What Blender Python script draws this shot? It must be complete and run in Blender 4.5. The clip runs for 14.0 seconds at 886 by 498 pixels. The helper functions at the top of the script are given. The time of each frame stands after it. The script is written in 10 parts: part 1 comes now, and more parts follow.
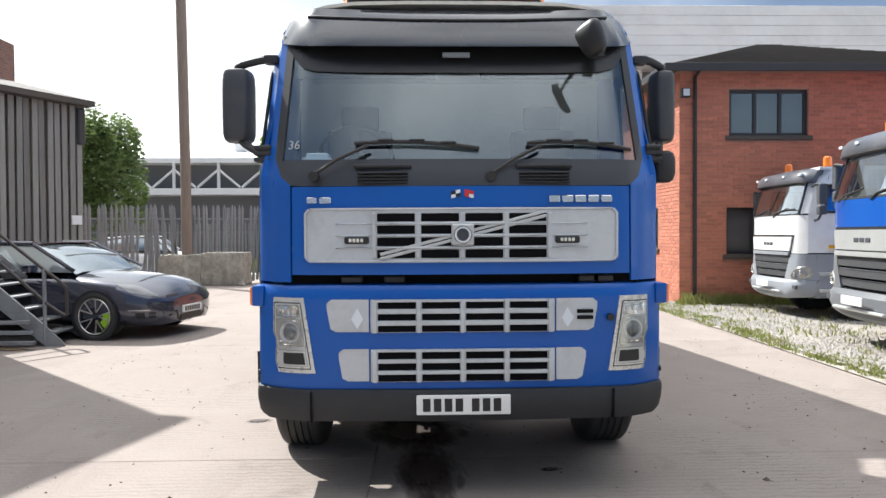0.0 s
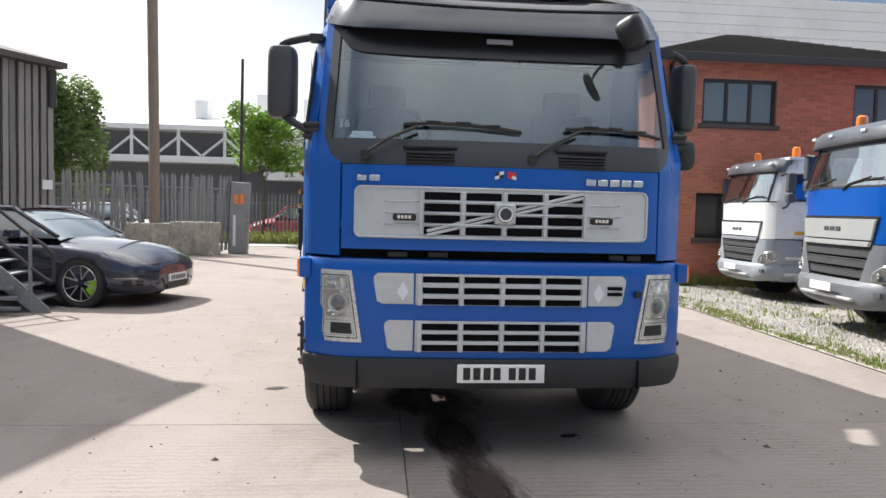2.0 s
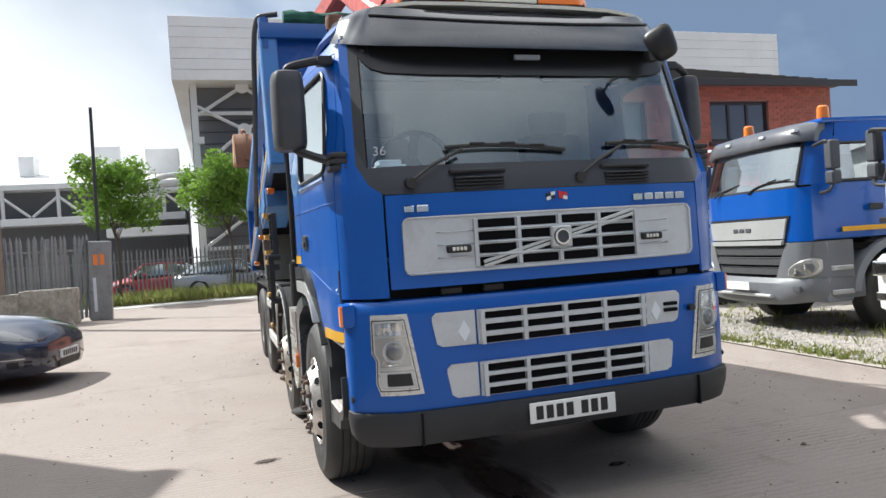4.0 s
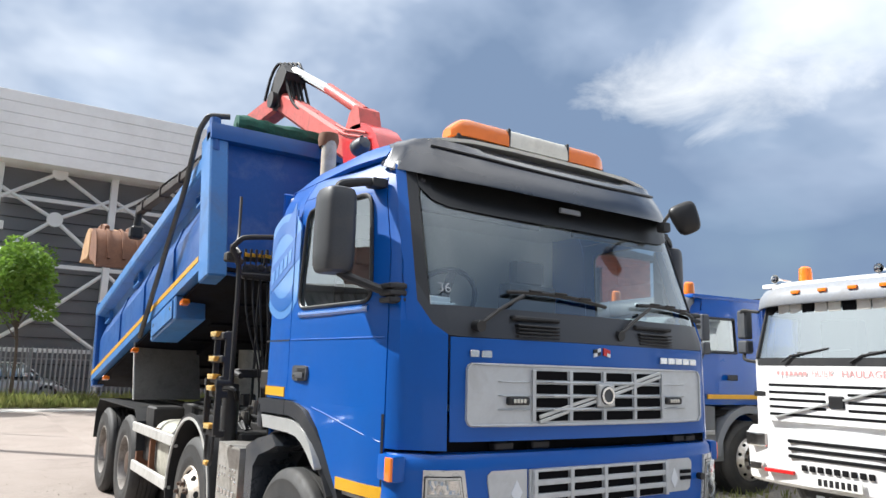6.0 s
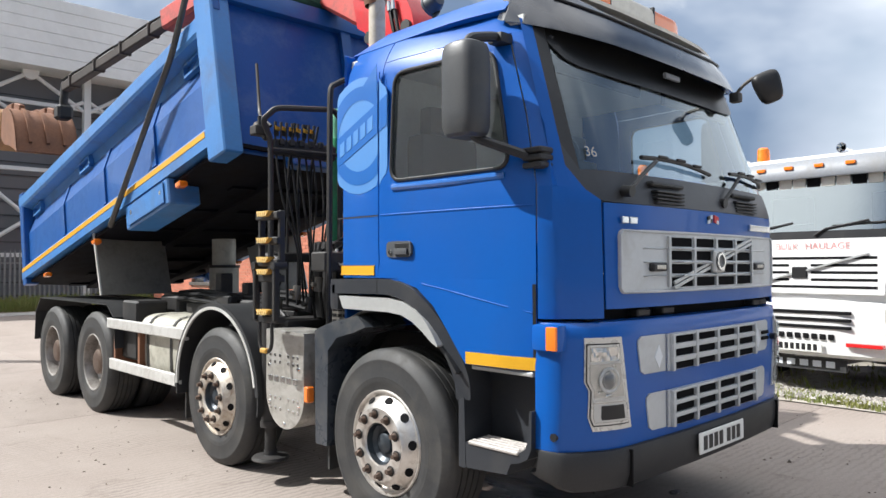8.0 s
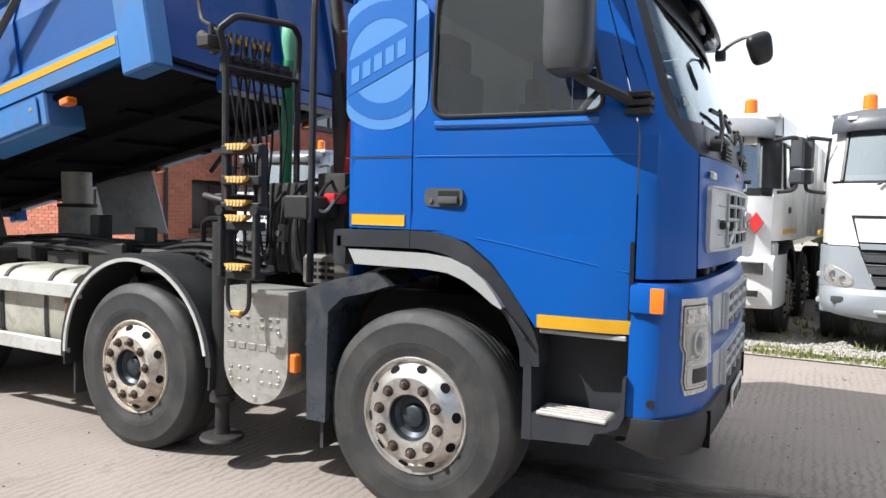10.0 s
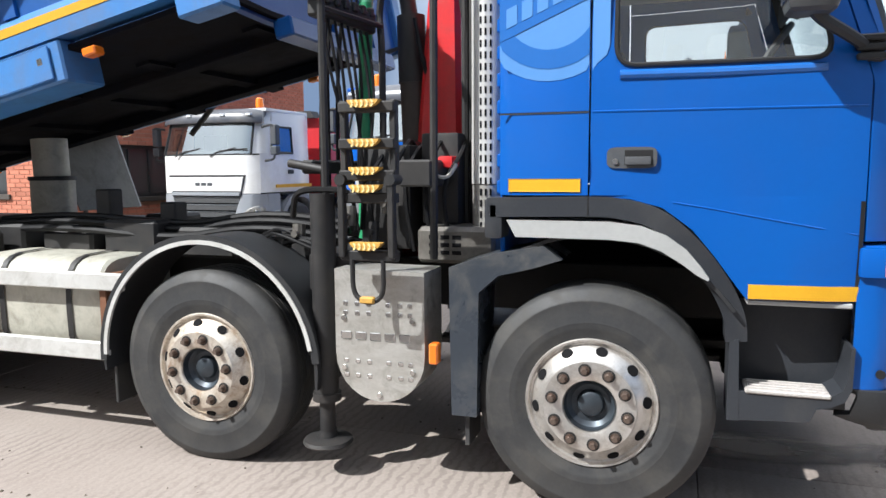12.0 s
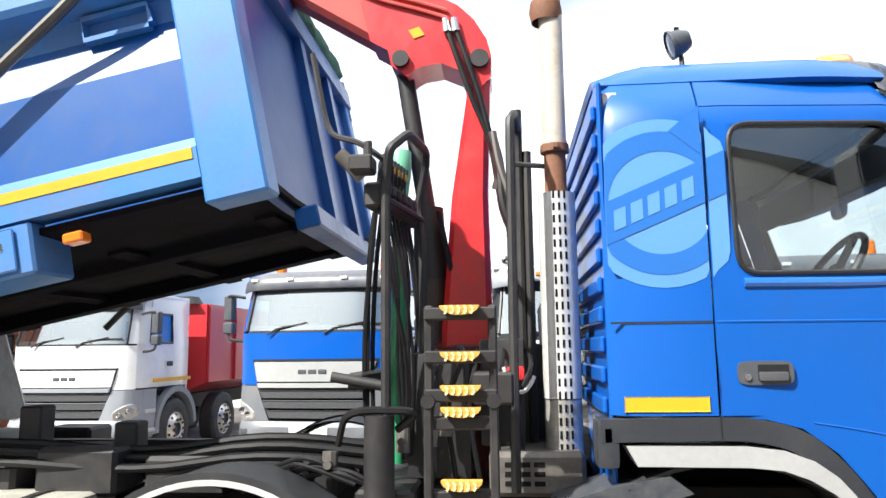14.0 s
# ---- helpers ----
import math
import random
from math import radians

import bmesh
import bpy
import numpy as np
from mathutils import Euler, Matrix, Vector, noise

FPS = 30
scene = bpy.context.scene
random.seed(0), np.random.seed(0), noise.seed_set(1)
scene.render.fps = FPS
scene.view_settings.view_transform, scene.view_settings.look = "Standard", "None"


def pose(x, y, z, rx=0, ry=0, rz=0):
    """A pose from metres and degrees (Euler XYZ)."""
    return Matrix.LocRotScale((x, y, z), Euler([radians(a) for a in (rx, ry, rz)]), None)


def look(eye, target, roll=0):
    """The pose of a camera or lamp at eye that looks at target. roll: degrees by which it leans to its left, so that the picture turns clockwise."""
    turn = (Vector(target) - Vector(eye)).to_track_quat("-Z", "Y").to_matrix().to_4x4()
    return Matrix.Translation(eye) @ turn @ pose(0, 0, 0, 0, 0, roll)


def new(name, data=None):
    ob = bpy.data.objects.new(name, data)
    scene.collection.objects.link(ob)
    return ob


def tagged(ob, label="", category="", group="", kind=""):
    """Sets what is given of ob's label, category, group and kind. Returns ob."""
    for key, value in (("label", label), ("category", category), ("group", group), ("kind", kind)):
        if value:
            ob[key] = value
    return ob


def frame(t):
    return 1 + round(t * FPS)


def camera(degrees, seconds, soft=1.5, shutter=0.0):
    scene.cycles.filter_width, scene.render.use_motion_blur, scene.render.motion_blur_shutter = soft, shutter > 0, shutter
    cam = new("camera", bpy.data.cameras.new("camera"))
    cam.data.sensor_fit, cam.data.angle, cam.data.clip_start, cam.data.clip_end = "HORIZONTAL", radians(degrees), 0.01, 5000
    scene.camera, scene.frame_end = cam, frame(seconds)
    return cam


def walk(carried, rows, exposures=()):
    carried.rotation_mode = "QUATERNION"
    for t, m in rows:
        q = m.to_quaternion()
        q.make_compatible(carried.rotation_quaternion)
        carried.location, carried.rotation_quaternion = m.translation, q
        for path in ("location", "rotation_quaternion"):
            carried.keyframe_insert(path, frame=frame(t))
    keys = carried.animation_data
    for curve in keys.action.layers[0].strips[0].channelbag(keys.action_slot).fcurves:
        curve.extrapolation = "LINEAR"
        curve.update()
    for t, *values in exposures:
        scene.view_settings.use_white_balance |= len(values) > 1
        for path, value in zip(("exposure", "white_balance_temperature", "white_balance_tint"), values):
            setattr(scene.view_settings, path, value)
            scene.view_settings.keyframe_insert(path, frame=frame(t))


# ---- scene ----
cam = camera(63.7, 14.0)
EXPOSURES = [(0.0, 0.91, 6100, 9), (2.0, 0.73, 6150, 9), (4.5, 0.65, 6050, 8), (6.2, 0.81, 6100, 9), (8.0, 0.68, 6100, 9), (10.5, 0.67, 6000, 9), (12.5, 0.80, 5950, 9), (13.4, 0.81, 6050, 9), (14.0, 1.19, 6250, 9)]
PATH = [
    (0, (-0.225, -3.896, 1.511), (-0.166, -1.897, 1.468), -0.3),
    (0.5, (-0.244, -4.036, 1.487), (-0.083, -2.044, 1.438), -0.1),
    (1, (-0.272, -4.144, 1.493), (-0.09, -2.157, 1.348), 2.1),
    (1.5, (-0.427, -4.139, 1.517), (-0.251, -2.154, 1.352), 2.1),
    (2, (-0.748, -4.085, 1.523), (-0.56, -2.097, 1.413), 1.4),
    (2.2, (-0.842, -4.031, 1.514), (-0.677, -2.04, 1.42), 1.5),
    (4.3, (-1.961, -3.383, 1.505), (-1.265, -1.508, 1.515), -2.2),
    (4.5, (-2.073, -3.302, 1.489), (-1.331, -1.446, 1.531), 1.5),
    (5, (-2.405, -3.115, 1.531), (-1.492, -1.336, 1.514), 1.3),
    (5.5, (-2.641, -2.892, 1.613), (-1.587, -1.197, 1.74), -0.9),
    (6, (-2.908, -2.71, 1.615), (-1.81, -1.072, 1.95), 1.6),
    (6.5, (-3.196, -2.563, 1.598), (-2.063, -0.962, 1.991), 0.1),
    (7, (-3.359, -2.265, 1.525), (-2.16, -0.694, 1.832), -0.7),
    (7.5, (-3.537, -2.023, 1.517), (-2.291, -0.468, 1.688), 1.8),
    (8, (-3.756, -1.713, 1.488), (-2.365, -0.277, 1.534), -0.2),
    (8.2, (-3.798, -1.575, 1.485), (-2.354, -0.192, 1.458), 0.9),
    (10.3, (-4.282, -0.122, 1.528), (-2.479, 0.738, 1.433), -0.3),
    (10.5, (-4.316, 0.019, 1.537), (-2.495, 0.84, 1.443), -1.2),
    (11, (-4.355, 0.337, 1.516), (-2.488, 1.038, 1.372), 0.7),
    (11.5, (-4.288, 0.652, 1.512), (-2.405, 1.302, 1.333), 0.5),
    (12, (-4.312, 1.038, 1.535), (-2.423, 1.655, 1.312), -0.4),
    (12.5, (-4.243, 1.342, 1.546), (-2.316, 1.804, 1.276), 0.4),
    (13, (-4.113, 1.654, 1.596), (-2.165, 2.035, 1.352), 2.1),
    (13.5, (-4.102, 1.95, 1.568), (-2.128, 2.262, 1.639), -0.8),
    (14, (-4.046, 2.162, 1.678), (-2.074, 2.342, 1.956), -0.7),
]
walk(cam, [(t, look(eye, target, roll)) for t, eye, target, roll in PATH], EXPOSURES)

# ---- world, sun, exposure ----
SUN_WAY = Vector((-0.69, 0.70, 1.0)).normalized()

world = bpy.data.worlds.new("sky")
scene.world = world
world.use_nodes = True
wn, wl = world.node_tree.nodes, world.node_tree.links
wn.clear()
w_out = wn.new("ShaderNodeOutputWorld")
w_bg = wn.new("ShaderNodeBackground")
w_bg.inputs["Strength"].default_value = 0.070
w_sky = wn.new("ShaderNodeTexSky")
w_sky.sky_type = "NISHITA"
w_sky.sun_disc = False
w_sky.sun_elevation = radians(45.5)
w_sky.sun_rotation = radians(-44.6)
w_sky.air_density, w_sky.dust_density = 1.2, 1.5


def wmath(op, a, b=None, clamp=False):
    n = wn.new("ShaderNodeMath")
    n.operation, n.use_clamp = op, clamp
    for i, v in enumerate((a, b)):
        if v is None:
            continue
        if isinstance(v, (int, float)):
            n.inputs[i].default_value = v
        else:
            wl.new(v, n.inputs[i])
    return n.outputs[0]


def wramp(fac, stops):
    n = wn.new("ShaderNodeValToRGB")
    while len(n.color_ramp.elements) < len(stops):
        n.color_ramp.elements.new(0.5)
    for e, (p, c) in zip(n.color_ramp.elements, stops):
        e.position = p
        e.color = (c, c, c, 1) if isinstance(c, (int, float)) else (*c, 1)
    wl.new(fac, n.inputs[0])
    return n.outputs[0]


w_co = wn.new("ShaderNodeTexCoord")


w_lump = wn.new("ShaderNodeMapping")
w_lump.inputs["Scale"].default_value = (1.0, 1.0, 1.6)
w_lump.inputs["Location"].default_value = (0.4, 2.2, 0.7)
wl.new(w_co.outputs["Generated"], w_lump.inputs[0])


def wnoise(scale, detail, rough, warp=0.3):
    n = wn.new("ShaderNodeTexNoise")
    n.inputs["Scale"].default_value, n.inputs["Detail"].default_value = scale, detail
    n.inputs["Roughness"].default_value, n.inputs["Distortion"].default_value = rough, warp
    wl.new(w_lump.outputs[0], n.inputs["Vector"])
    return n.outputs["Fac"]


def wtowards(way, stops):
    n = wn.new("ShaderNodeVectorMath")
    n.operation = "DOT_PRODUCT"
    wl.new(w_co.outputs["Generated"], n.inputs[0])
    n.inputs[1].default_value = way
    return wramp(n.outputs["Value"], stops)


cover = wramp(wnoise(1.6, 5, 0.5, 0.1), [(0.27, 0.0), (0.48, 1.0)])
w_lean = wn.new("ShaderNodeVectorMath")
w_lean.operation = "DOT_PRODUCT"
wl.new(w_co.outputs["Generated"], w_lean.inputs[0])
w_lean.inputs[1].default_value = (0.08, 0.13, 0.42)
bank = wmath("ADD", wmath("MULTIPLY", wtowards((0.43, 0.80, 0.41), [(0.88, 0.0), (0.975, 1.0)]), 0.125), wmath("MULTIPLY", wtowards((0.83, 0.53, 0.17), [(0.94, 0.0), (0.985, 1.0)]), 0.085))
bank = wmath("SUBTRACT", bank, wmath("MULTIPLY", wtowards((0.84, 0.34, 0.42), [(0.955, 0.0), (0.995, 1.0)]), 0.15))
bank = wmath("ADD", bank, wmath("MULTIPLY", wtowards((0.55, 0.70, 0.46), [(0.955, 0.0), (0.995, 1.0)]), 0.03))
shade = wramp(wmath("ADD", wmath("SUBTRACT", wmath("SUBTRACT", wnoise(2.3, 5, 0.5, 0.15), 0.235), bank), w_lean.outputs["Value"]), [(0.36, (2.0, 2.7, 3.9)), (0.50, (3.6, 4.3, 5.5)), (0.62, (7.6, 8.0, 8.6)), (0.74, (11.0, 11.0, 11.0))])
w_dot = wn.new("ShaderNodeVectorMath")
w_dot.operation = "DOT_PRODUCT"
wl.new(w_co.outputs["Generated"], w_dot.inputs[0])
w_dot.inputs[1].default_value = SUN_WAY
w_haze = wn.new("ShaderNodeVectorMath")
w_haze.operation = "DOT_PRODUCT"
wl.new(w_co.outputs["Generated"], w_haze.inputs[0])
w_haze.inputs[1].default_value = (-0.60, 0.80, -0.60)
near_sun = wmath("MAXIMUM", wramp(w_dot.outputs["Value"], [(0.80, 0.0), (0.98, 1.0)]), wramp(w_haze.outputs["Value"], [(0.52, 0.0), (0.85, 1.0)]))


def wmix(fac, a, b):
    n = wn.new("ShaderNodeMix")
    n.data_type = "RGBA"
    for s, v in ((n.inputs[0], fac), (n.inputs[6], a), (n.inputs[7], b)):
        if isinstance(v, tuple):
            s.default_value = (*v, 1)
        else:
            wl.new(v, s)
    return n.outputs[2]


def wspot(way, squash, edge, full):
    """A soft flattened patch round a direction."""
    a = wn.new("ShaderNodeVectorMath")
    a.operation = "SUBTRACT"
    wl.new(w_co.outputs["Generated"], a.inputs[0])
    a.inputs[1].default_value = Vector(way).normalized()
    m = wn.new("ShaderNodeVectorMath")
    m.operation = "MULTIPLY"
    wl.new(a.outputs[0], m.inputs[0])
    m.inputs[1].default_value = (1.0, 1.0, squash)
    n = wn.new("ShaderNodeVectorMath")
    n.operation = "LENGTH"
    wl.new(m.outputs[0], n.inputs[0])
    torn = wmath("ADD", n.outputs["Value"], wmath("MULTIPLY", wmath("SUBTRACT", wnoise(7.0, 6, 0.6, 0.5), 0.5), 0.34))
    return wramp(torn, [(0.0, full), (edge, 0.0)])


puff = wspot((0.77, 0.53, 0.37), 2.6, 0.16, 1.0)
cloud = wmix(puff, wmix(near_sun, shade, (14.0, 13.8, 13.2)), (9.5, 9.4, 9.2))
cloud = wmix(wtowards((0.97, -0.22, 0.0), [(0.80, 0.0), (0.92, 1.0)]), cloud, (11.0, 11.2, 11.5))
# unseen bright warm patch overhead, added to fill the shade
cloud = wmix(wtowards((0.0, 0.0, 1.0), [(0.62, 0.0), (0.92, 1.0)]), cloud, (20.0, 19.3, 18.6))
wl.new(wmix(cover, w_sky.outputs[0], cloud), w_bg.inputs["Color"])
wl.new(w_bg.outputs[0], w_out.inputs[0])

sun = new("sun", bpy.data.lights.new("sun", "SUN"))
sun.data.energy, sun.data.angle, sun.data.color = 4.9, radians(0.6), (1.0, 0.95, 0.87)
sun.matrix_world = look(SUN_WAY * 60, (0, 0, 0))

# ---- materials ----


def node_math(nt, op, a, b):
    n = nt.nodes.new("ShaderNodeMath")
    n.operation = op
    for i, v in enumerate((a, b)):
        if isinstance(v, (int, float)):
            n.inputs[i].default_value = v
        else:
            nt.links.new(v, n.inputs[i])
    return n.outputs[0]


def mix_col(nt, fac, a, b, mode="MIX"):
    n = nt.nodes.new("ShaderNodeMix")
    n.data_type, n.blend_type = "RGBA", mode
    for s, v in ((n.inputs[0], fac), (n.inputs[6], a), (n.inputs[7], b)):
        if isinstance(v, (int, float)):
            s.default_value = v
        elif isinstance(v, tuple):
            s.default_value = (*v, 1)
        else:
            nt.links.new(v, s)
    return n.outputs[2]


def ramp(nt, fac, stops):
    n = nt.nodes.new("ShaderNodeValToRGB")
    while len(n.color_ramp.elements) < len(stops):
        n.color_ramp.elements.new(0.5)
    for e, (p, c) in zip(n.color_ramp.elements, stops):
        e.position = p
        e.color = (c, c, c, 1) if isinstance(c, (int, float)) else (*c, 1)
    nt.links.new(fac, n.inputs[0])
    return n.outputs[0]


def tex_noise(nt, scale, detail=4, rough=0.55, stretch=(1, 1, 1), warp=0.0):
    co = nt.nodes.new("ShaderNodeTexCoord")
    mp = nt.nodes.new("ShaderNodeMapping")
    mp.inputs["Scale"].default_value = stretch
    nt.links.new(co.outputs["Object"], mp.inputs[0])
    n = nt.nodes.new("ShaderNodeTexNoise")
    n.inputs["Scale"].default_value, n.inputs["Detail"].default_value = scale, detail
    n.inputs["Roughness"].default_value, n.inputs["Distortion"].default_value = rough, warp
    nt.links.new(mp.outputs[0], n.inputs["Vector"])
    return n.outputs["Fac"]


def bumped(nt, bsdf, height, strength, dist):
    b = nt.nodes.new("ShaderNodeBump")
    b.inputs["Strength"].default_value, b.inputs["Distance"].default_value = strength, dist
    nt.links.new(height, b.inputs["Height"])
    nt.links.new(b.outputs[0], bsdf.inputs["Normal"])


def surface(name, col, rough=0.5, metal=0.0, second=None, amount=0.5, big=1.2, fine=40.0, grain=0.15, bump=0.1,
            bump_dist=0.002, coat=0.0, dirt=None, dirt_amount=0.0, stretch=(1, 1, 1), spec=0.5, vary=0.0):
    """A paint, plastic, metal or mineral surface: base colour, large blotches of a second colour, fine grain, dirt and relief."""
    m = bpy.data.materials.new(name)
    m.use_nodes = True
    nt = m.node_tree
    p = nt.nodes["Principled BSDF"]
    second = second or tuple(c * 0.8 for c in col)
    blot = ramp(nt, tex_noise(nt, big, 5, 0.6, stretch), [(0.35, 0.0), (0.7, amount)])
    c = mix_col(nt, blot, col, second)
    g = tex_noise(nt, fine, 3, 0.6, stretch)
    c = mix_col(nt, grain, c, ramp(nt, g, [(0.3, tuple(v * 0.55 for v in col)), (0.7, tuple(min(1, v * 1.35) for v in col))]))
    r = node_math(nt, "ADD", rough - 0.06, node_math(nt, "MULTIPLY", tex_noise(nt, big * 3, 4, 0.6), 0.12))
    if dirt:
        d = ramp(nt, tex_noise(nt, big * 1.7, 8, 0.7, (1, 1, 1), 0.5), [(0.48, 0.0), (0.72, dirt_amount)])
        c = mix_col(nt, d, c, dirt)
        r = node_math(nt, "ADD", r, node_math(nt, "MULTIPLY", d, 0.4))
    if vary:
        oi = nt.nodes.new("ShaderNodeObjectInfo")
        hsv = nt.nodes.new("ShaderNodeHueSaturation")
        nt.links.new(node_math(nt, "ADD", 1 - vary, node_math(nt, "MULTIPLY", oi.outputs["Random"], 2 * vary)), hsv.inputs["Value"])
        nt.links.new(c, hsv.inputs["Color"])
        c = hsv.outputs[0]
    nt.links.new(c, p.inputs["Base Color"])
    nt.links.new(r, p.inputs["Roughness"])
    p.inputs["Metallic"].default_value = metal
    p.inputs["Specular IOR Level"].default_value = spec
    p.inputs["Coat Weight"].default_value = coat
    p.inputs["Coat Roughness"].default_value = 0.06
    if bump:
        bumped(nt, p, g, bump, bump_dist)
    return m


def glass(name, tint, rough=0.02, alpha_like=0.0):
    """Thin clear glass: a transparent sheet that reflects by Fresnel."""
    m = bpy.data.materials.new(name)
    m.use_nodes = True
    nt = m.node_tree
    nt.nodes.clear()
    out = nt.nodes.new("ShaderNodeOutputMaterial")
    tr = nt.nodes.new("ShaderNodeBsdfTransparent")
    tr.inputs[0].default_value = (*tint, 1)
    gl = nt.nodes.new("ShaderNodeBsdfGlossy")
    gl.inputs["Roughness"].default_value = rough
    gl.inputs["Color"].default_value = (0.88, 0.96, 1.0, 1)
    fr = nt.nodes.new("ShaderNodeLayerWeight")
    fr.inputs["Blend"].default_value = 0.5
    mx = nt.nodes.new("ShaderNodeMixShader")
    nt.links.new(node_math(nt, "ADD", node_math(nt, "MULTIPLY", node_math(nt, "POWER", fr.outputs["Facing"], 4.0), 0.85), 0.045 + alpha_like), mx.inputs[0])
    nt.links.new(tr.outputs[0], mx.inputs[1])
    nt.links.new(gl.outputs[0], mx.inputs[2])
    nt.links.new(mx.outputs[0], out.inputs[0])
    return m


BLUE = surface("blue_paint", (0.004, 0.087, 0.375), 0.36, second=(0.006, 0.083, 0.39), amount=0.6, grain=0.04, bump=0.0, coat=0.22, spec=0.28, dirt=(0.02, 0.075, 0.24), dirt_amount=0.2, big=0.9)
GLOSSY_BLUE = surface("glossy_blue", (0.02, 0.13, 0.46), 0.22, grain=0.02, bump=0.0, coat=1.0, spec=0.6, big=2)
SCUFFED_BLUE = surface("scuffed_blue", (0.004, 0.062, 0.27), 0.40, second=(0.012, 0.075, 0.27), amount=0.7, grain=0.1, bump=0.05, coat=0.0, spec=0.3, dirt=(0.30, 0.35, 0.44), dirt_amount=0.16, big=1.6)
BODY_BLUE = surface("tipper_blue", (0.003, 0.074, 0.295), 0.42, second=(0.006, 0.088, 0.31), amount=0.6, grain=0.10, bump=0.05, coat=0.15, dirt=(0.035, 0.065, 0.14), dirt_amount=0.4, big=1.5)
# pale rail blue with the sun's sheen put into the base colour
BODY_LIGHT = surface("tipper_pale_sunlit_blue", (0.050, 0.195, 0.48), 0.45, second=(0.035, 0.155, 0.44), amount=0.6, grain=0.08, bump=0.05, coat=0.12, dirt=(0.12, 0.11, 0.10), dirt_amount=0.4, big=1.5)
DAF_BLUE = surface("parked_blue", (0.002, 0.085, 0.41), 0.30, grain=0.04, bump=0.0, coat=0.6, big=0.9)
BLACK = surface("black_plastic", (0.018, 0.019, 0.021), 0.55, grain=0.3, fine=90, bump=0.15, dirt=(0.07, 0.065, 0.06), dirt_amount=0.35, big=2)
VISOR = surface("smoked_visor", (0.024, 0.029, 0.040), 0.20, grain=0.05, bump=0.0, coat=0.6, big=2, dirt=(0.07, 0.07, 0.07), dirt_amount=0.25)
SCREEN_BAND = surface("screen_band", (0.012, 0.012, 0.012), 0.35, grain=0.1, bump=0.0, big=3)
SPLASH = surface("splash_grey", (0.036, 0.043, 0.054), 0.28, grain=0.15, bump=0.08, dirt=(0.16, 0.15, 0.13), dirt_amount=0.4, big=3)
GRIMY_STEEL = surface("grimy_steel", (0.16, 0.15, 0.135), 0.5, 0.4, second=(0.08, 0.07, 0.06), amount=0.9, grain=0.25, bump=0.1, big=8)
HOSE = surface("black_hose", (0.009, 0.009, 0.010), 0.5, grain=0.2, bump=0.1, dirt=(0.03, 0.026, 0.022), dirt_amount=0.3, big=5, spec=0.22)
ARCH = surface("arch_plastic", (0.030, 0.033, 0.039), 0.40, grain=0.2, fine=120, bump=0.08, dirt=(0.07, 0.065, 0.06), dirt_amount=0.35, big=2.5, spec=0.4)
MIRROR_SHELL = surface("mirror_plastic", (0.043, 0.046, 0.051), 0.45, grain=0.2, fine=120, bump=0.08, dirt=(0.09, 0.085, 0.075), dirt_amount=0.35, big=3)
GREY_PLASTIC = surface("grey_plastic", (0.057, 0.063, 0.073), 0.5, grain=0.25, fine=120, bump=0.12, dirt=(0.11, 0.10, 0.09), dirt_amount=0.4, big=2)
SCREEN_BLACK = surface("scuttle_grey", (0.035, 0.037, 0.042), 0.42, grain=0.2, fine=120, bump=0.05, big=2)
SILVER = surface("silver_plastic", (0.52, 0.545, 0.56), 0.38, 0.25, grain=0.08, bump=0.03, dirt=(0.25, 0.23, 0.2), dirt_amount=0.35, big=2.5)
SILVER_LINE = surface("silver_trim", (0.52, 0.53, 0.52), 0.35, 0.4, grain=0.1, bump=0.02, big=3)
CHROME = surface("chrome", (0.72, 0.72, 0.70), 0.16, 1.0, grain=0.1, bump=0.02, big=3)
ALLOY = surface("wheel_alloy", (0.70, 0.68, 0.65), 0.32, 0.8, second=(0.55, 0.51, 0.46), amount=0.8, grain=0.12, bump=0.06, dirt=(0.22, 0.17, 0.12), dirt_amount=0.5, big=7, fine=80)
RUSTY_ALLOY = surface("stained_wheel_alloy", (0.64, 0.60, 0.54), 0.42, 0.6, second=(0.46, 0.38, 0.28), amount=0.9, grain=0.18, bump=0.08, dirt=(0.22, 0.11, 0.05), dirt_amount=0.75, big=9, fine=80)
DULL_RIM = surface("dull_rear_rim", (0.40, 0.38, 0.36), 0.45, 0.6, second=(0.20, 0.18, 0.16), amount=0.9, grain=0.2, bump=0.06, dirt=(0.08, 0.065, 0.05), dirt_amount=0.7, big=6, fine=80)
HEAD_RIM = surface("lamp_reflector", (0.60, 0.60, 0.57), 0.28, 0.35, grain=0.08, bump=0.02, big=8)
HUB = surface("hub_steel", (0.06, 0.075, 0.09), 0.4, 0.5, second=(0.03, 0.03, 0.035), amount=0.8, big=12, grain=0.2)
STEEL = surface("stainless", (0.56, 0.55, 0.52), 0.38, 0.6, second=(0.36, 0.34, 0.30), amount=0.8, grain=0.15, bump=0.05, dirt=(0.16, 0.14, 0.11), dirt_amount=0.6, big=5, fine=100, stretch=(1, 1, 3))
NUT = surface("rusty_nut", (0.15, 0.115, 0.095), 0.5, 0.6, second=(0.10, 0.05, 0.03), amount=0.9, big=30, grain=0.3)
RUBBER = surface("tyre_rubber", (0.022, 0.023, 0.025), 0.62, second=(0.055, 0.053, 0.050), amount=0.9, grain=0.3, fine=60, bump=0.25, dirt=(0.080, 0.074, 0.064), dirt_amount=0.5, big=4)
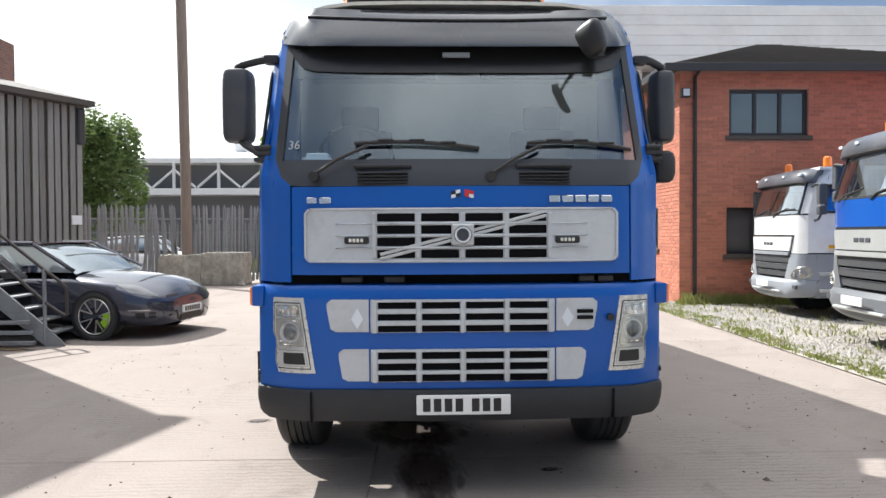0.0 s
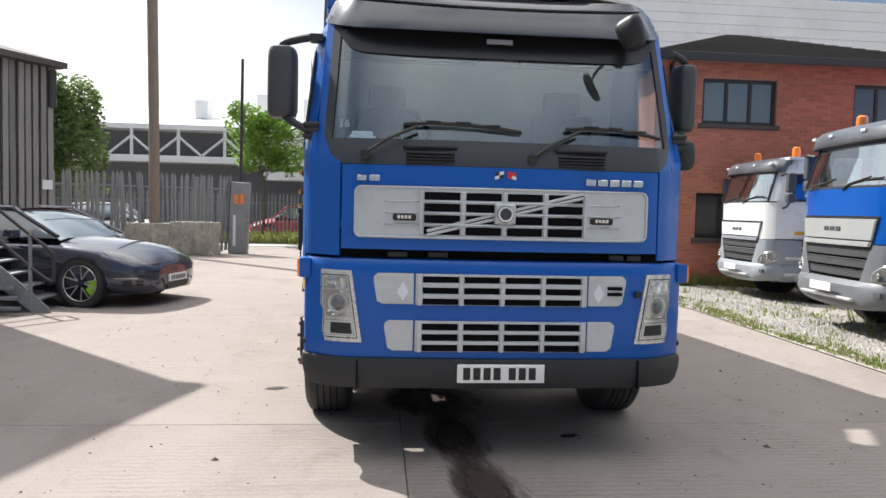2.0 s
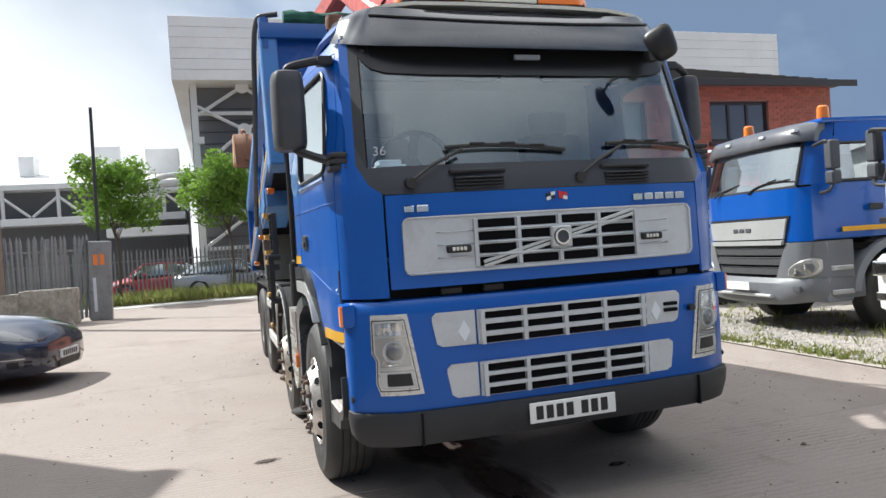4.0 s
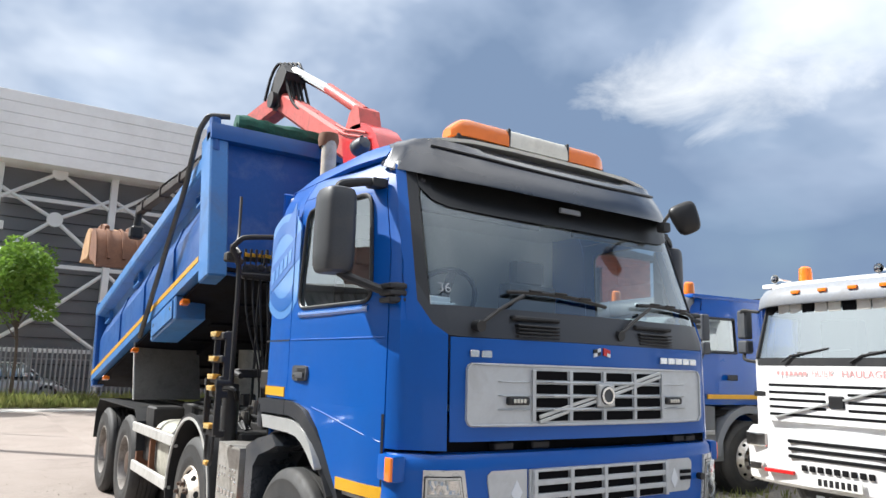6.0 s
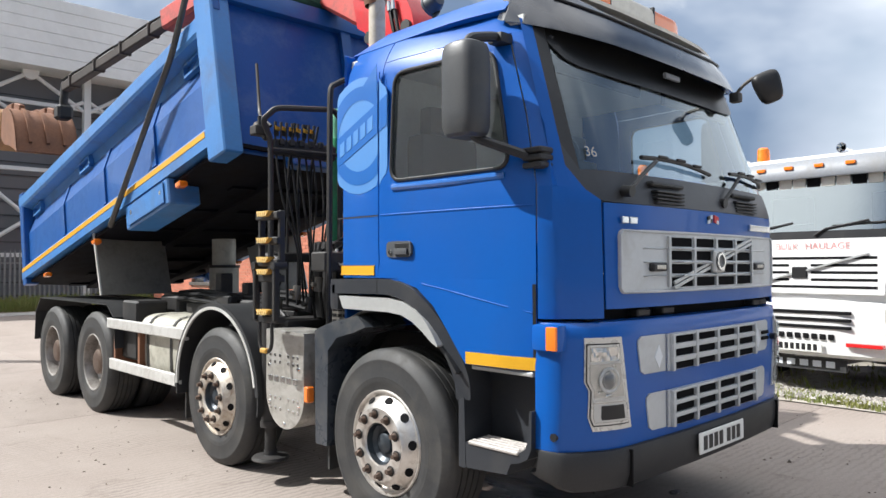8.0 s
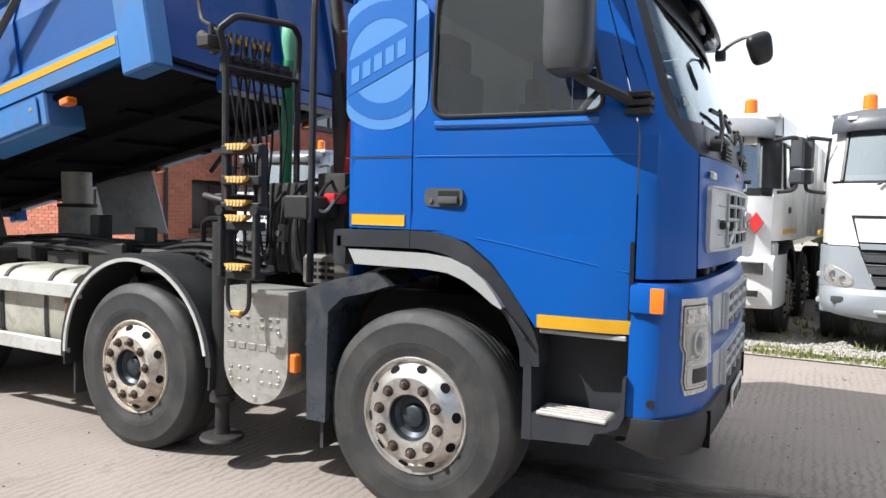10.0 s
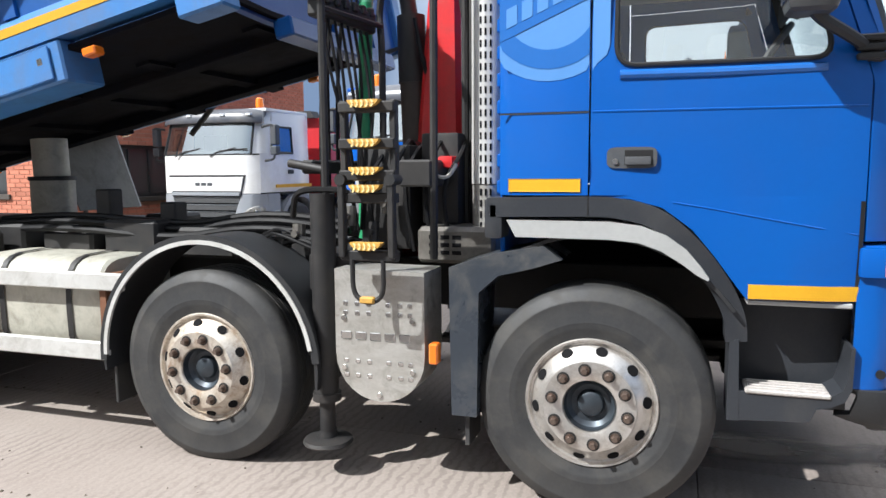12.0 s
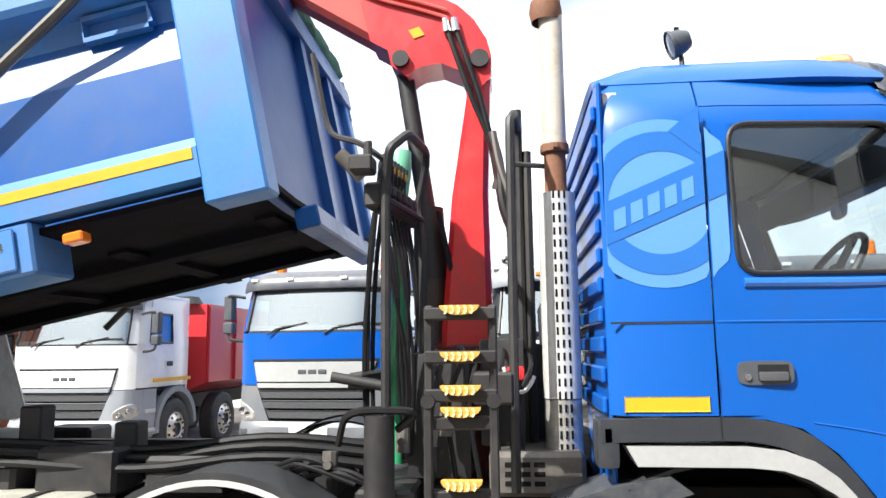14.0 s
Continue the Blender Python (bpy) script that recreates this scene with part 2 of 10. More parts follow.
OILY_RED = surface("oily_red", (0.15, 0.012, 0.012), 0.45, second=(0.035, 0.012, 0.011), amount=0.9, grain=0.25, bump=0.15, dirt=(0.03, 0.022, 0.018), dirt_amount=0.7, big=4)
CHASSIS = surface("chassis_black", (0.013, 0.013, 0.014), 0.55, second=(0.030, 0.027, 0.025), amount=0.8, grain=0.3, bump=0.25, dirt=(0.055, 0.046, 0.038), dirt_amount=0.5, big=3)
HEAD_IN = surface("lamp_bowl", (0.50, 0.49, 0.45), 0.24, 0.45, second=(0.30, 0.29, 0.27), amount=0.8, grain=0.1, bump=0.03, big=16)
SMOKED = surface("lamp_glass", (0.10, 0.105, 0.11), 0.08, grain=0.05, bump=0.0, coat=0.8, spec=0.7)
# black that stands in for the shade inside grille openings
GRILLE_SHADE = surface("grille_void", (0.005, 0.005, 0.006), 0.9, grain=0.2, bump=0.0, spec=0.1)
# near-black; on gaps, holes and slots it stands in for their shade
DARK = surface("shade_black", (0.007, 0.007, 0.008), 0.85, grain=0.2, bump=0.0, spec=0.15)
WHITE = surface("white_paint", (0.78, 0.78, 0.77), 0.32, second=(0.70, 0.70, 0.69), amount=0.6, grain=0.04, bump=0.0, coat=0.5, dirt=(0.42, 0.39, 0.34), dirt_amount=0.3, big=1.2)
CREAM = surface("cream_paint", (0.72, 0.70, 0.62), 0.45, second=(0.6, 0.56, 0.48), amount=0.6, grain=0.08, dirt=(0.25, 0.22, 0.18), dirt_amount=0.4, big=3)
GREY_BUMPER = surface("grey_bumper", (0.22, 0.235, 0.26), 0.5, grain=0.15, bump=0.08, dirt=(0.2, 0.18, 0.15), dirt_amount=0.4, big=2)
ORANGE = surface("amber_lens", (0.85, 0.20, 0.015), 0.2, grain=0.06, bump=0.0, coat=0.6, spec=0.6)
YELLOW = surface("yellow_tape", (0.66, 0.355, 0.016), 0.38, grain=0.12, fine=200, bump=0.04, big=8)
TREAD = surface("yellow_tread", (0.62, 0.34, 0.05), 0.6, second=(0.3, 0.2, 0.08), amount=0.8, grain=0.3, bump=0.3, big=25)
RED = surface("crane_red", (0.62, 0.018, 0.022), 0.38, second=(0.52, 0.03, 0.03), amount=0.7, grain=0.08, coat=0.4, dirt=(0.12, 0.05, 0.04), dirt_amount=0.35, big=3)
FADED_RED = surface("boom_red", (0.62, 0.10, 0.08), 0.45, second=(0.50, 0.07, 0.06), amount=0.8, grain=0.12, dirt=(0.14, 0.08, 0.06), dirt_amount=0.6, big=5)
GREEN = surface("green_cylinder", (0.04, 0.30, 0.13), 0.42, grain=0.1, dirt=(0.06, 0.08, 0.05), dirt_amount=0.5, big=4)
NET = surface("green_net", (0.02, 0.12, 0.08), 0.8, second=(0.01, 0.05, 0.035), amount=0.9, big=9, grain=0.4, bump=0.6, bump_dist=0.01)
RUST = surface("rusty_steel", (0.20, 0.085, 0.04), 0.75, second=(0.11, 0.05, 0.03), amount=0.9, grain=0.35, bump=0.4, big=5)
BUCKET = surface("bucket_steel", (0.50, 0.30, 0.14), 0.6, second=(0.28, 0.15, 0.08), amount=0.8, grain=0.25, bump=0.2, big=4)
TANK = surface("pale_tank", (0.50, 0.49, 0.42), 0.5, 0.2, second=(0.38, 0.36, 0.30), amount=0.8, grain=0.12, dirt=(0.14, 0.12, 0.09), dirt_amount=0.5, big=4)
RAIL_WHITE = surface("guard_alloy", (0.62, 0.62, 0.60), 0.42, 0.3, second=(0.48, 0.47, 0.44), amount=0.8, grain=0.1, dirt=(0.2, 0.18, 0.15), dirt_amount=0.4, big=5)
SCREEN = glass("windscreen_glass", (0.80, 0.90, 0.91), 0.01, 0.11)
SIDE_GLASS = glass("side_glass", (0.88, 0.92, 0.91), 0.01, 0.18)
LENS = glass("lamp_lens", (0.96, 0.96, 0.96), 0.03, 0.03)
MIRROR = surface("mirror_glass", (0.75, 0.77, 0.78), 0.03, 1.0, grain=0.0, bump=0.0)
SEAT = surface("cab_trim", (0.042, 0.042, 0.046), 0.85, second=(0.08, 0.08, 0.085), amount=0.7, grain=0.3, bump=0.2, big=4)
TRIM_PALE = surface("cab_lining", (0.58, 0.59, 0.57), 0.9, grain=0.1, big=3)
DECAL_B = surface("decal_mid_blue", (0.02, 0.135, 0.46), 0.32, grain=0.03, bump=0.0, coat=0.5)
TREAD_PALE = surface("worn_tread", (0.85, 0.66, 0.30), 0.5, grain=0.2, bump=0.2, big=25)
ARM = surface("worn_arm_steel", (0.10, 0.093, 0.08), 0.45, 0.3, second=(0.05, 0.045, 0.04), amount=0.8, big=6, grain=0.2)
WORN_TREAD = surface("worn_step", (0.47, 0.44, 0.42), 0.55, 0.1, second=(0.30, 0.27, 0.25), amount=0.7, grain=0.3, bump=0.3, dirt=(0.24, 0.24, 0.20), dirt_amount=0.5, big=14, fine=90)
PLATE_GREY = surface("dull_plate_steel", (0.20, 0.19, 0.165), 0.55, 0.2, second=(0.19, 0.18, 0.155), amount=0.8, grain=0.15, dirt=(0.10, 0.085, 0.065), dirt_amount=0.5, big=4)
PALE_GREEN = surface("pale_green_cone", (0.16, 0.45, 0.28), 0.45, grain=0.1, big=5)
BROWN_STEEL = surface("oily_brown_steel", (0.055, 0.040, 0.033), 0.5, second=(0.03, 0.024, 0.02), amount=0.8, grain=0.25, bump=0.15, big=5)
DECAL_C = surface("decal_sky_blue", (0.10, 0.27, 0.61), 0.32, grain=0.03, bump=0.0, coat=0.5)
FADED_WHITE = surface("faded_white", (0.36, 0.39, 0.41), 0.6, grain=0.1, bump=0.0)
DECAL_WHITE = surface("decal_white", (0.70, 0.74, 0.78), 0.35, grain=0.03, bump=0.0, coat=0.4)
PLATE = surface("plate_white", (0.80, 0.80, 0.76), 0.4, grain=0.05, bump=0.0)
INK = surface("black_ink", (0.012, 0.012, 0.013), 0.45, grain=0.1, bump=0.0)
RED_INK = surface("red_lettering", (0.55, 0.03, 0.03), 0.45, grain=0.1, bump=0.0)
RED_REFLECT = surface("red_reflector", (0.60, 0.02, 0.02), 0.25, grain=0.1, bump=0.0, coat=0.5)

# ---- shaping ----


def box(bm, x0, x1, y0, y1, z0, z1, b=0.0, seg=1):
    r = bmesh.ops.create_cube(bm, size=1.0)
    vs = r["verts"]
    for v in vs:
        v.co = Vector((x0 + (v.co.x + 0.5) * (x1 - x0), y0 + (v.co.y + 0.5) * (y1 - y0), z0 + (v.co.z + 0.5) * (z1 - z0)))
    if b:
        es = list({e for v in vs for e in v.link_edges})
        bmesh.ops.bevel(bm, geom=es, offset=b, segments=seg, profile=0.7, affect="EDGES")
    return bm


def slanted(bm, a, b, w, h, bev=0.0):
    """A bar of section w x h from a to b."""
    a, b = Vector(a), Vector(b)
    d = b - a
    n0 = len(bm.verts)
    box(bm, -w / 2, w / 2, -h / 2, h / 2, 0, d.length, bev)
    bm.verts.ensure_lookup_table()
    m = Matrix.Translation(a) @ d.to_track_quat("Z", "Y").to_matrix().to_4x4()
    for v in bm.verts[n0:]:
        v.co = m @ v.co
    return bm


def cyl(bm, a, b, r0, r1=None, seg=16, caps=True):
    a, b = Vector(a), Vector(b)
    r1 = r0 if r1 is None else r1
    m = Matrix.Translation(a) @ (b - a).to_track_quat("Z", "Y").to_matrix().to_4x4()
    d = (b - a).length
    rings = []
    for r, h in ((r0, 0), (r1, d)):
        rings.append([bm.verts.new(m @ Vector((r * math.cos(i * math.tau / seg), r * math.sin(i * math.tau / seg), h))) for i in range(seg)])
    for i in range(seg):
        j = (i + 1) % seg
        bm.faces.new((rings[0][i], rings[0][j], rings[1][j], rings[1][i]))
    if caps:
        bm.faces.new(list(reversed(rings[0])))
        bm.faces.new(rings[1])
    return bm


def tube(bm, pts, r, seg=8):
    """A round bar along a polyline, with a ring at every point."""
    pts = [Vector(p) for p in pts]
    rings, side = [], None
    for i, p in enumerate(pts):
        d = (pts[min(i + 1, len(pts) - 1)] - pts[max(i - 1, 0)]).normalized()
        if side is None:
            side = d.orthogonal().normalized()
        side = (side - d * side.dot(d)).normalized()
        up = d.cross(side)
        rings.append([bm.verts.new(p + r * (side * math.cos(k * math.tau / seg) + up * math.sin(k * math.tau / seg))) for k in range(seg)])
    for a, b in zip(rings, rings[1:]):
        for k in range(seg):
            j = (k + 1) % seg
            bm.faces.new((a[k], a[j], b[j], b[k]))
    bm.faces.new(list(reversed(rings[0])))
    bm.faces.new(rings[-1])
    return bm


def bend(pts, n=4, cut=0.35):
    """Rounds the inner corners of a polyline."""
    pts = [Vector(p) for p in pts]
    out = [pts[0]]
    for a, b, c in zip(pts, pts[1:], pts[2:]):
        p, q = b.lerp(a, cut), b.lerp(c, cut)
        for k in range(n + 1):
            t = k / n
            out.append((1 - t) ** 2 * p + 2 * t * (1 - t) * b + t * t * q)
    out.append(pts[-1])
    return out


def lathe(bm, prof, m=Matrix(), seg=32, close=False):
    """Turns a profile of (radius, height) round the z axis of m."""
    rings = [[bm.verts.new(m @ Vector((r * math.cos(i * math.tau / seg), r * math.sin(i * math.tau / seg), h))) for i in range(seg)] for r, h in prof]
    pairs = list(zip(rings, rings[1:])) + ([(rings[-1], rings[0])] if close else [])
    for a, b in pairs:
        for i in range(seg):
            j = (i + 1) % seg
            bm.faces.new((a[i], a[j], b[j], b[i]))
    return bm


def prism(bm, pts, axis, lo, hi):
    """A polygon in the plane across axis ('x': y,z; 'y': x,z; 'z': x,y), given depth from lo to hi."""
    def at(p, d):
        return {"x": (d, p[0], p[1]), "y": (p[0], d, p[1]), "z": (p[0], p[1], d)}[axis]
    a = [bm.verts.new(at(p, lo)) for p in pts]
    b = [bm.verts.new(at(p, hi)) for p in pts]
    n = len(pts)
    for i in range(n):
        j = (i + 1) % n
        bm.faces.new((a[i], a[j], b[j], b[i]))
    bm.faces.new(list(reversed(a)))
    bm.faces.new(b)
    bmesh.ops.recalc_face_normals(bm, faces=bm.faces[-(n + 2):])
    return bm


def loft(bm, rows, close=False, caps=False):
    """Skins rows of equal length."""
    vs = [[bm.verts.new(p) for p in row] for row in rows]
    for a, b in zip(vs, vs[1:]):
        n = len(a)
        for i in range(n if close else n - 1):
            j = (i + 1) % n
            bm.faces.new((a[i], a[j], b[j], b[i]))
    if caps:
        bm.faces.new(list(reversed(vs[0])))
        bm.faces.new(vs[-1])
    return bm


def ring_strip(pts, width):
    """The outer and inner polyline of a band that follows pts in a plane (2D)."""
    pts = [Vector((p[0], p[1])) for p in pts]
    inner = []
    for i, p in enumerate(pts):
        d = (pts[min(i + 1, len(pts) - 1)] - pts[max(i - 1, 0)]).normalized()
        inner.append(p + Vector((-d.y, d.x)) * width)
    return pts, inner


def band(bm, pts, width, axis, lo, hi):
    """A curved flat band with depth."""
    o, i = ring_strip(pts, width)
    def at(p, d):
        return {"x": (d, p.x, p.y), "y": (p.x, d, p.y), "z": (p.x, p.y, d)}[axis]
    rows = [[at(a, lo), at(a, hi), at(b, hi), at(b, lo)] for a, b in zip(o, i)]
    loft(bm, rows, close=True, caps=True)
    return bm


def arc(cx, cy, r, a0, a1, n):
    return [(cx + r * math.cos(radians(a0 + (a1 - a0) * k / n)), cy + r * math.sin(radians(a0 + (a1 - a0) * k / n))) for k in range(n + 1)]


def smooth(pts, n):
    """A rounded line through the points, with n steps between two of them."""
    out = []
    for i in range(len(pts) - 1):
        p = [np.array(pts[max(0, min(len(pts) - 1, i + d))], float) for d in (-1, 0, 1, 2)]
        for q in range(n):
            t = q / n
            out.append(tuple(0.5 * (2 * p[1] + (p[2] - p[0]) * t + (2 * p[0] - 5 * p[1] + 4 * p[2] - p[3]) * t * t + (3 * p[1] - p[0] - 3 * p[2] + p[3]) * t ** 3)))
    return out + [tuple(pts[-1])]


def finish(bm, name, material, angle=32):
    bmesh.ops.recalc_face_normals(bm, faces=bm.faces[:])
    me = bpy.data.meshes.new(name)
    bm.to_mesh(me)
    bm.free()
    me.materials.append(material)
    me.polygons.foreach_set("use_smooth", [True] * len(me.polygons))
    me.set_sharp_from_angle(angle=radians(angle))
    return me


def part(name, bm, material, parent, label="", angle=32):
    ob = new(name, finish(bm, name, material, angle))
    ob.parent = parent
    return tagged(ob, label)


def thing(name, label, category, at=(0, 0, 0), rz=0.0, group="", kind=""):
    ob = new(name)
    ob.empty_display_size = 0.2
    ob.matrix_basis = pose(*at, 0, 0, rz)
    return tagged(ob, label, category, group, kind)


def single(name, bm, material, label, category, group="", kind="", angle=32):
    return tagged(new(name, finish(bm, name, material, angle)), label, category, group, kind)


def clone(ob, parent, m):
    """A part again, with its own parts, on the same meshes."""
    c = ob.copy()
    scene.collection.objects.link(c)
    c.parent = parent
    c.matrix_basis = m
    for k in ob.children:
        clone(k, c, k.matrix_basis.copy())
    return c


def bars(parent, x0, x1, z0, z1, y, n, material, name="letter_bar", gap=0.35, push=0.003):
    """Writing turned into plain upright bars on a face across y."""
    w = (x1 - x0) / n
    for k in range(n):
        b = bmesh.new()
        a = x0 + k * w
        box(b, a + w * gap / 2, a + w * (1 - gap / 2), y - push, y + 0.001, z0, z1)
        part(name, b, material, parent)

# ---- the grab tipper: cab ----
truck = thing("tipper_truck", "blue eight-wheel grab tipper truck with raised tipper body and red crane", "truck")


def front_y(ax, z):
    """How far back the cab's front lies, at a distance ax from its middle and a height z."""
    f = 0.045 + 0.045 * (ax / 0.87) ** 2.2 if ax < 0.87 else 0.09 + 1.9 * (ax - 0.87) ** 2 + 0.12 * (ax - 0.87)
    return f + 0.02 * (z - 1.28) + (0.33 * (z - 1.80) if z > 1.80 else 0.0)


def side_x(z):
    return 1.25 if z < 2.0 else 1.25 - 0.03 * (z - 2.0) / 0.55 if z < 2.55 else 1.22 - 0.55 * (z - 2.55) ** 1.6 * 2.0


def cab_point(col, z):
    """Columns run from the middle of the front round the corner to the rear edge of the side."""
    fronts = [0.0, 0.30, 0.60, 0.87, 0.950, 0.962, 1.02, 1.07, 1.115]
    if col < len(fronts):
        ax = fronts[col] * (1 - 0.05 * max(0, z - 1.9))
        return ax, front_y(ax, z)
    lean = max(0, z - 1.87)
    ys = {9: 0.262 + 0.30 * lean, 10: 0.330 + 0.30 * lean, 11: 0.338 + 0.30 * lean, 12: 0.455 + 0.24 * lean, 13: 1.285, 14: 1.385, 15: 1.393, 16: 1.72, 17: 1.785}
    w = side_x(z)
    xs = {9: w - 0.100, 10: w - 0.075, 11: w - 0.073, 12: w - 0.045, 13: w - 0.002, 14: w, 15: w, 16: w, 17: w - 0.05}
    k = min(1.0, lean / 0.3)
    for c, tuck in ((9, 0.055), (10, 0.045), (11, 0.045), (12, 0.03)):
        xs[c] -= tuck * k
    return xs[col], ys[col]


CAB_LEVELS = [1.42, 1.64, 1.70, 1.765, 1.775, 1.80, 1.93, 2.01, 2.20, 2.40, 2.55, 2.63, 2.68, 2.73, 2.77]


def cab_faces(cols, levels, side, inset=0.0):
    """A skin of the cab between given columns and levels, on the side -1 or 1."""
    b = bmesh.new()
    rows = []
    for z in levels:
        row = []
        for c in cols:
            x, y = cab_point(c, z)
            n = Vector((x, y - 0.8)).normalized() * inset if inset else Vector((0, 0))
            row.append((side * (x - n.x), y - n.y, z))
        rows.append(row)
    loft(b, rows)
    return b


SWEEP = {0: 1.777, 1: 1.777, 2: 1.777, 3: 1.778, 4: 1.782, 5: 1.786, 6: 1.835, 7: 1.95}


def swept(cols, low, high, side):
    """A skin of the cab between two heights that change from column to column."""
    b = bmesh.new()
    rows = []
    for q in range(4):
        row = []
        for c in cols:
            z = low(c) + (high(c) - low(c)) * q / 3
            x, y = cab_point(c, z)
            row.append((side * x, y, z))
        rows.append(row)
    loft(b, rows)
    return b


def joined(*bms):
    b = bmesh.new()
    for o in bms:
        me = bpy.data.meshes.new("tmp")
        o.to_mesh(me)
        o.free()
        b.from_mesh(me)
        bpy.data.meshes.remove(me)
    bmesh.ops.remove_doubles(b, verts=b.verts[:], dist=0.0006)
    return b


def thick(ob, t=0.012, angle=38):
    """Gives a skin its thickness, with crisp rims."""
    me = ob.data
    b = bmesh.new()
    b.from_mesh(me)
    bmesh.ops.solidify(b, geom=b.faces[:], thickness=t)
    b.to_mesh(me)
    b.free()
    me.polygons.foreach_set("use_smooth", [True] * len(me.polygons))
    me.set_sharp_from_angle(angle=radians(angle))
    return ob


def door_x(y, z):
    """The lower door skin, tucked in towards its front foot."""
    a = 1.177 + 0.028 * (y - 0.338) / 0.117 if y < 0.455 else 1.205 + 0.043 * (y - 0.455) / 0.83 if y < 1.285 else 1.248 + 0.002 * (y - 1.285) / 0.1
    return a - 0.012 * max(0.0, (1.1 - y) / 0.76) * (max(0.0, 1.42 - z) / 0.42) ** 2.2


L = CAB_LEVELS
front_low = [1.285, 1.30, 1.42]
# front flap under the windscreen, with its seams to the corner panels
thick(part("front_flap", joined(*[cab_faces(range(0, 5), front_low + L[1:5], s) for s in (-1, 1)]), BLUE, truck))
for s in (-1, 1):
    thick(part("corner_panel", joined(cab_faces(range(5, 11), [1.243, 1.25, 1.30, 1.42] + L[1:5], s), swept(range(5, 8), lambda c: 1.775, SWEEP.get, s), cab_faces(range(7, 11), [1.775, 1.80, 1.85], s)), BLUE, truck))
# scuttle below the glass and the black pillars
thick(part("scuttle", joined(*[swept(range(0, 8), SWEEP.get, lambda c: 1.93 if c < 7 else 2.06, s) for s in (-1, 1)]), SCREEN_BLACK, truck, "dark grey scuttle panel under the windscreen"))
wind = part("windscreen", joined(*[cab_faces(range(0, 7), [1.93, 2.01, 2.20, 2.40, 2.55, 2.66], s, 0.012) for s in (-1, 1)]), SCREEN, truck, "clear windscreen reflecting clouds")
wind.visible_shadow = False
BAND_LOW = {0: 2.448, 1: 2.448, 2: 2.452, 3: 2.466, 4: 2.492, 5: 2.50, 6: 2.57}
band_skins = [swept(range(0, 7), BAND_LOW.get, lambda c: 2.66, s) for s in (-1, 1)]
for o_ in band_skins:
    bmesh.ops.translate(o_, verts=o_.verts[:], vec=(0, -0.004, 0.0012))
thick(part("screen_top_band", joined(*band_skins), SCREEN_BAND, truck, "black shaded band at the top of the windscreen"), 0.006)
for s in (-1, 1):
    thick(part("windscreen_pillar", cab_faces((6, 7), [1.93, 2.01, 2.20, 2.40, 2.55, 2.66], s), BLACK, truck))
    thick(part("corner_pillar", cab_faces(range(7, 11), [1.85, 1.93, 2.01, 2.20, 2.40, 2.55, 2.63, 2.70], s), BLUE, truck))
    # door: skin round the window
    skin = [cab_faces(range(11, 15), [1.42, 1.64, 1.765, 1.80, 1.87, 1.95], s), cab_faces((11, 12), [1.95, 2.01, 2.20, 2.40, 2.55], s),
            cab_faces((13, 14), [1.95, 2.01, 2.20, 2.40, 2.55], s), cab_faces(range(11, 15), [2.55, 2.60, 2.63], s)]
    lower = bmesh.new()
    sill = [(0.338, 1.0), (0.455, 1.0), (0.60, 1.0), (0.755, 1.0), (0.80, 1.06), (0.88, 1.17), (0.97, 1.28), (1.09, 1.37), (1.22, 1.405), (1.385, 1.416)]
    loft(lower, [[(s * door_x(y, 1.42 + (z - 1.42) * q / 6), y, 1.42 + (z - 1.42) * q / 6) for q in range(7)] for y, z in sill])
    door = thick(part("door", joined(*skin, lower), BLUE, truck, "blue cab door with a grab handle"))
    win = part("door_window", cab_faces((12, 13), [1.95, 2.01, 2.20, 2.40, 2.55], s, 0.01), SIDE_GLASS, door, "tinted side window")
    win.visible_shadow = False
    fr = bmesh.new()
    loop = [cab_point(12, 1.95), cab_point(13, 1.95), cab_point(13, 2.55), cab_point(12, 2.55)]
    zz = [1.95, 1.95, 2.55, 2.55]
    ring = [Vector((s * (p[0] + 0.003), p[1], z)) for p, z in zip(loop, zz)]
    full = []
    for i in range(4):
        a, b_, c = ring[i - 1], ring[i], ring[(i + 1) % 4]
        p, q = b_ + (a - b_).normalized() * 0.085, b_ + (c - b_).normalized() * 0.085
        full += [(1 - t_) ** 2 * p + 2 * t_ * (1 - t_) * b_ + t_ * t_ * q for t_ in (0, 0.2, 0.4, 0.6, 0.8, 1)]
    tube(fr, full + [full[0], full[1]], 0.011, 8)
    seal = part("window_seal", fr, INK, door)
    for i in range(4):
        corner = bmesh.new()
        b_ = ring[i]
        pts_ = [b_ + Vector((-s * 0.004, 0, 0))] + [v_ + Vector((-s * 0.004, 0, 0)) for v_ in full[6 * i:6 * i + 6]]
        back_ = [v_ + Vector((-s * 0.008, 0, 0)) for v_ in pts_]
        va, vb = [corner.verts.new(v_) for v_ in pts_], [corner.verts.new(v_) for v_ in back_]
        corner.faces.new(va), corner.faces.new(list(reversed(vb)))
        for k_ in range(len(va)):
            corner.faces.new((va[k_], va[(k_ + 1) % len(va)], vb[(k_ + 1) % len(va)], vb[k_]))
        part("window_corner", corner, BLUE, door)
    hb = bmesh.new()
    plate_ = [(1.216 + 0.101 * math.copysign(abs(math.cos(a)) ** 0.35, math.cos(a)), 1.576 + 0.044 * math.copysign(abs(math.sin(a)) ** 0.45, math.sin(a))) for a in [q * math.tau / 32 for q in range(32)]]
    prism(hb, plate_, "x", s * 1.236, s * 1.255)
    handle = part("handle", hb, GREY_PLASTIC, door, "dark grey recessed door handle")
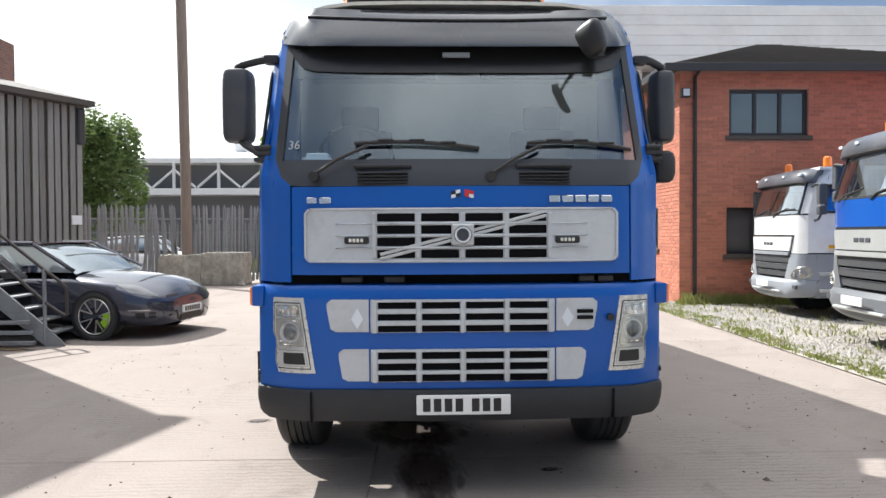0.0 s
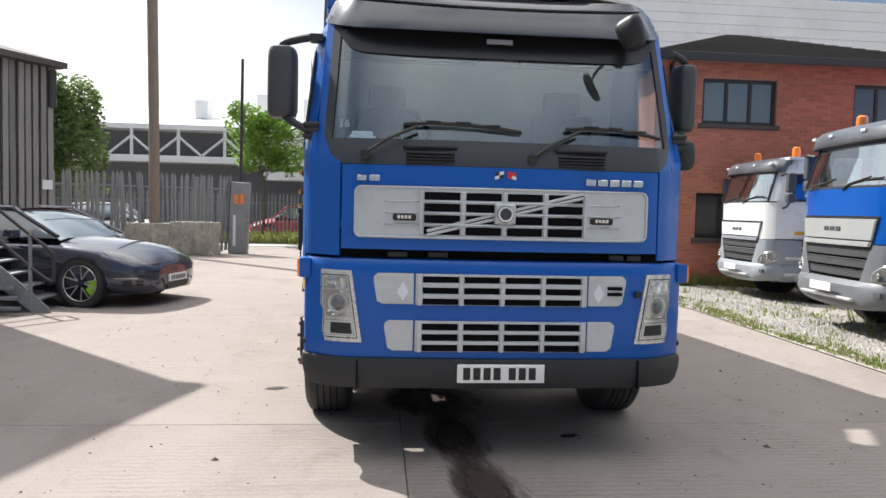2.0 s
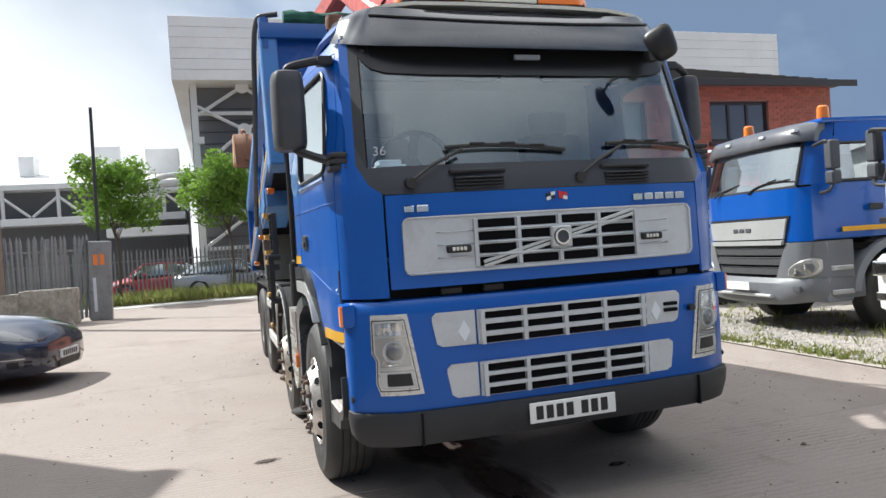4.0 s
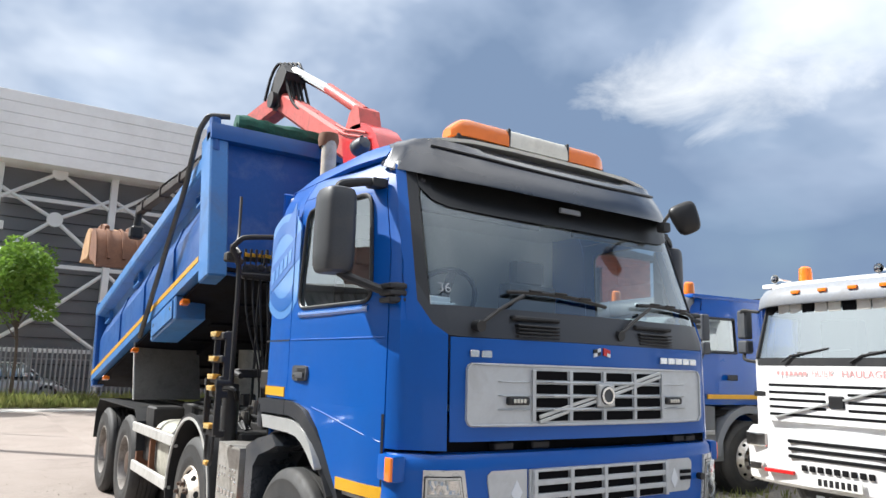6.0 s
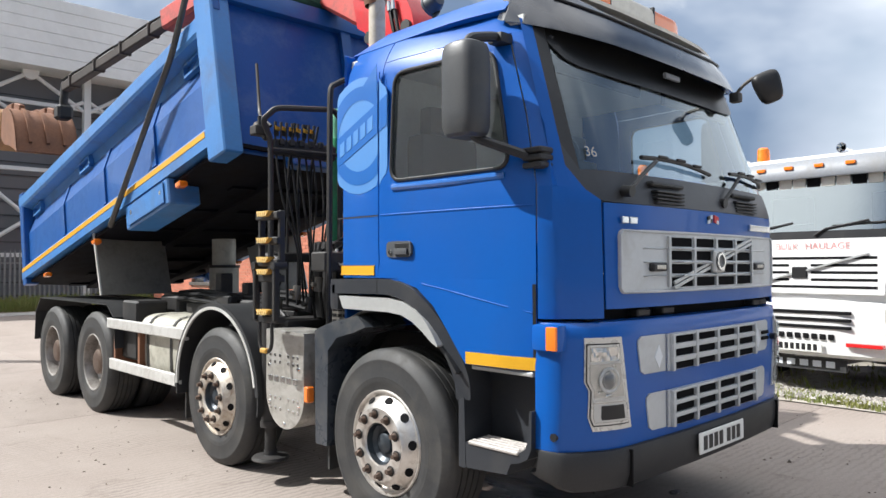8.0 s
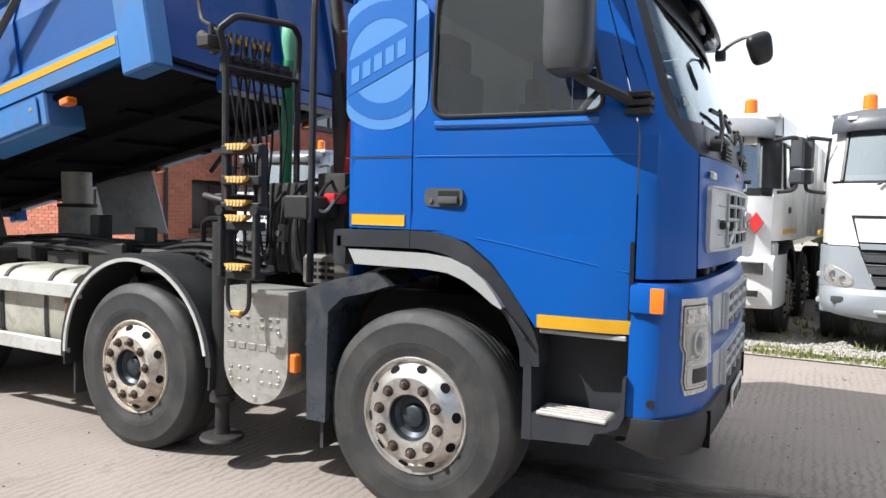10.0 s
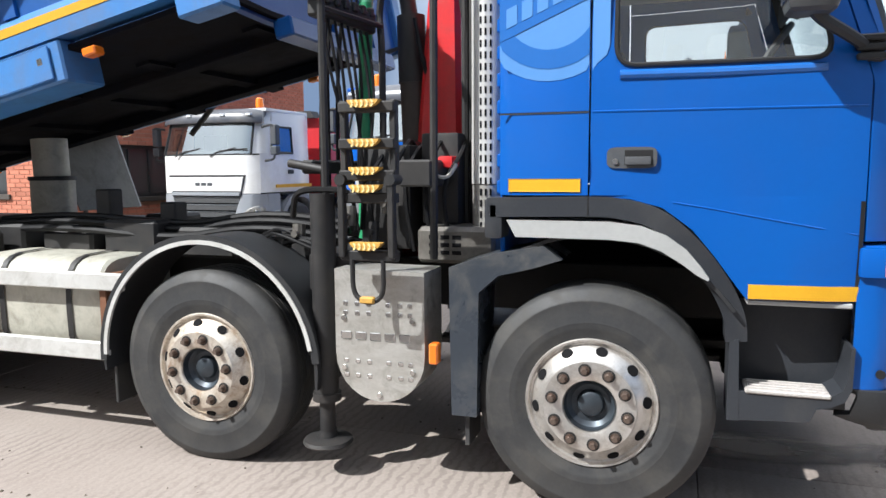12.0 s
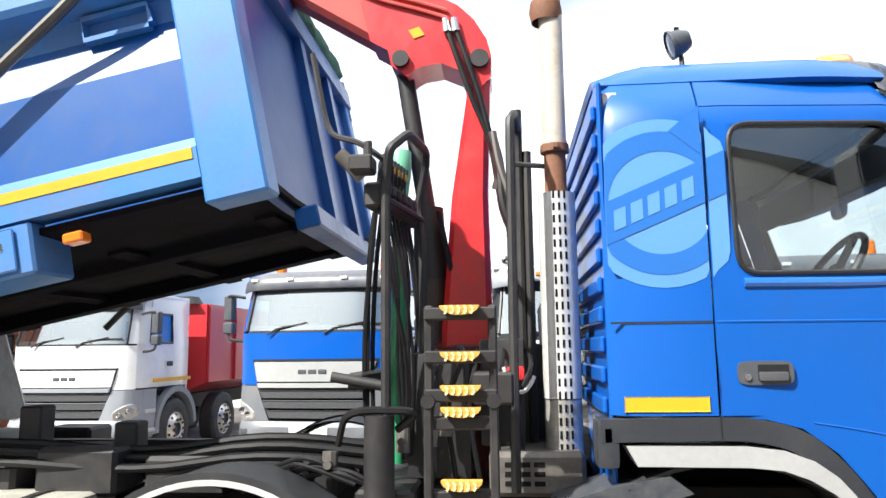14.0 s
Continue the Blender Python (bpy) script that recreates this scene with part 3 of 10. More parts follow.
    hb = bmesh.new()
    box(hb, min(s * 1.250, s * 1.2565), max(s * 1.250, s * 1.2565), 1.130, 1.246, 1.545, 1.609, 0.003)
    part("recess", hb, INK, handle)
    hb = bmesh.new()
    box(hb, min(s * 1.254, s * 1.268), max(s * 1.254, s * 1.268), 1.138, 1.242, 1.547, 1.580, 0.006, 2)
    part("grip", hb, GREY_PLASTIC, handle)
    hb = bmesh.new()
    cyl(hb, (s * 1.253, 1.282, 1.560), (s * 1.262, 1.282, 1.560), 0.012, seg=12)
    part("lock", hb, CHROME, handle)
    # dark gap between the door's front foot and the bumper
    hb = bmesh.new()
    loft(hb, [[(s * (door_x(y, z) + 0.002), y, z), (s * (door_x(y + 0.016, z) + 0.002), y + 0.016, z), (s * (door_x(y + 0.016, z) - 0.012), y + 0.016, z), (s * (door_x(y, z) - 0.012), y, z)] for y, z in ((0.339, 1.40), (0.339, 1.30), (0.340, 1.18), (0.344, 1.004))], close=True, caps=True)
    part("door_gap", hb, INK, door)
    # crease lines of the door
    hb = bmesh.new()
    tube(hb, [(s * 1.247, 1.375, 1.768), (s * 1.246, 1.285, 1.768), (s * 1.203, 0.455, 1.765), (s * 1.177, 0.35, 1.765)], 0.006, 6)
    part("door_crease", hb, BLUE, door)
    hb = bmesh.new()
    tube(hb, [(s * door_x(y, z), y, z) for y, z in ((1.05, 1.392), (0.9, 1.368), (0.7, 1.330), (0.5, 1.294), (0.36, 1.268))], 0.0035, 6)
    part("door_swage", hb, BLUE, door)
    hb = bmesh.new()
    loft(hb, [[(s * (door_x(y, 1.003) + 0.003), y, 1.003), (s * (door_x(y, 1.062) + 0.003), y, 1.062), (s * (door_x(y, 1.062) - 0.01), y, 1.062), (s * (door_x(y, 1.003) - 0.01), y, 1.003)] for y in (0.345, 0.455, 0.60, 0.75)], close=True, caps=True)
    part("reflective_strip", hb, YELLOW, door, "yellow reflective tape")
    hb = bmesh.new()
    tube(hb, [(s * (cab_point(12, 1.915)[0] - 0.006), 0.50, 1.915), (s * 1.222, 0.9, 1.912), (s * (cab_point(13, 1.915)[0] - 0.006), 1.27, 1.915)], 0.021, 10)
    part("window_ledge", hb, GLOSSY_BLUE, door)
    # rear quarter panel
    q = part("quarter_panel", joined(cab_faces(range(15, 18), [1.42, 1.64, 1.765, 1.80, 2.01, 2.20, 2.40, 2.55, 2.63, 2.68, 2.73, 2.77], s)), BLUE, truck)
    thick(q)
    hb = bmesh.new()
    box(hb, s * 1.246, s * 1.2535, 1.425, 1.735, 1.435, 1.490, 0.002)
    part("reflective_strip", hb, YELLOW, q, "yellow reflective tape")
    hb = bmesh.new()
    box(hb, s * 1.246, s * 1.2515, 1.395, 1.775, 1.764, 1.772, 0.001)
    part("panel_seam", hb, BLACK, q)
    # roof edge above the door
    thick(part("roof_rail", cab_faces(range(9, 15), [2.635, 2.68, 2.73, 2.77], s), BLUE, truck))

# roof
b = bmesh.new()
rows = []
for k in range(11):
    y = 0.60 + (1.785 - 0.60) * k / 10
    top = (2.885, 2.915)[k] if k < 2 else 2.925 - (0.03 if k == 9 else 0.085 if k == 10 else 0)
    w = (1.08, 1.10, 1.12)[k] if k < 3 else 1.13
    rows.append([(w * u, y, 2.765 + (top - 2.765) * (1 - abs(u) ** 13)) for u in [-1, -0.985, -0.96, -0.92, -0.86, -0.70, -0.4, 0, 0.4, 0.70, 0.86, 0.92, 0.96, 0.985, 1]])
loft(b, rows)
thick(part("roof", b, BLUE, truck), 0.03)
b = bmesh.new()
rows = []
for k in range(7):
    y = 0.415 + 0.50 * k / 6
    top = 2.893 + 0.042 * math.sin(math.pi * (0.12 + 0.5 * k / 6))
    rows.append([((0.90 + 0.008 * k) * u, y + 0.05 * abs(u) ** 4, 2.862 + (top - 2.862) * (1 - abs(u) ** 7)) for u in [-1, -0.96, -0.88, -0.7, -0.35, 0, 0.35, 0.7, 0.88, 0.96, 1]])
loft(b, rows)
thick(part("roof_cap", b, CREAM, truck, "cream roof cap behind the sun visor"), 0.02)
# rear wall of the cab with ribs
b = bmesh.new()
box(b, -1.2, 1.2, 1.765, 1.785, 1.10, 2.76, 0.01)
rear = part("rear_wall", b, BLUE, truck)
for k in range(11):
    b = bmesh.new()
    box(b, -1.17, 1.17, 1.785, 1.808, 1.42 + 0.118 * k, 1.485 + 0.118 * k, 0.008)
    part("rib", b, BLUE, rear)
# floor and inner parts of the cab
b = bmesh.new()
box(b, -1.04, 1.04, 0.42, 1.76, 1.24, 1.30)
part("cab_floor", b, DARK, truck)
b = bmesh.new()
prism(b, [(0.24, 1.45), (0.27, 1.90), (0.38, 1.93), (0.62, 1.86), (0.68, 1.45)], "x", -0.96, 0.96)
part("dashboard", b, SEAT, truck, "dark grey dashboard")
b = bmesh.new()
box(b, -1.16, 1.16, 1.70, 1.755, 1.32, 2.72)
part("cab_lining", b, TRIM_PALE, truck)
b = bmesh.new()
box(b, -1.06, 1.06, 0.50, 1.72, 2.68, 2.72)
part("headlining", b, TRIM_PALE, truck)
for sx in (-0.68, 0.68):
    b = bmesh.new()
    box(b, sx - 0.25, sx + 0.25, 0.92, 1.42, 1.55, 1.72, 0.05, 2)
    seat = part("cab_seat", b, SEAT, truck)
    b = bmesh.new()
    box(b, sx - 0.24, sx + 0.24, 1.38, 1.54, 1.68, 2.28, 0.06, 2)
    box(b, sx - 0.14, sx + 0.14, 1.42, 1.53, 2.28, 2.46, 0.04, 2)
    part("backrest", b, SEAT, seat)
wheel_at = Matrix.Translation((-0.64, 0.70, 1.98)) @ Euler((radians(-55), 0, 0)).to_matrix().to_4x4()
b = bmesh.new()
tube(b, [wheel_at @ Vector((0.235 * math.cos(a * math.tau / 28), 0.235 * math.sin(a * math.tau / 28), 0)) for a in range(29)], 0.016, 8)
steer = part("steering_wheel", b, BLACK, truck, "black steering wheel")
b = bmesh.new()
for a in (0, 180, 270):
    slanted(b, wheel_at @ Vector((0, 0, -0.02)), wheel_at @ Vector((0.23 * math.cos(radians(a)), 0.23 * math.sin(radians(a)), 0)), 0.05, 0.02)
cyl(b, wheel_at @ Vector((0, 0, -0.05)), wheel_at @ Vector((0, 0, 0.01)), 0.07)
part("spokes", b, SEAT, steer)
for s, n in ((-1, "a"), (1, "b")):
    b = bmesh.new()
    box(b, s * 0.55 - 0.42, s * 0.55 + 0.42, 0.40, 0.43, 2.44, 2.62, 0.01)
    part("inner_visor", b, SEAT, truck)

b = bmesh.new()
box(b, -0.93, -0.76, 0.36, 0.52, 1.935, 1.965, 0.004)
box(b, -0.91, -0.78, 0.38, 0.50, 1.963, 1.995, 0.004)
single("paper_stack", b, DECAL_WHITE, "pale folded papers lying on the dashboard", "paper")

# sun visor over the windscreen
VISOR_A = [0.0, 0.3, 0.6, 0.8, 0.9, 0.96, 1.0]
VISOR_LOW = ([0.0, 0.33, 0.65, 0.88, 1.0, 1.06, 1.095], [0.215, 0.220, 0.245, 0.300, 0.385, 0.48, 0.602], [2.585, 2.586, 2.595, 2.607, 2.635, 2.665, 2.703])
VISOR_CREASE = ([0.0, 0.31, 0.60, 0.80, 0.90, 0.965, 1.04], [0.30, 0.305, 0.335, 0.385, 0.425, 0.485, 0.60], [2.755, 2.758, 2.775, 2.795, 2.812, 2.826, 2.830])
VISOR_TOP = ([0.0, 0.30, 0.58, 0.77, 0.88, 0.94, 0.99], [0.40, 0.402, 0.41, 0.425, 0.45, 0.52, 0.64], [2.845, 2.846, 2.852, 2.862, 2.872, 2.876, 2.874])


def visor_at(table, u):
    """A point of the visor's lower edge, crease or top edge, eased between the given stations."""
    def soft(values):
        return float(np.mean([np.interp(min(1.0, abs(abs(u) + d)), VISOR_A, values) for d in (-0.05, -0.025, 0, 0.025, 0.05)])) if abs(u) < 0.95 else float(np.interp(abs(u), VISOR_A, values))
    x, y, z = (soft(v) for v in table)
    return Vector((math.copysign(x, u) if abs(u) > 0.001 else 0.0, y, z))


b = bmesh.new()
rows = []
for k in range(49):
    u = math.sin((k / 24 - 1) * math.pi / 2)
    lo, cr, tp = (visor_at(t_, u) for t_ in (VISOR_LOW, VISOR_CREASE, VISOR_TOP))
    rows.append([lo + Vector((0, 0.012, 0.002)), lo, lo.lerp(cr, 0.12) + Vector((0, -0.006, 0)), lo.lerp(cr, 0.5) + Vector((0, -0.012, 0)), lo.lerp(cr, 0.9) + Vector((0, -0.004, 0)), cr,
                 cr.lerp(tp, 0.5) + Vector((0, 0.004, 0.006)), tp, tp + Vector((0, 0.12, 0.008)), tp + Vector((0, 0.12, -0.02)), cr + Vector((0, 0.05, -0.01)), lo + Vector((0, 0.035, 0.015))])
loft(b, rows, close=True, caps=True)
visor = part("sun_visor", b, VISOR, truck, "glossy smoked grey sun visor", 40)
b = bmesh.new()
tube(b, [visor_at(VISOR_CREASE, u / 20) + Vector((0, -0.004, 0.004)) for u in range(-18, 19)], 0.0075, 6)
part("visor_crease", b, INK, visor)
b = bmesh.new()
box(b, -0.10, 0.06, 0.262, 0.285, 2.535, 2.565, 0.004)
part("visor_plate", b, GREY_BUMPER, visor, "small grey plate under the visor")
# light bar
b = bmesh.new()
box(b, -0.675, 0.515, 0.500, 0.660, 2.915, 2.962, 0.02, 3)
for x in (-0.305, 0.175):
    box(b, x - 0.010, x + 0.010, 0.484, 0.676, 2.95, 3.060, 0.006)
lamp_bar = part("light_bar", b, BLACK, truck, "amber and cream roof light bar")
for x0, x1, m in ((-0.70, -0.31, ORANGE), (-0.30, 0.17, CREAM), (0.18, 0.54, ORANGE)):
    b = bmesh.new()
    rows = []
    for k in range(13):
        x = x0 + (x1 - x0) * (0.5 - 0.5 * math.cos(math.pi * k / 12))
        end = min(x - x0 if x0 < -0.5 else 1, x1 - x if x1 > 0.5 else 1) / 0.09
        full = 0.45 + 0.55 * math.sin(min(1.0, end) * math.pi / 2)
        angles = [math.pi * q / 12 for q in range(13)]
        rows.append([(x, 0.58 + 0.096 * full * math.copysign(abs(math.cos(a)) ** 0.55, math.cos(a)), 2.945 + 0.119 * full * math.sin(a) ** 0.5) for a in angles])
    loft(b, rows, close=True, caps=True)
    part("lens", b, m, lamp_bar)
for sx in (-0.5, 0.45):
    b = bmesh.new()
    box(b, sx - 0.03, sx + 0.03, 0.55, 0.63, 2.80, 2.93, 0.005)
    part("bracket", b, BLACK, lamp_bar)
# work lamp on the roof's rear edge
b = bmesh.new()
lathe(b, [(0.001, -0.03), (0.040, -0.024), (0.056, 0.01), (0.062, 0.05), (0.068, 0.054), (0.068, 0.068), (0.060, 0.068)], Matrix.Translation((-0.850, 1.335, 3.065)) @ Euler((radians(-108), 0, radians(-2))).to_matrix().to_4x4(), 24)
work_lamp = part("work_lamp", b, GREY_PLASTIC, truck, "grey round work lamp")
b = bmesh.new()
lathe(b, [(0.060, 0.062), (0.030, 0.066), (0.001, 0.068)], Matrix.Translation((-0.850, 1.335, 3.065)) @ Euler((radians(-108), 0, radians(-2))).to_matrix().to_4x4(), 24)
part("lamp_glass", b, SMOKED, work_lamp)
b = bmesh.new()
tube(b, bend([(-0.86, 1.35, 2.86), (-0.86, 1.35, 2.97), (-0.82, 1.345, 3.01), (-0.82, 1.36, 3.08), (-0.855, 1.365, 3.13)], 3, 0.3), 0.012, 8)
part("stalk", b, BLACK, work_lamp)

# grille panel in the flap
b = bmesh.new()


def bowed(bm, x0, x1, z0, z1, out, back, bev, n=10, taper=0.0):
    """A panel that follows the cab's bowed front, proud by out."""
    xs = [x0 + (x1 - x0) * k / n for k in range(n + 1)]
    if taper:
        xs = [x0, x0 + taper * 0.3] + [x0 + taper + (x1 - x0 - 2 * taper) * k / n for k in range(n + 1)] + [x1 - taper * 0.3, x1]
    rows = []
    for k, x in enumerate(xs):
        y = front_y(abs(x), (z0 + z1) / 2)
        e = (taper or bev) if k in (0, len(xs) - 1) else (taper * 0.35 if taper and k in (1, len(xs) - 2) else 0)
        rows.append([(x, y + back, z0 + e), (x, y - out + bev, z0 + e), (x, y - out, z0 + bev + e), (x, y - out, z1 - bev - e), (x, y - out + bev, z1 - e), (x, y + back, z1 - e)])
    loft(bm, rows, close=True, caps=True)
    return bm


bowed(b, -0.875, 0.875, 1.352, 1.655, 0.010, 0.01, 0.006, taper=0.03)
grille = part("grille_panel", b, SILVER, truck, "silver grille panel with black slots")
b = bmesh.new()
for z0 in (1.352, 1.641):
    bowed(b, -0.85, 0.85, z0, z0 + 0.014, 0.019, 0, 0.004)
for x0 in (-0.877, 0.865):
    bowed(b, x0, x0 + 0.012, 1.380, 1.627, 0.019, 0, 0.003, 1)
for sx in (-1, 1):
    for z0, z1 in ((1.359, 1.384), (1.648, 1.623)):
        slanted(b, (sx * 0.848, front_y(0.848, 1.5) - 0.012, z0), (sx * 0.871, front_y(0.871, 1.5) - 0.012, z1), 0.012, 0.014, 0.002)
part("panel_lip", b, SILVER, grille)
# slots are not cut: black sheets on the panel paint their shade
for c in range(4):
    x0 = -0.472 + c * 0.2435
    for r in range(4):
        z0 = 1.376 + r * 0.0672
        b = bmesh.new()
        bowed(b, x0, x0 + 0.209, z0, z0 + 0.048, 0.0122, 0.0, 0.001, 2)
        part("slot", b, GRILLE_SHADE, grille)
for r in range(3):
    b = bmesh.new()
    z0 = 1.4275 + r * 0.0672
    bowed(b, -0.49, 0.49, z0, z0 + 0.012, 0.024, 0, 0.004, 8)
    part("slat", b, SILVER, grille)
    for s in (-1, 1):
        b = bmesh.new()
        bowed(b, min(s * 0.492, s * 0.70), max(s * 0.492, s * 0.70), z0 + 0.001, z0 + 0.010, 0.017, 0, 0.003, 4)
        part("rib", b, SILVER, grille)
for c in range(5):
    b = bmesh.new()
    x0 = -0.4985 + c * 0.2435
    bowed(b, x0, x0 + 0.020, 1.372, 1.632, 0.022, 0, 0.004, 1)
    part("upright", b, SILVER, grille)
b = bmesh.new()
for off in (-0.012, 0.012):
    slanted(b, (-0.455, 0.040, 1.385 + off), (0.465, 0.040, 1.622 + off), 0.014, 0.018, 0.003)
part("diagonal_bar", b, SILVER_LINE, grille)
b = bmesh.new()
box(b, -0.062, 0.062, 0.012, 0.045, 1.445, 1.565, 0.008)
badge = part("badge_plate", b, SILVER_LINE, grille)
b = bmesh.new()
cyl(b, (0, 0.0125, 1.505), (0, 0.009, 1.505), 0.050, seg=28)
part("badge_disc", b, SPLASH, badge)
b = bmesh.new()
lathe(b, [(0.046, 0), (0.046, 0.012), (0.034, 0.012), (0.034, 0)], Matrix.Translation((0, 0.014, 1.505)) @ Euler((radians(90), 0, 0)).to_matrix().to_4x4(), 28, True)
part("badge_ring", b, CHROME, badge)
for s in (-1, 1):
    b = bmesh.new()
    box(b, s * 0.585 - 0.068, s * 0.585 + 0.068, 0.035, 0.075, 1.455, 1.496, 0.018, 3)
    lamp = part("marker_lamp", b, INK, grille, "black oval strobe lamp")
    for k in range(4):
        b = bmesh.new()
        box(b, s * 0.585 - 0.042 + k * 0.021, s * 0.585 - 0.026 + k * 0.021, 0.030, 0.04, 1.466, 1.486, 0.003)
        part("diode", b, CREAM, lamp)
# maker's lettering and flags as plain shapes
for k in range(2):
    b = bmesh.new()
    box(b, -0.862 + k * 0.068, -0.808 + k * 0.078, 0.076, 0.092, 1.682, 1.715, 0.003)
    part("badge_bar", b, CHROME, truck)
for k in range(5):
    b = bmesh.new()
    box(b, 0.485 + k * 0.074, 0.545 + k * 0.074, 0.050 + 0.006 * k, 0.07 + 0.006 * k, 1.685, 1.722, 0.003)
    part("badge_bar", b, CHROME, truck)
for x0, lean, cols in ((-0.062, -0.22, (DECAL_WHITE, INK, INK, DECAL_WHITE)), (0.012, 0.22, (RED_INK, DECAL_WHITE, RED_INK, RED_INK))):
    for k, m in enumerate(cols):
        b = bmesh.new()
        xa, za = x0 + 0.026 * (k % 2), 1.700 + 0.020 * (k // 2)
        prism(b, [(xa, za - lean * (xa - x0) + (0.006 if lean < 0 else 0.018)), (xa + 0.025, za - lean * (xa + 0.025 - x0) + (0.006 if lean < 0 else 0.018)), (xa + 0.025, za + 0.019 - lean * (xa + 0.025 - x0) + (0.006 if lean < 0 else 0.018)), (xa, za + 0.019 - lean * (xa - x0) + (0.006 if lean < 0 else 0.018))], "y", 0.046, 0.056)
        part("flag_sticker", b, m, truck)
# scuttle grilles, wipers, washer covers
for sx in (-0.44, 0.46):
    for k in range(4):
        b = bmesh.new()
        box(b, sx - 0.14, sx + 0.14, 0.055, 0.10, 1.79 + 0.018 * k, 1.80 + 0.018 * k, 0.003)
        part("vent_slat", b, INK, truck)
    b = bmesh.new()
    box(b, sx - 0.16, sx + 0.16, 0.07, 0.13, 1.875, 1.90, 0.008)
    part("vent_cover", b, BLACK, truck)
for px, ex, tip in ((-0.82, -0.52, 0.10), (0.16, 0.45, 0.98)):
    b = bmesh.new()
    cyl(b, (px, 0.10, 1.835), (px, 0.05, 1.83), 0.028)
    tube(b, [(px, 0.06, 1.84), (px + 0.12, 0.065, 1.92), (ex, 0.095, 2.005)], 0.0105, 6)
    wiper = part("wiper", b, INK, truck, "black windscreen wiper")
    b = bmesh.new()
    pts = []
    for k in range(9):
        x = ex - 0.08 + (tip - ex + 0.08) * k / 8
        pts.append((x, front_y(abs(x), 2.03) - 0.022, 2.02 + 0.02 * math.sin(math.pi * k / 8) - 0.03 * k / 8))
    tube(b, pts, 0.0115, 6)
    for k in (2, 4, 6):
        x, y, z = pts[k]
        box(b, x - 0.045, x + 0.045, y - 0.022, y - 0.008, z + 0.002, z + 0.016, 0.004)
    part("blade", b, INK, wiper)

# the gap, its shade painted as a near-black box, and the blue bumper
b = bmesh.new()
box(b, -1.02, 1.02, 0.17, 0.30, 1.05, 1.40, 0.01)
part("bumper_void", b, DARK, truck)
for x in (-0.62, -0.38, 0.72, 0.80):
    b = bmesh.new()
    box(b, x - 0.06, x + 0.06, 0.11, 0.17, 1.235, 1.275, 0.008)
    part("catch", b, CHASSIS, truck)


def bump_y(ax):
    return 0.055 + 0.03 * (ax / 0.87) ** 2 if ax < 0.87 else 0.085 + 1.3 * (ax - 0.87) ** 2 + 0.16 * (ax - 0.87)


def bumper_skin(levels, grow):
    b = bmesh.new()
    xs = [0, 0.25, 0.51, 0.70, 0.87, 0.97, 1.04, 1.10, 1.14, 1.16]
    half = [(x, bump_y(x)) for x in xs] + [(1.172, 0.30), (1.17, 0.355)]
    rows = []
    for z, g in levels:
        right = [(x * (1 + g * 0.4), y - g, z + (0.018 * max(0, i - 7) if z < 0.56 else 0.0)) for i, (x, y) in enumerate(half)]
        rows.append([(-x, y, z_) for x, y, z_ in reversed(right[1:])] + right)
    loft(b, rows)
    return b


thick(part("bumper", bumper_skin([(0.645, 0.0), (0.66, 0.004), (0.9, 0.006), (1.15, 0.004), (1.20, 0.0), (1.225, -0.02), (1.232, -0.06)], 0), BLUE, truck, "blue painted bumper with grilles"), 0.02)
bump = bpy.data.objects["bumper"]
thick(part("bumper_skirt", bumper_skin([(0.455, -0.05), (0.47, 0.005), (0.53, 0.022), (0.62, 0.026), (0.645, 0.018), (0.652, -0.01)], 0), BLACK, truck, "scuffed black lower bumper"), 0.03)
for s in (-1, 1):
    b = bmesh.new()
    box(b, s * 0.845 - 0.004, s * 0.845 + 0.004, 0.045, 0.10, 0.47, 0.64)
    part("skirt_seam", b, DARK, truck)


def panel(bm, pts, out, depth=0.03):
    """A plate with the outline pts (x, z) that stands proud of the bumper."""
    a = [bm.verts.new((x, bump_y(abs(x)) - out, z)) for x, z in pts]
    c = [bm.verts.new((x, bump_y(abs(x)) - out + depth, z)) for x, z in pts]
    n = len(pts)
    bm.faces.new(a)
    for i in range(n):
        bm.faces.new((a[i], a[(i + 1) % n], c[(i + 1) % n], c[i]))
    return bm


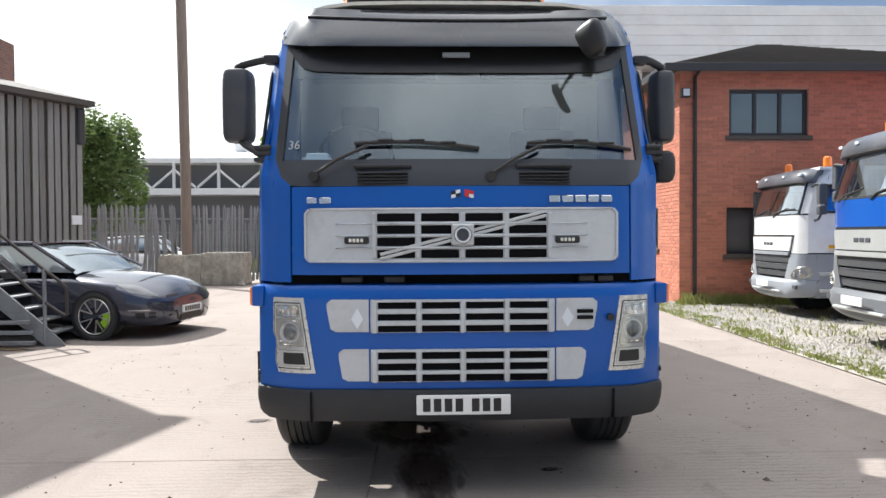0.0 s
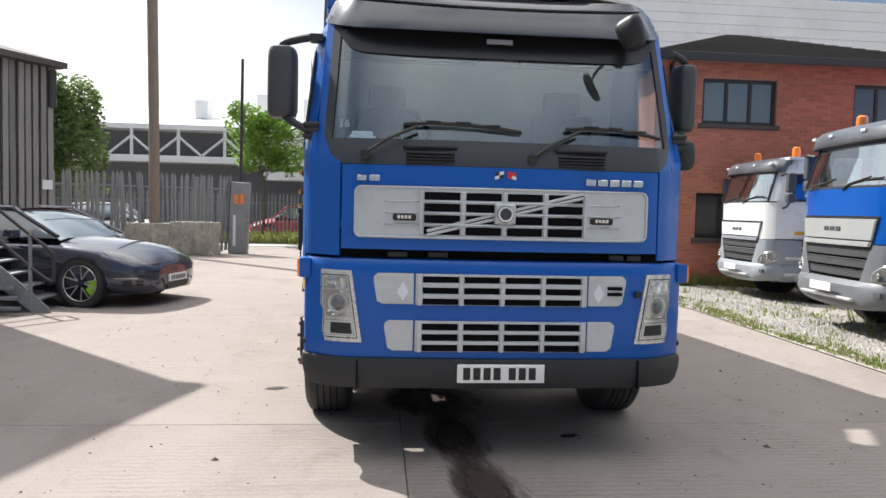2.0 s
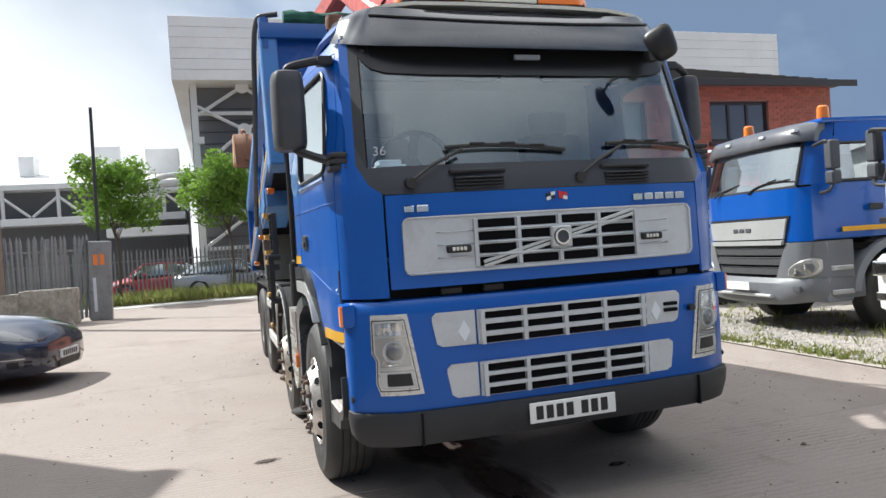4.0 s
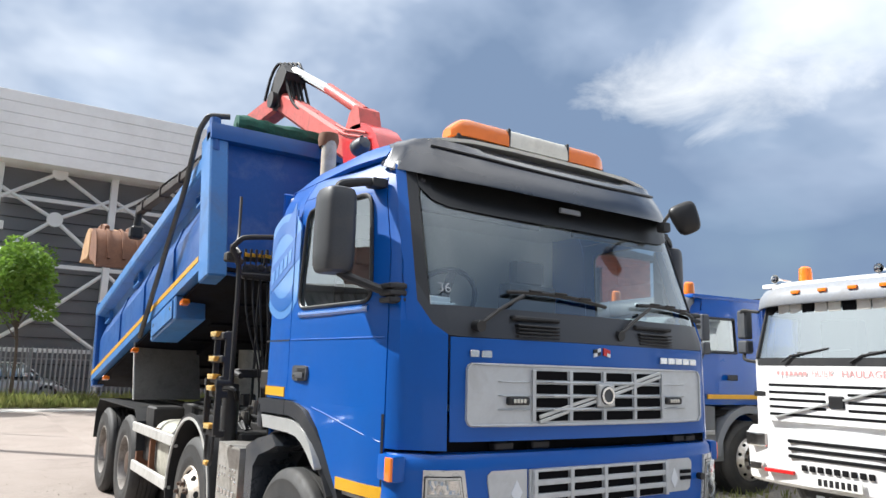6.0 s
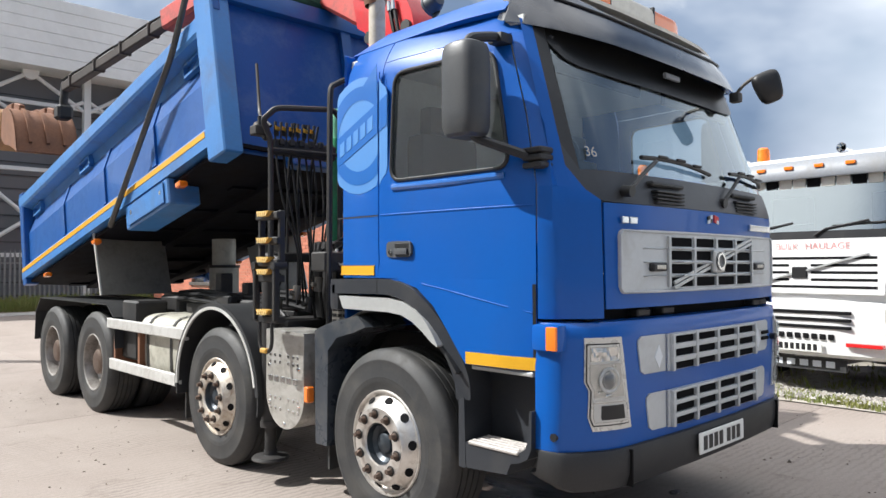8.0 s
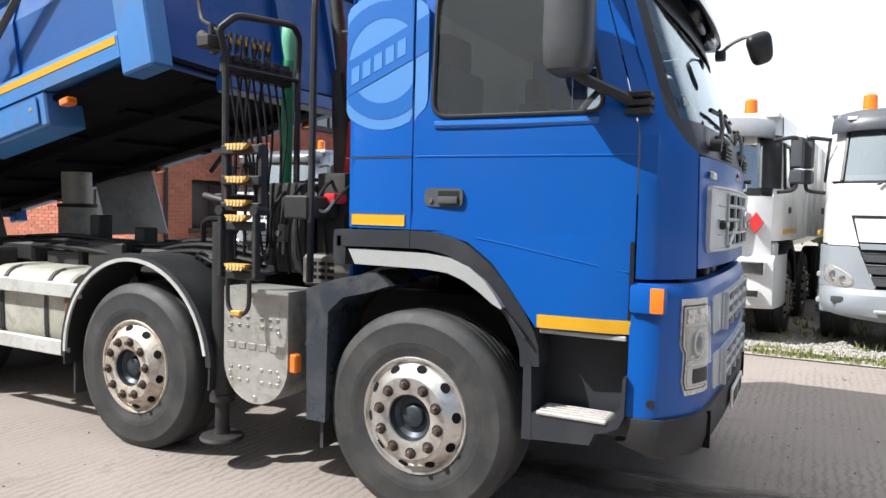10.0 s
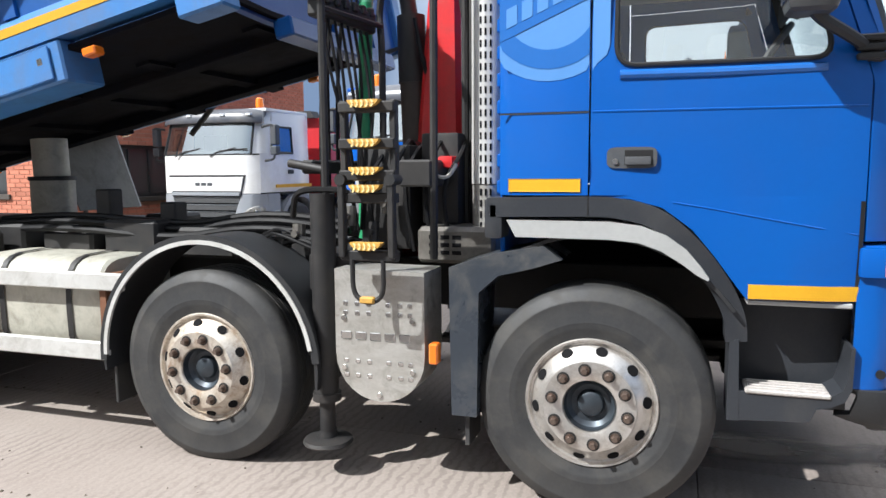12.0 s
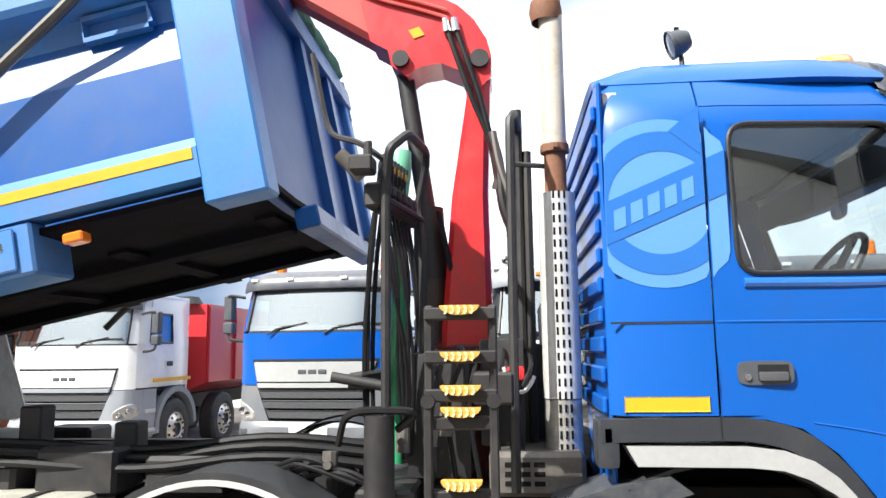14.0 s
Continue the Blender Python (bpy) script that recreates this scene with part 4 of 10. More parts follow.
for z0, z1, xo, tall in ((0.964, 1.148, 0.755, 0.037), (0.690, 0.872, 0.690, 0.040)):
    b = bmesh.new()
    box(b, -0.512, 0.512, 0.042, 0.06, z0, z1, 0.004)
    g = part("lower_grille", b, SILVER, bump, "silver slatted grille insert")
    pitch = (z1 - z0 - 0.018 - tall) / 2
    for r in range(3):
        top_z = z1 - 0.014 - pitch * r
        # uncut openings, their inner shade painted as black plates
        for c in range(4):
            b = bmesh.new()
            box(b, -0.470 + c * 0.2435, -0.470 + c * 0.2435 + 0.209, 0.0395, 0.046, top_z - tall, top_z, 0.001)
            part("slot", b, GRILLE_SHADE, g)
        b = bmesh.new()
        lower_z = z1 - 0.014 - pitch * (r - 1) - tall if r else z1
        box(b, -0.505, 0.505, 0.026, 0.045, top_z, lower_z, 0.005, 2)
        part("slat", b, SILVER, g)
    for c in range(5):
        b = bmesh.new()
        x = -0.488 + c * 0.2435
        box(b, x - 0.012, x + 0.012, 0.022, 0.045, z0, z1 - 0.002, 0.005, 2)
        part("upright", b, SILVER, g)
    for s in (-1, 1):
        b = bmesh.new()
        bot = xo - 0.05
        pts = [(0.522, z0 + 0.004), (bot, z0 + 0.004), (bot + 0.03, z0 + 0.02), (xo, z1 - 0.05), (xo, z1 - 0.02), (xo - 0.025, z1), (0.522, z1)]
        panel(b, [(s * x, z) for x, z in pts], 0.012)
        pad = part("grille_pad", b, SILVER, bump)
        if z0 > 0.9:
            b = bmesh.new()
            panel(b, [(s * 0.585, 0.985), (s * 0.62, 1.04), (s * 0.585, 1.10), (s * 0.552, 1.04)], 0.015, 0.004)
            part("diamond_sticker", b, DECAL_WHITE, pad)
    if z0 > 0.9:
        for r in range(2):
            b = bmesh.new()
            box(b, 0.64, 0.73, 0.048, 0.062, 1.03 + 0.035 * r, 1.05 + 0.035 * r, 0.003)
            part("slot", b, DARK, g)
# headlamps


def lamp_skin(s, z0, z1, inner, outer, out):
    """A skin over the headlamp's outline, drawn in from its edges and proud of the bumper."""
    levels = sorted({z0, z1, *(z for z in (0.80, 0.92, 0.96, 1.05) if z0 < z < z1)})
    rows = []
    for z in levels:
        xi = 0.820 + (z - 0.735) * 0.157 + inner
        xo = float(np.interp(z, [0.745, 0.80, 0.92, 0.96, 1.16], [1.035, 1.055, 1.050, 1.068, 1.065])) - outer
        rows.append([(s * (xi + (xo - xi) * k / 6), bump_y(xi + (xo - xi) * k / 6) - out, z) for k in range(7)][::s])
    b = bmesh.new()
    loft(b, rows)
    return b


for s in (-1, 1):
    lamp = thick(part("headlamp", lamp_skin(s, 0.738, 1.158, 0.0, 0.0, 0.014), HEAD_RIM, bump, "pale-rimmed clear headlamp cluster"), 0.02)
    thick(part("seal", lamp_skin(s, 0.760, 1.132, 0.020, 0.004, 0.0160), INK, lamp), 0.003)
    thick(part("inner_frame", lamp_skin(s, 0.766, 1.126, 0.025, 0.009, 0.0180), HEAD_RIM, lamp), 0.003)
    thick(part("reflector", lamp_skin(s, 0.776, 1.117, 0.034, 0.017, 0.0200), HEAD_IN, lamp), 0.003)
    cell = lamp_skin(s, 1.052, 1.114, 0.040, 0.022, 0.0225)
    bmesh.ops.subdivide_edges(cell, edges=cell.edges[:], cuts=2, use_grid_fill=True)
    rq = random.Random(5 + s)
    for v in cell.verts:
        v.co.y += rq.uniform(-0.006, 0.006)
    part("reflector_cell", cell, CHROME, lamp, "bright faceted chrome reflector", 4)
    thick(part("lamp_divider", lamp_skin(s, 0.868, 0.888, 0.030, 0.012, 0.0215), SILVER_LINE, lamp), 0.004)
    thick(part("lamp_divider", lamp_skin(s, 1.040, 1.052, 0.030, 0.012, 0.0215), SILVER_LINE, lamp), 0.004)
    thick(part("fog_lens_frame", lamp_skin(s, 0.778, 0.862, 0.036, 0.018, 0.0205), SILVER_LINE, lamp), 0.003)
    thick(part("fog_lens", lamp_skin(s, 0.788, 0.852, 0.048, 0.050, 0.0225), INK, lamp), 0.003)
    b = bmesh.new()
    at = Matrix.Translation((s * 0.962, bump_y(0.962) - 0.016, 0.965)) @ Euler((radians(90), 0, radians(14 * s))).to_matrix().to_4x4()
    lathe(b, [(0.060, 0.0), (0.060, 0.008), (0.052, 0.010), (0.044, 0.003), (0.040, 0.002)], at, 28)
    proj = part("projector", b, SILVER_LINE, lamp)
    b = bmesh.new()
    lathe(b, [(0.042, 0.002), (0.036, 0.010), (0.022, 0.016), (0.001, 0.018)], at, 28)
    part("projector_lens", b, SMOKED, proj)
    for dx, zc, w, tilt in ((-0.034, 1.030, 0.026, -15), (0.034, 0.918, 0.034, 20), (-0.010, 0.900, 0.070, 8)):
        b = bmesh.new()
        slanted(b, (s * (0.972 + dx) - w / 2, bump_y(0.972 + dx) - 0.022, zc - tilt * 0.0003), (s * (0.972 + dx) + w / 2, bump_y(0.972 + dx) - 0.020, zc + tilt * 0.0003), 0.010, 0.008, 0.003)
        part("reflector_facet", b, CHROME, lamp)
    thick(part("lens", lamp_skin(s, 0.866, 1.122, 0.027, 0.010, 0.034), LENS, lamp), 0.002).visible_shadow = False
    # side marker bulge
    b = bmesh.new()
    box(b, min(s * 1.13, s * 1.200), max(s * 1.13, s * 1.200), 0.20, 0.35, 1.10, 1.22, 0.02, 2)
    mk = part("indicator_housing", b, BLUE, bump)
    b = bmesh.new()
    box(b, min(s * 1.15, s * 1.211), max(s * 1.15, s * 1.211), 0.205, 0.262, 1.105, 1.212, 0.01, 2)
    part("indicator", b, ORANGE, mk, "amber side indicator")
    b = bmesh.new()
    cyl(b, (s * 1.14, 0.25, 0.715), (s * 1.174, 0.25, 0.715), 0.018)
    part("towing_hole", b, INK, bump)
b = bmesh.new()
cyl(b, (0.83, 0.045, 1.04), (0.83, 0.08, 1.04), 0.02)
part("towing_hole", b, INK, bump)
# registration plate with bars in place of its characters
b = bmesh.new()
box(b, -0.26, 0.26, 0.008, 0.02, 0.512, 0.622, 0.004)
plate = part("number_plate", b, PLATE, truck, "white number plate with dark bars")
for k in range(7):
    b = bmesh.new()
    x0 = -0.225 + k * 0.06 + (0.03 if k > 3 else 0)
    box(b, x0, x0 + 0.042, 0.006, 0.010, 0.531, 0.603)
    part("character_bar", b, INK, plate)
# number on the windscreen
cu = bpy.data.curves.new("screen_number", "FONT")
cu.body, cu.size, cu.extrude = "36", 0.074, 0.0005
tx = new("tmp_text", cu)
dg = bpy.context.evaluated_depsgraph_get()
me = bpy.data.meshes.new_from_object(tx.evaluated_get(dg))
bpy.data.objects.remove(tx)
me.materials.append(FADED_WHITE)
num = new("screen_number", me)
num.parent = truck
num.matrix_basis = pose(-0.985, front_y(0.97, 2.0) - 0.006, 1.995, 72, 0, -16)
tagged(num, "white painted number 36")

# mirrors
for s, mx, half, my in ((-1, 1.36, 0.095, 0.60), (1, 1.31, 0.072, 0.64)):
    b = bmesh.new()
    tube(b, bend([(s * 1.13, 0.57, 2.595), (s * 1.21, 0.57, 2.59), (s * mx, my - 0.02, 2.555), (s * mx, my, 2.49)], 4, 0.3), 0.025, 10)
    arm = part("mirror_arm", b, BLACK, truck, "black tubular mirror arm")
    b = bmesh.new()
    box(b, min(s * 1.10, s * 1.19), max(s * 1.10, s * 1.19), 0.53, 0.62, 2.565, 2.615, 0.015, 2)
    part("arm_root", b, BLACK, arm)
    b = bmesh.new()
    tube(b, bend([(s * 1.16, 0.36, 1.985), (s * 1.23, 0.43, 2.02), (s * (mx - 0.03), my - 0.04, 2.08), (s * mx, my, 2.14)], 4, 0.3), 0.024, 8)
    part("lower_arm", b, BLACK, arm)
    b = bmesh.new()
    for z in (1.935, 1.970, 2.005):
        box(b, min(s * 1.10, s * 1.20), max(s * 1.10, s * 1.20), 0.29, 0.40, z, z + 0.026, 0.006)
    box(b, min(s * 1.10, s * 1.17), max(s * 1.10, s * 1.17), 0.30, 0.39, 1.93, 2.035, 0.008)
    part("bracket", b, BLACK, arm)
    b = bmesh.new()
    rows = []
    for z, k in ((2.085, 0.70), (2.098, 0.88), (2.13, 0.98), (2.20, 1.0), (2.35, 1.0), (2.45, 0.99), (2.495, 0.95), (2.52, 0.86), (2.53, 0.70)):
        ring = []
        for q in range(20):
            a = q * math.tau / 20
            cx, cy = math.copysign(abs(math.cos(a)) ** 0.5, math.cos(a)), math.copysign(abs(math.sin(a)) ** 0.55, math.sin(a))
            cy = min(cy, 0.75)
            ring.append((s * (mx + half * k * cx * (1 - 0.12 * max(0, -cy))), my + 0.105 * k * cy, z))
        rows.append(ring)
    loft(b, rows, close=True, caps=True)
    part("mirror_housing", b, MIRROR_SHELL, arm, "grey plastic main mirror")
    b = bmesh.new()
    box(b, s * mx - half * 0.82, s * mx + half * 0.82, my + 0.072, my + 0.084, 2.13, 2.49, 0.005)
    part("mirror_glass", b, MIRROR, arm)
# kerb mirror on the far side
b = bmesh.new()
rows = []
for z, k in ((1.825, 0.6), (1.84, 0.85), (1.88, 1.0), (1.97, 1.0), (2.005, 0.85), (2.02, 0.6)):
    rows.append([(1.285 + 0.075 * k * math.copysign(abs(math.cos(q * math.tau / 16)) ** 0.6, math.cos(q * math.tau / 16)), 0.56 + 0.085 * k * math.copysign(abs(math.sin(q * math.tau / 16)) ** 0.6, math.sin(q * math.tau / 16)), z) for q in range(16)])
loft(b, rows, close=True, caps=True)
kerb = part("kerb_mirror", b, BLACK, truck, "black kerb mirror below the main mirror")
b = bmesh.new()
box(b, 1.235, 1.335, 0.63, 0.648, 1.86, 1.985, 0.006)
part("mirror_glass", b, MIRROR, kerb)
b = bmesh.new()
tube(b, [(1.19, 0.42, 1.97), (1.25, 0.50, 1.94)], 0.02, 8)
part("kerb_arm", b, BLACK, kerb)
# front mirror on its stalk
b = bmesh.new()
tube(b, bend([(0.80, 0.28, 2.57), (0.775, 0.20, 2.635), (0.745, 0.11, 2.665), (0.71, 0.03, 2.635)], 4, 0.35), 0.011, 8)
fm = part("front_mirror_arm", b, GRIMY_STEEL, truck)
b = bmesh.new()
box(b, 0.775, 0.845, 0.235, 0.30, 2.535, 2.60, 0.018, 2)
part("clamp", b, BLACK, fm)
f_up = Vector((-0.32, 0.20, 0.92)).normalized()
f_out = Vector((-0.66, -0.68, -0.30))
f_out = (f_out - f_up * f_out.dot(f_up)).normalized()
f_side = f_up.cross(f_out)
f_mid = Vector((0.705, 0.015, 2.575))
b = bmesh.new()
rows = []
for d, k in ((-0.030, 0.90), (-0.028, 0.97), (-0.018, 1.0), (0.0, 0.98), (0.014, 0.90), (0.024, 0.72), (0.030, 0.40), (0.031, 0.05)):
    ring = []
    for q in range(28):
        a = q * math.tau / 28
        cx, cy = math.copysign(abs(math.cos(a)) ** 0.55, math.cos(a)), math.copysign(abs(math.sin(a)) ** 0.55, math.sin(a))
        ring.append(f_mid + f_out * d + f_side * (0.080 * k * cx * (1 + 0.14 * cy)) + f_up * (0.100 * k * cy))
    rows.append(ring)
loft(b, rows, close=True, caps=True)
shell = part("front_mirror", b, INK, fm, "black rounded front mirror on a stalk")
b = bmesh.new()
ring = [f_mid - f_out * 0.0315 + f_side * (0.068 * math.copysign(abs(math.cos(q * math.tau / 28)) ** 0.55, math.cos(q * math.tau / 28))) + f_up * (0.086 * math.copysign(abs(math.sin(q * math.tau / 28)) ** 0.55, math.sin(q * math.tau / 28))) for q in range(28)]
loft(b, [ring, [p + f_out * 0.004 for p in ring]], close=True, caps=True)
part("mirror_glass", b, MIRROR, shell)

# wheel-arch cover and silver trim
for s in (-1, 1):
    outer = smooth([(0.742, 0.82), (0.752, 0.92), (0.80, 1.04), (0.885, 1.17), (0.985, 1.28), (1.10, 1.365), (1.24, 1.405), (1.40, 1.415), (1.83, 1.408)], 5)
    b = bmesh.new()
    band(b, outer, -0.085, "x", s * 1.10, s * 1.262)
    box(b, min(s * 1.10, s * 1.262), max(s * 1.10, s * 1.262), 1.76, 1.845, 1.225, 1.405, 0.03, 2)
    for v in b.verts:
        if v.co.y < 1.05:
            v.co.x -= s * 0.07 * min(1.0, (1.05 - v.co.y) / 0.3)
    archp = part("wheel_arch", b, ARCH, truck, "dark grey wheel arch moulding")
    b = bmesh.new()
    box(b, min(s * 1.255, s * 1.2635), max(s * 1.255, s * 1.2635), 1.388, 1.393, 1.325, 1.418)
    part("arch_seam", b, INK, archp)
    b = bmesh.new()
    prism(b, [(0.900, 1.085), (0.935, 1.135), (0.99, 1.20), (1.07, 1.258), (1.17, 1.295), (1.30, 1.31), (1.74, 1.312), (1.70, 1.238), (1.30, 1.235), (1.18, 1.224), (1.09, 1.192), (1.01, 1.143), (0.95, 1.098), (0.905, 1.075)], "x", s * 1.11, s * 1.268)
    part("silver_trim", b, SILVER_LINE, archp)
    b = bmesh.new()
    loft(b, [[(s * 1.24, y, z), (s * 0.80, y, z)] for y, z in arc(1.37, 0.55, 0.705, 145, 20, 14)])
    thick(part("inner_arch", b, BLACK, truck), 0.015)
    # step well
    b = bmesh.new()
    box(b, min(s * 0.86, s * 0.98), max(s * 0.86, s * 0.98), 0.32, 0.79, 0.66, 1.24, 0.01)
    well = part("step_well", b, BLACK, truck)
    b = bmesh.new()
    prism(b, [(0.81, 0.485), (0.50, 0.505), (0.475, 0.56), (0.42, 0.575), (0.375, 0.60), (0.352, 0.65), (0.348, 0.82), (0.362, 0.82), (0.368, 0.70), (0.385, 0.645), (0.43, 0.615), (0.81, 0.612)], "x", s * 1.0, s * 1.203)
    part("lower_step", b, ARCH, well, "grey plastic entry step")
    b = bmesh.new()
    box(b, min(s * 0.97, s * 1.005), max(s * 0.97, s * 1.005), 0.330, 0.80, 0.50, 0.97, 0.012, 2)
    part("step_back", b, ARCH, well)
    b = bmesh.new()
    box(b, min(s * 1.05, s * 1.212), max(s * 1.05, s * 1.212), 0.425, 0.745, 0.606, 0.626, 0.006)
    for k in range(4):
        x = s * (1.072 + 0.036 * k)
        box(b, x - 0.007, x + 0.007, 0.435, 0.735, 0.624, 0.631, 0.003)
    part("step_tread", b, WORN_TREAD, well, "worn aluminium step tread")
    b = bmesh.new()
    prism(b, [(0.765, 0.485), (0.812, 0.485), (0.812, 0.82), (0.775, 0.83)], "x", s * 1.0, s * 1.205)
    part("step_end", b, ARCH, well)
    b = bmesh.new()
    box(b, min(s * 1.05, s * 1.178), max(s * 1.05, s * 1.178), 0.36, 0.75, 0.972, 0.994, 0.005)
    part("sill_trim", b, SILVER_LINE, well)
    # splash guard behind the front wheel
    b = bmesh.new()
    prism(b, [(1.88, 0.40), (2.0, 0.40), (2.01, 1.09), (1.93, 1.12), (1.80, 1.16), (1.58, 1.20), (1.50, 1.14), (1.62, 1.10), (1.78, 1.06), (1.87, 0.98)], "x", s * 0.95, s * 1.255)
    part("splash_guard", b, SPLASH, truck, "dark grey splash guard")
    b = bmesh.new()
    box(b, min(s * 1.0, s * 1.2), max(s * 1.0, s * 1.2), 1.93, 1.95, 0.24, 0.41)
    part("rubber_flap", b, RUBBER, truck)

# disc and band emblem on the quarter panel, drawn as plain shapes
for s in (-1, 1):
    e = 1.2515
    yc, zc = 1.56, 2.235
    def inpanel(pts):
        return [(min(1.775, max(1.395, y)), z) for y, z in pts]

    def indoor(pts):
        return [(min(1.381, max(1.312, y)), z) for y, z in pts]
    b = bmesh.new()
    prism(b, indoor(arc(yc, zc, 0.335, 0, 360, 40)[:-1]), "x", s * (e - 0.006), s * (e - 0.0005))
    edge_disc = part("emblem_disc", b, DECAL_C, truck)
    b = bmesh.new()
    prism(b, [(1.381, 2.235), (1.312, 2.265), (1.312, 2.435), (1.381, 2.405)], "x", s * (e - 0.002), s * (e + 0.002))
    part("emblem_band", b, DECAL_B, edge_disc)
    b = bmesh.new()
    prism(b, inpanel(arc(yc, zc, 0.335, 0, 360, 40)[:-1]), "x", s * (e - 0.004), s * e)
    disc = part("emblem_disc", b, DECAL_C, truck, "pale blue ring emblem")
    rr = arc(yc, zc, 0.285, 0, 360, 40)
    ri = arc(yc, zc, 0.205, 0, 360, 40)
    for half in (range(20), range(20, 40)):
        b = bmesh.new()
        for i in half:
            q = inpanel([rr[i], rr[i + 1], ri[i + 1], ri[i]])
            if len({(round(y, 4), round(z, 4)) for y, z in q}) == 4:
                b.faces.new([b.verts.new((s * (e + 0.0015), y, z)) for y, z in q])
        bmesh.ops.remove_doubles(b, verts=b.verts[:], dist=0.0005)
        part("emblem_ring", b, DECAL_B, disc)
    b = bmesh.new()
    prism(b, [(1.775, 2.07), (1.395, 2.23), (1.395, 2.40), (1.775, 2.24)], "x", s * e, s * (e + 0.003))
    part("emblem_band", b, DECAL_B, disc)
    for k in range(5):
        y0 = 1.745 - k * 0.066
        b = bmesh.new()
        z0 = 2.125 + k * 0.028
        prism(b, [(y0, z0), (y0 - 0.046, z0 + 0.019), (y0 - 0.046, z0 + 0.099), (y0, z0 + 0.08)], "x", s * e, s * (e + 0.005))
        part("emblem_bar", b, DECAL_C, disc)
    b = bmesh.new()
    prism(b, [(1.40, 2.62), (1.52, 2.52), (1.40, 2.42)], "x", s * e, s * (e + 0.003))
    part("emblem_arrow", b, DECAL_B, disc)

# ---- the grab tipper: wheels and chassis ----
OUTWARD = Euler((0, radians(-90), 0)).to_matrix().to_4x4()


def tyre_mesh(bm, w=0.31, r=0.52):
    prof = [(0.285, -0.03), (0.292, -0.004), (0.33, 0.006), (0.345, 0.011), (0.357, 0.0095), (0.361, 0.0108), (0.366, 0.0108), (0.370, 0.0098), (0.418, 0.0120), (0.452, 0.0075), (0.456, 0.0085), (0.461, 0.0075), (0.466, 0.0045), (r - 0.022, -0.012), (r - 0.006, -0.028), (r, -0.045)]
    for g in (0.085, 0.13, 0.175, 0.22):
        prof += [(r, -g + 0.006), (r - 0.012, -g + 0.004), (r - 0.012, -g - 0.004), (r, -g - 0.006)]
    prof += [(r, -w + 0.045), (r - 0.006, -w + 0.028), (r - 0.03, -w + 0.006), (0.42, -w - 0.012), (0.33, -w), (0.285, -w + 0.03)]
    return lathe(bm, prof, OUTWARD, 64, True)


def make_wheel(steer, metal=ALLOY):
    b = bmesh.new()
    if steer:
        lathe(b, [(0.290, -0.03), (0.292, -0.004), (0.287, 0.004), (0.278, 0.002), (0.272, -0.012), (0.262, -0.016), (0.245, 0.004), (0.222, 0.030), (0.208, 0.040), (0.200, 0.052), (0.150, 0.054), (0.132, 0.050), (0.118, 0.046), (0.110, 0.030)], OUTWARD, 48)
    else:
        lathe(b, [(0.290, -0.03), (0.292, -0.004), (0.285, 0.0), (0.276, -0.006), (0.268, -0.05), (0.262, -0.12), (0.245, -0.145), (0.215, -0.150), (0.15, -0.150), (0.135, -0.148)], OUTWARD, 48)
    rim = part("wheel", b, metal, truck, "ten-stud alloy truck wheel" if steer else "recessed rear wheel rim", 28)
    part("tyre", tyre_mesh(bmesh.new()), RUBBER, rim, "worn black truck tyre")
    b = bmesh.new()
    if steer:
        lathe(b, [(0.111, 0.04), (0.104, 0.006), (0.085, -0.012), (0.062, -0.014), (0.054, 0.006), (0.045, 0.012), (0.001, 0.014)], OUTWARD, 32)
    else:
        lathe(b, [(0.137, -0.15), (0.132, -0.09), (0.125, -0.05), (0.10, -0.035), (0.06, -0.03), (0.001, -0.03)], OUTWARD, 32)
    part("hub", b, HUB if steer else NUT, rim)
    nb = hole = None
    for k in range(10):
        a = (k + 0.5) * math.tau / 10
        rn, hn = (0.166, 0.0545) if steer else (0.168, -0.148)
        m = Matrix.Rotation(a, 4, "X")
        if nb is None:
            b = bmesh.new()
            cyl(b, (-hn, 0, rn), (-hn - 0.004, 0, rn), 0.028, seg=16)
            nb = part("nut_seat", b, CHASSIS, rim)
            b = bmesh.new()
            cyl(b, (-hn - 0.003, 0, rn), (-hn - 0.010, 0, rn), 0.020, seg=12)
            cyl(b, (-hn - 0.010, 0, rn), (-hn - 0.034, 0, rn), 0.0165, 0.013, seg=6)
            part("wheel_nut", b, NUT, nb)
            nb.matrix_basis = m
        else:
            clone(nb, rim, m)
        ro, ho = (0.242, 0.010) if steer else (0.215, -0.147)
        m = Matrix.Rotation(a + math.tau / 20, 4, "X")
        # hand holes are dark discs on the rim, shade painted in
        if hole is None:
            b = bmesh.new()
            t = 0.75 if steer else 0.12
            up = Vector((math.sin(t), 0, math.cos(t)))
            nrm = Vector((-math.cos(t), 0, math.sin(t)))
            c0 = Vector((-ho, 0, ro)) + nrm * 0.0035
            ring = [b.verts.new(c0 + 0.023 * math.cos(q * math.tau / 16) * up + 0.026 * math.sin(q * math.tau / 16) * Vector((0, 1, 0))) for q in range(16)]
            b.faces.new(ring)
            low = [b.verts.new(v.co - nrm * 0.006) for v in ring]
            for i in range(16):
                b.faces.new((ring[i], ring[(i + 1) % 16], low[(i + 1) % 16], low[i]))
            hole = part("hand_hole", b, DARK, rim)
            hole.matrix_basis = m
        else:
            clone(hole, rim, m)
    return rim


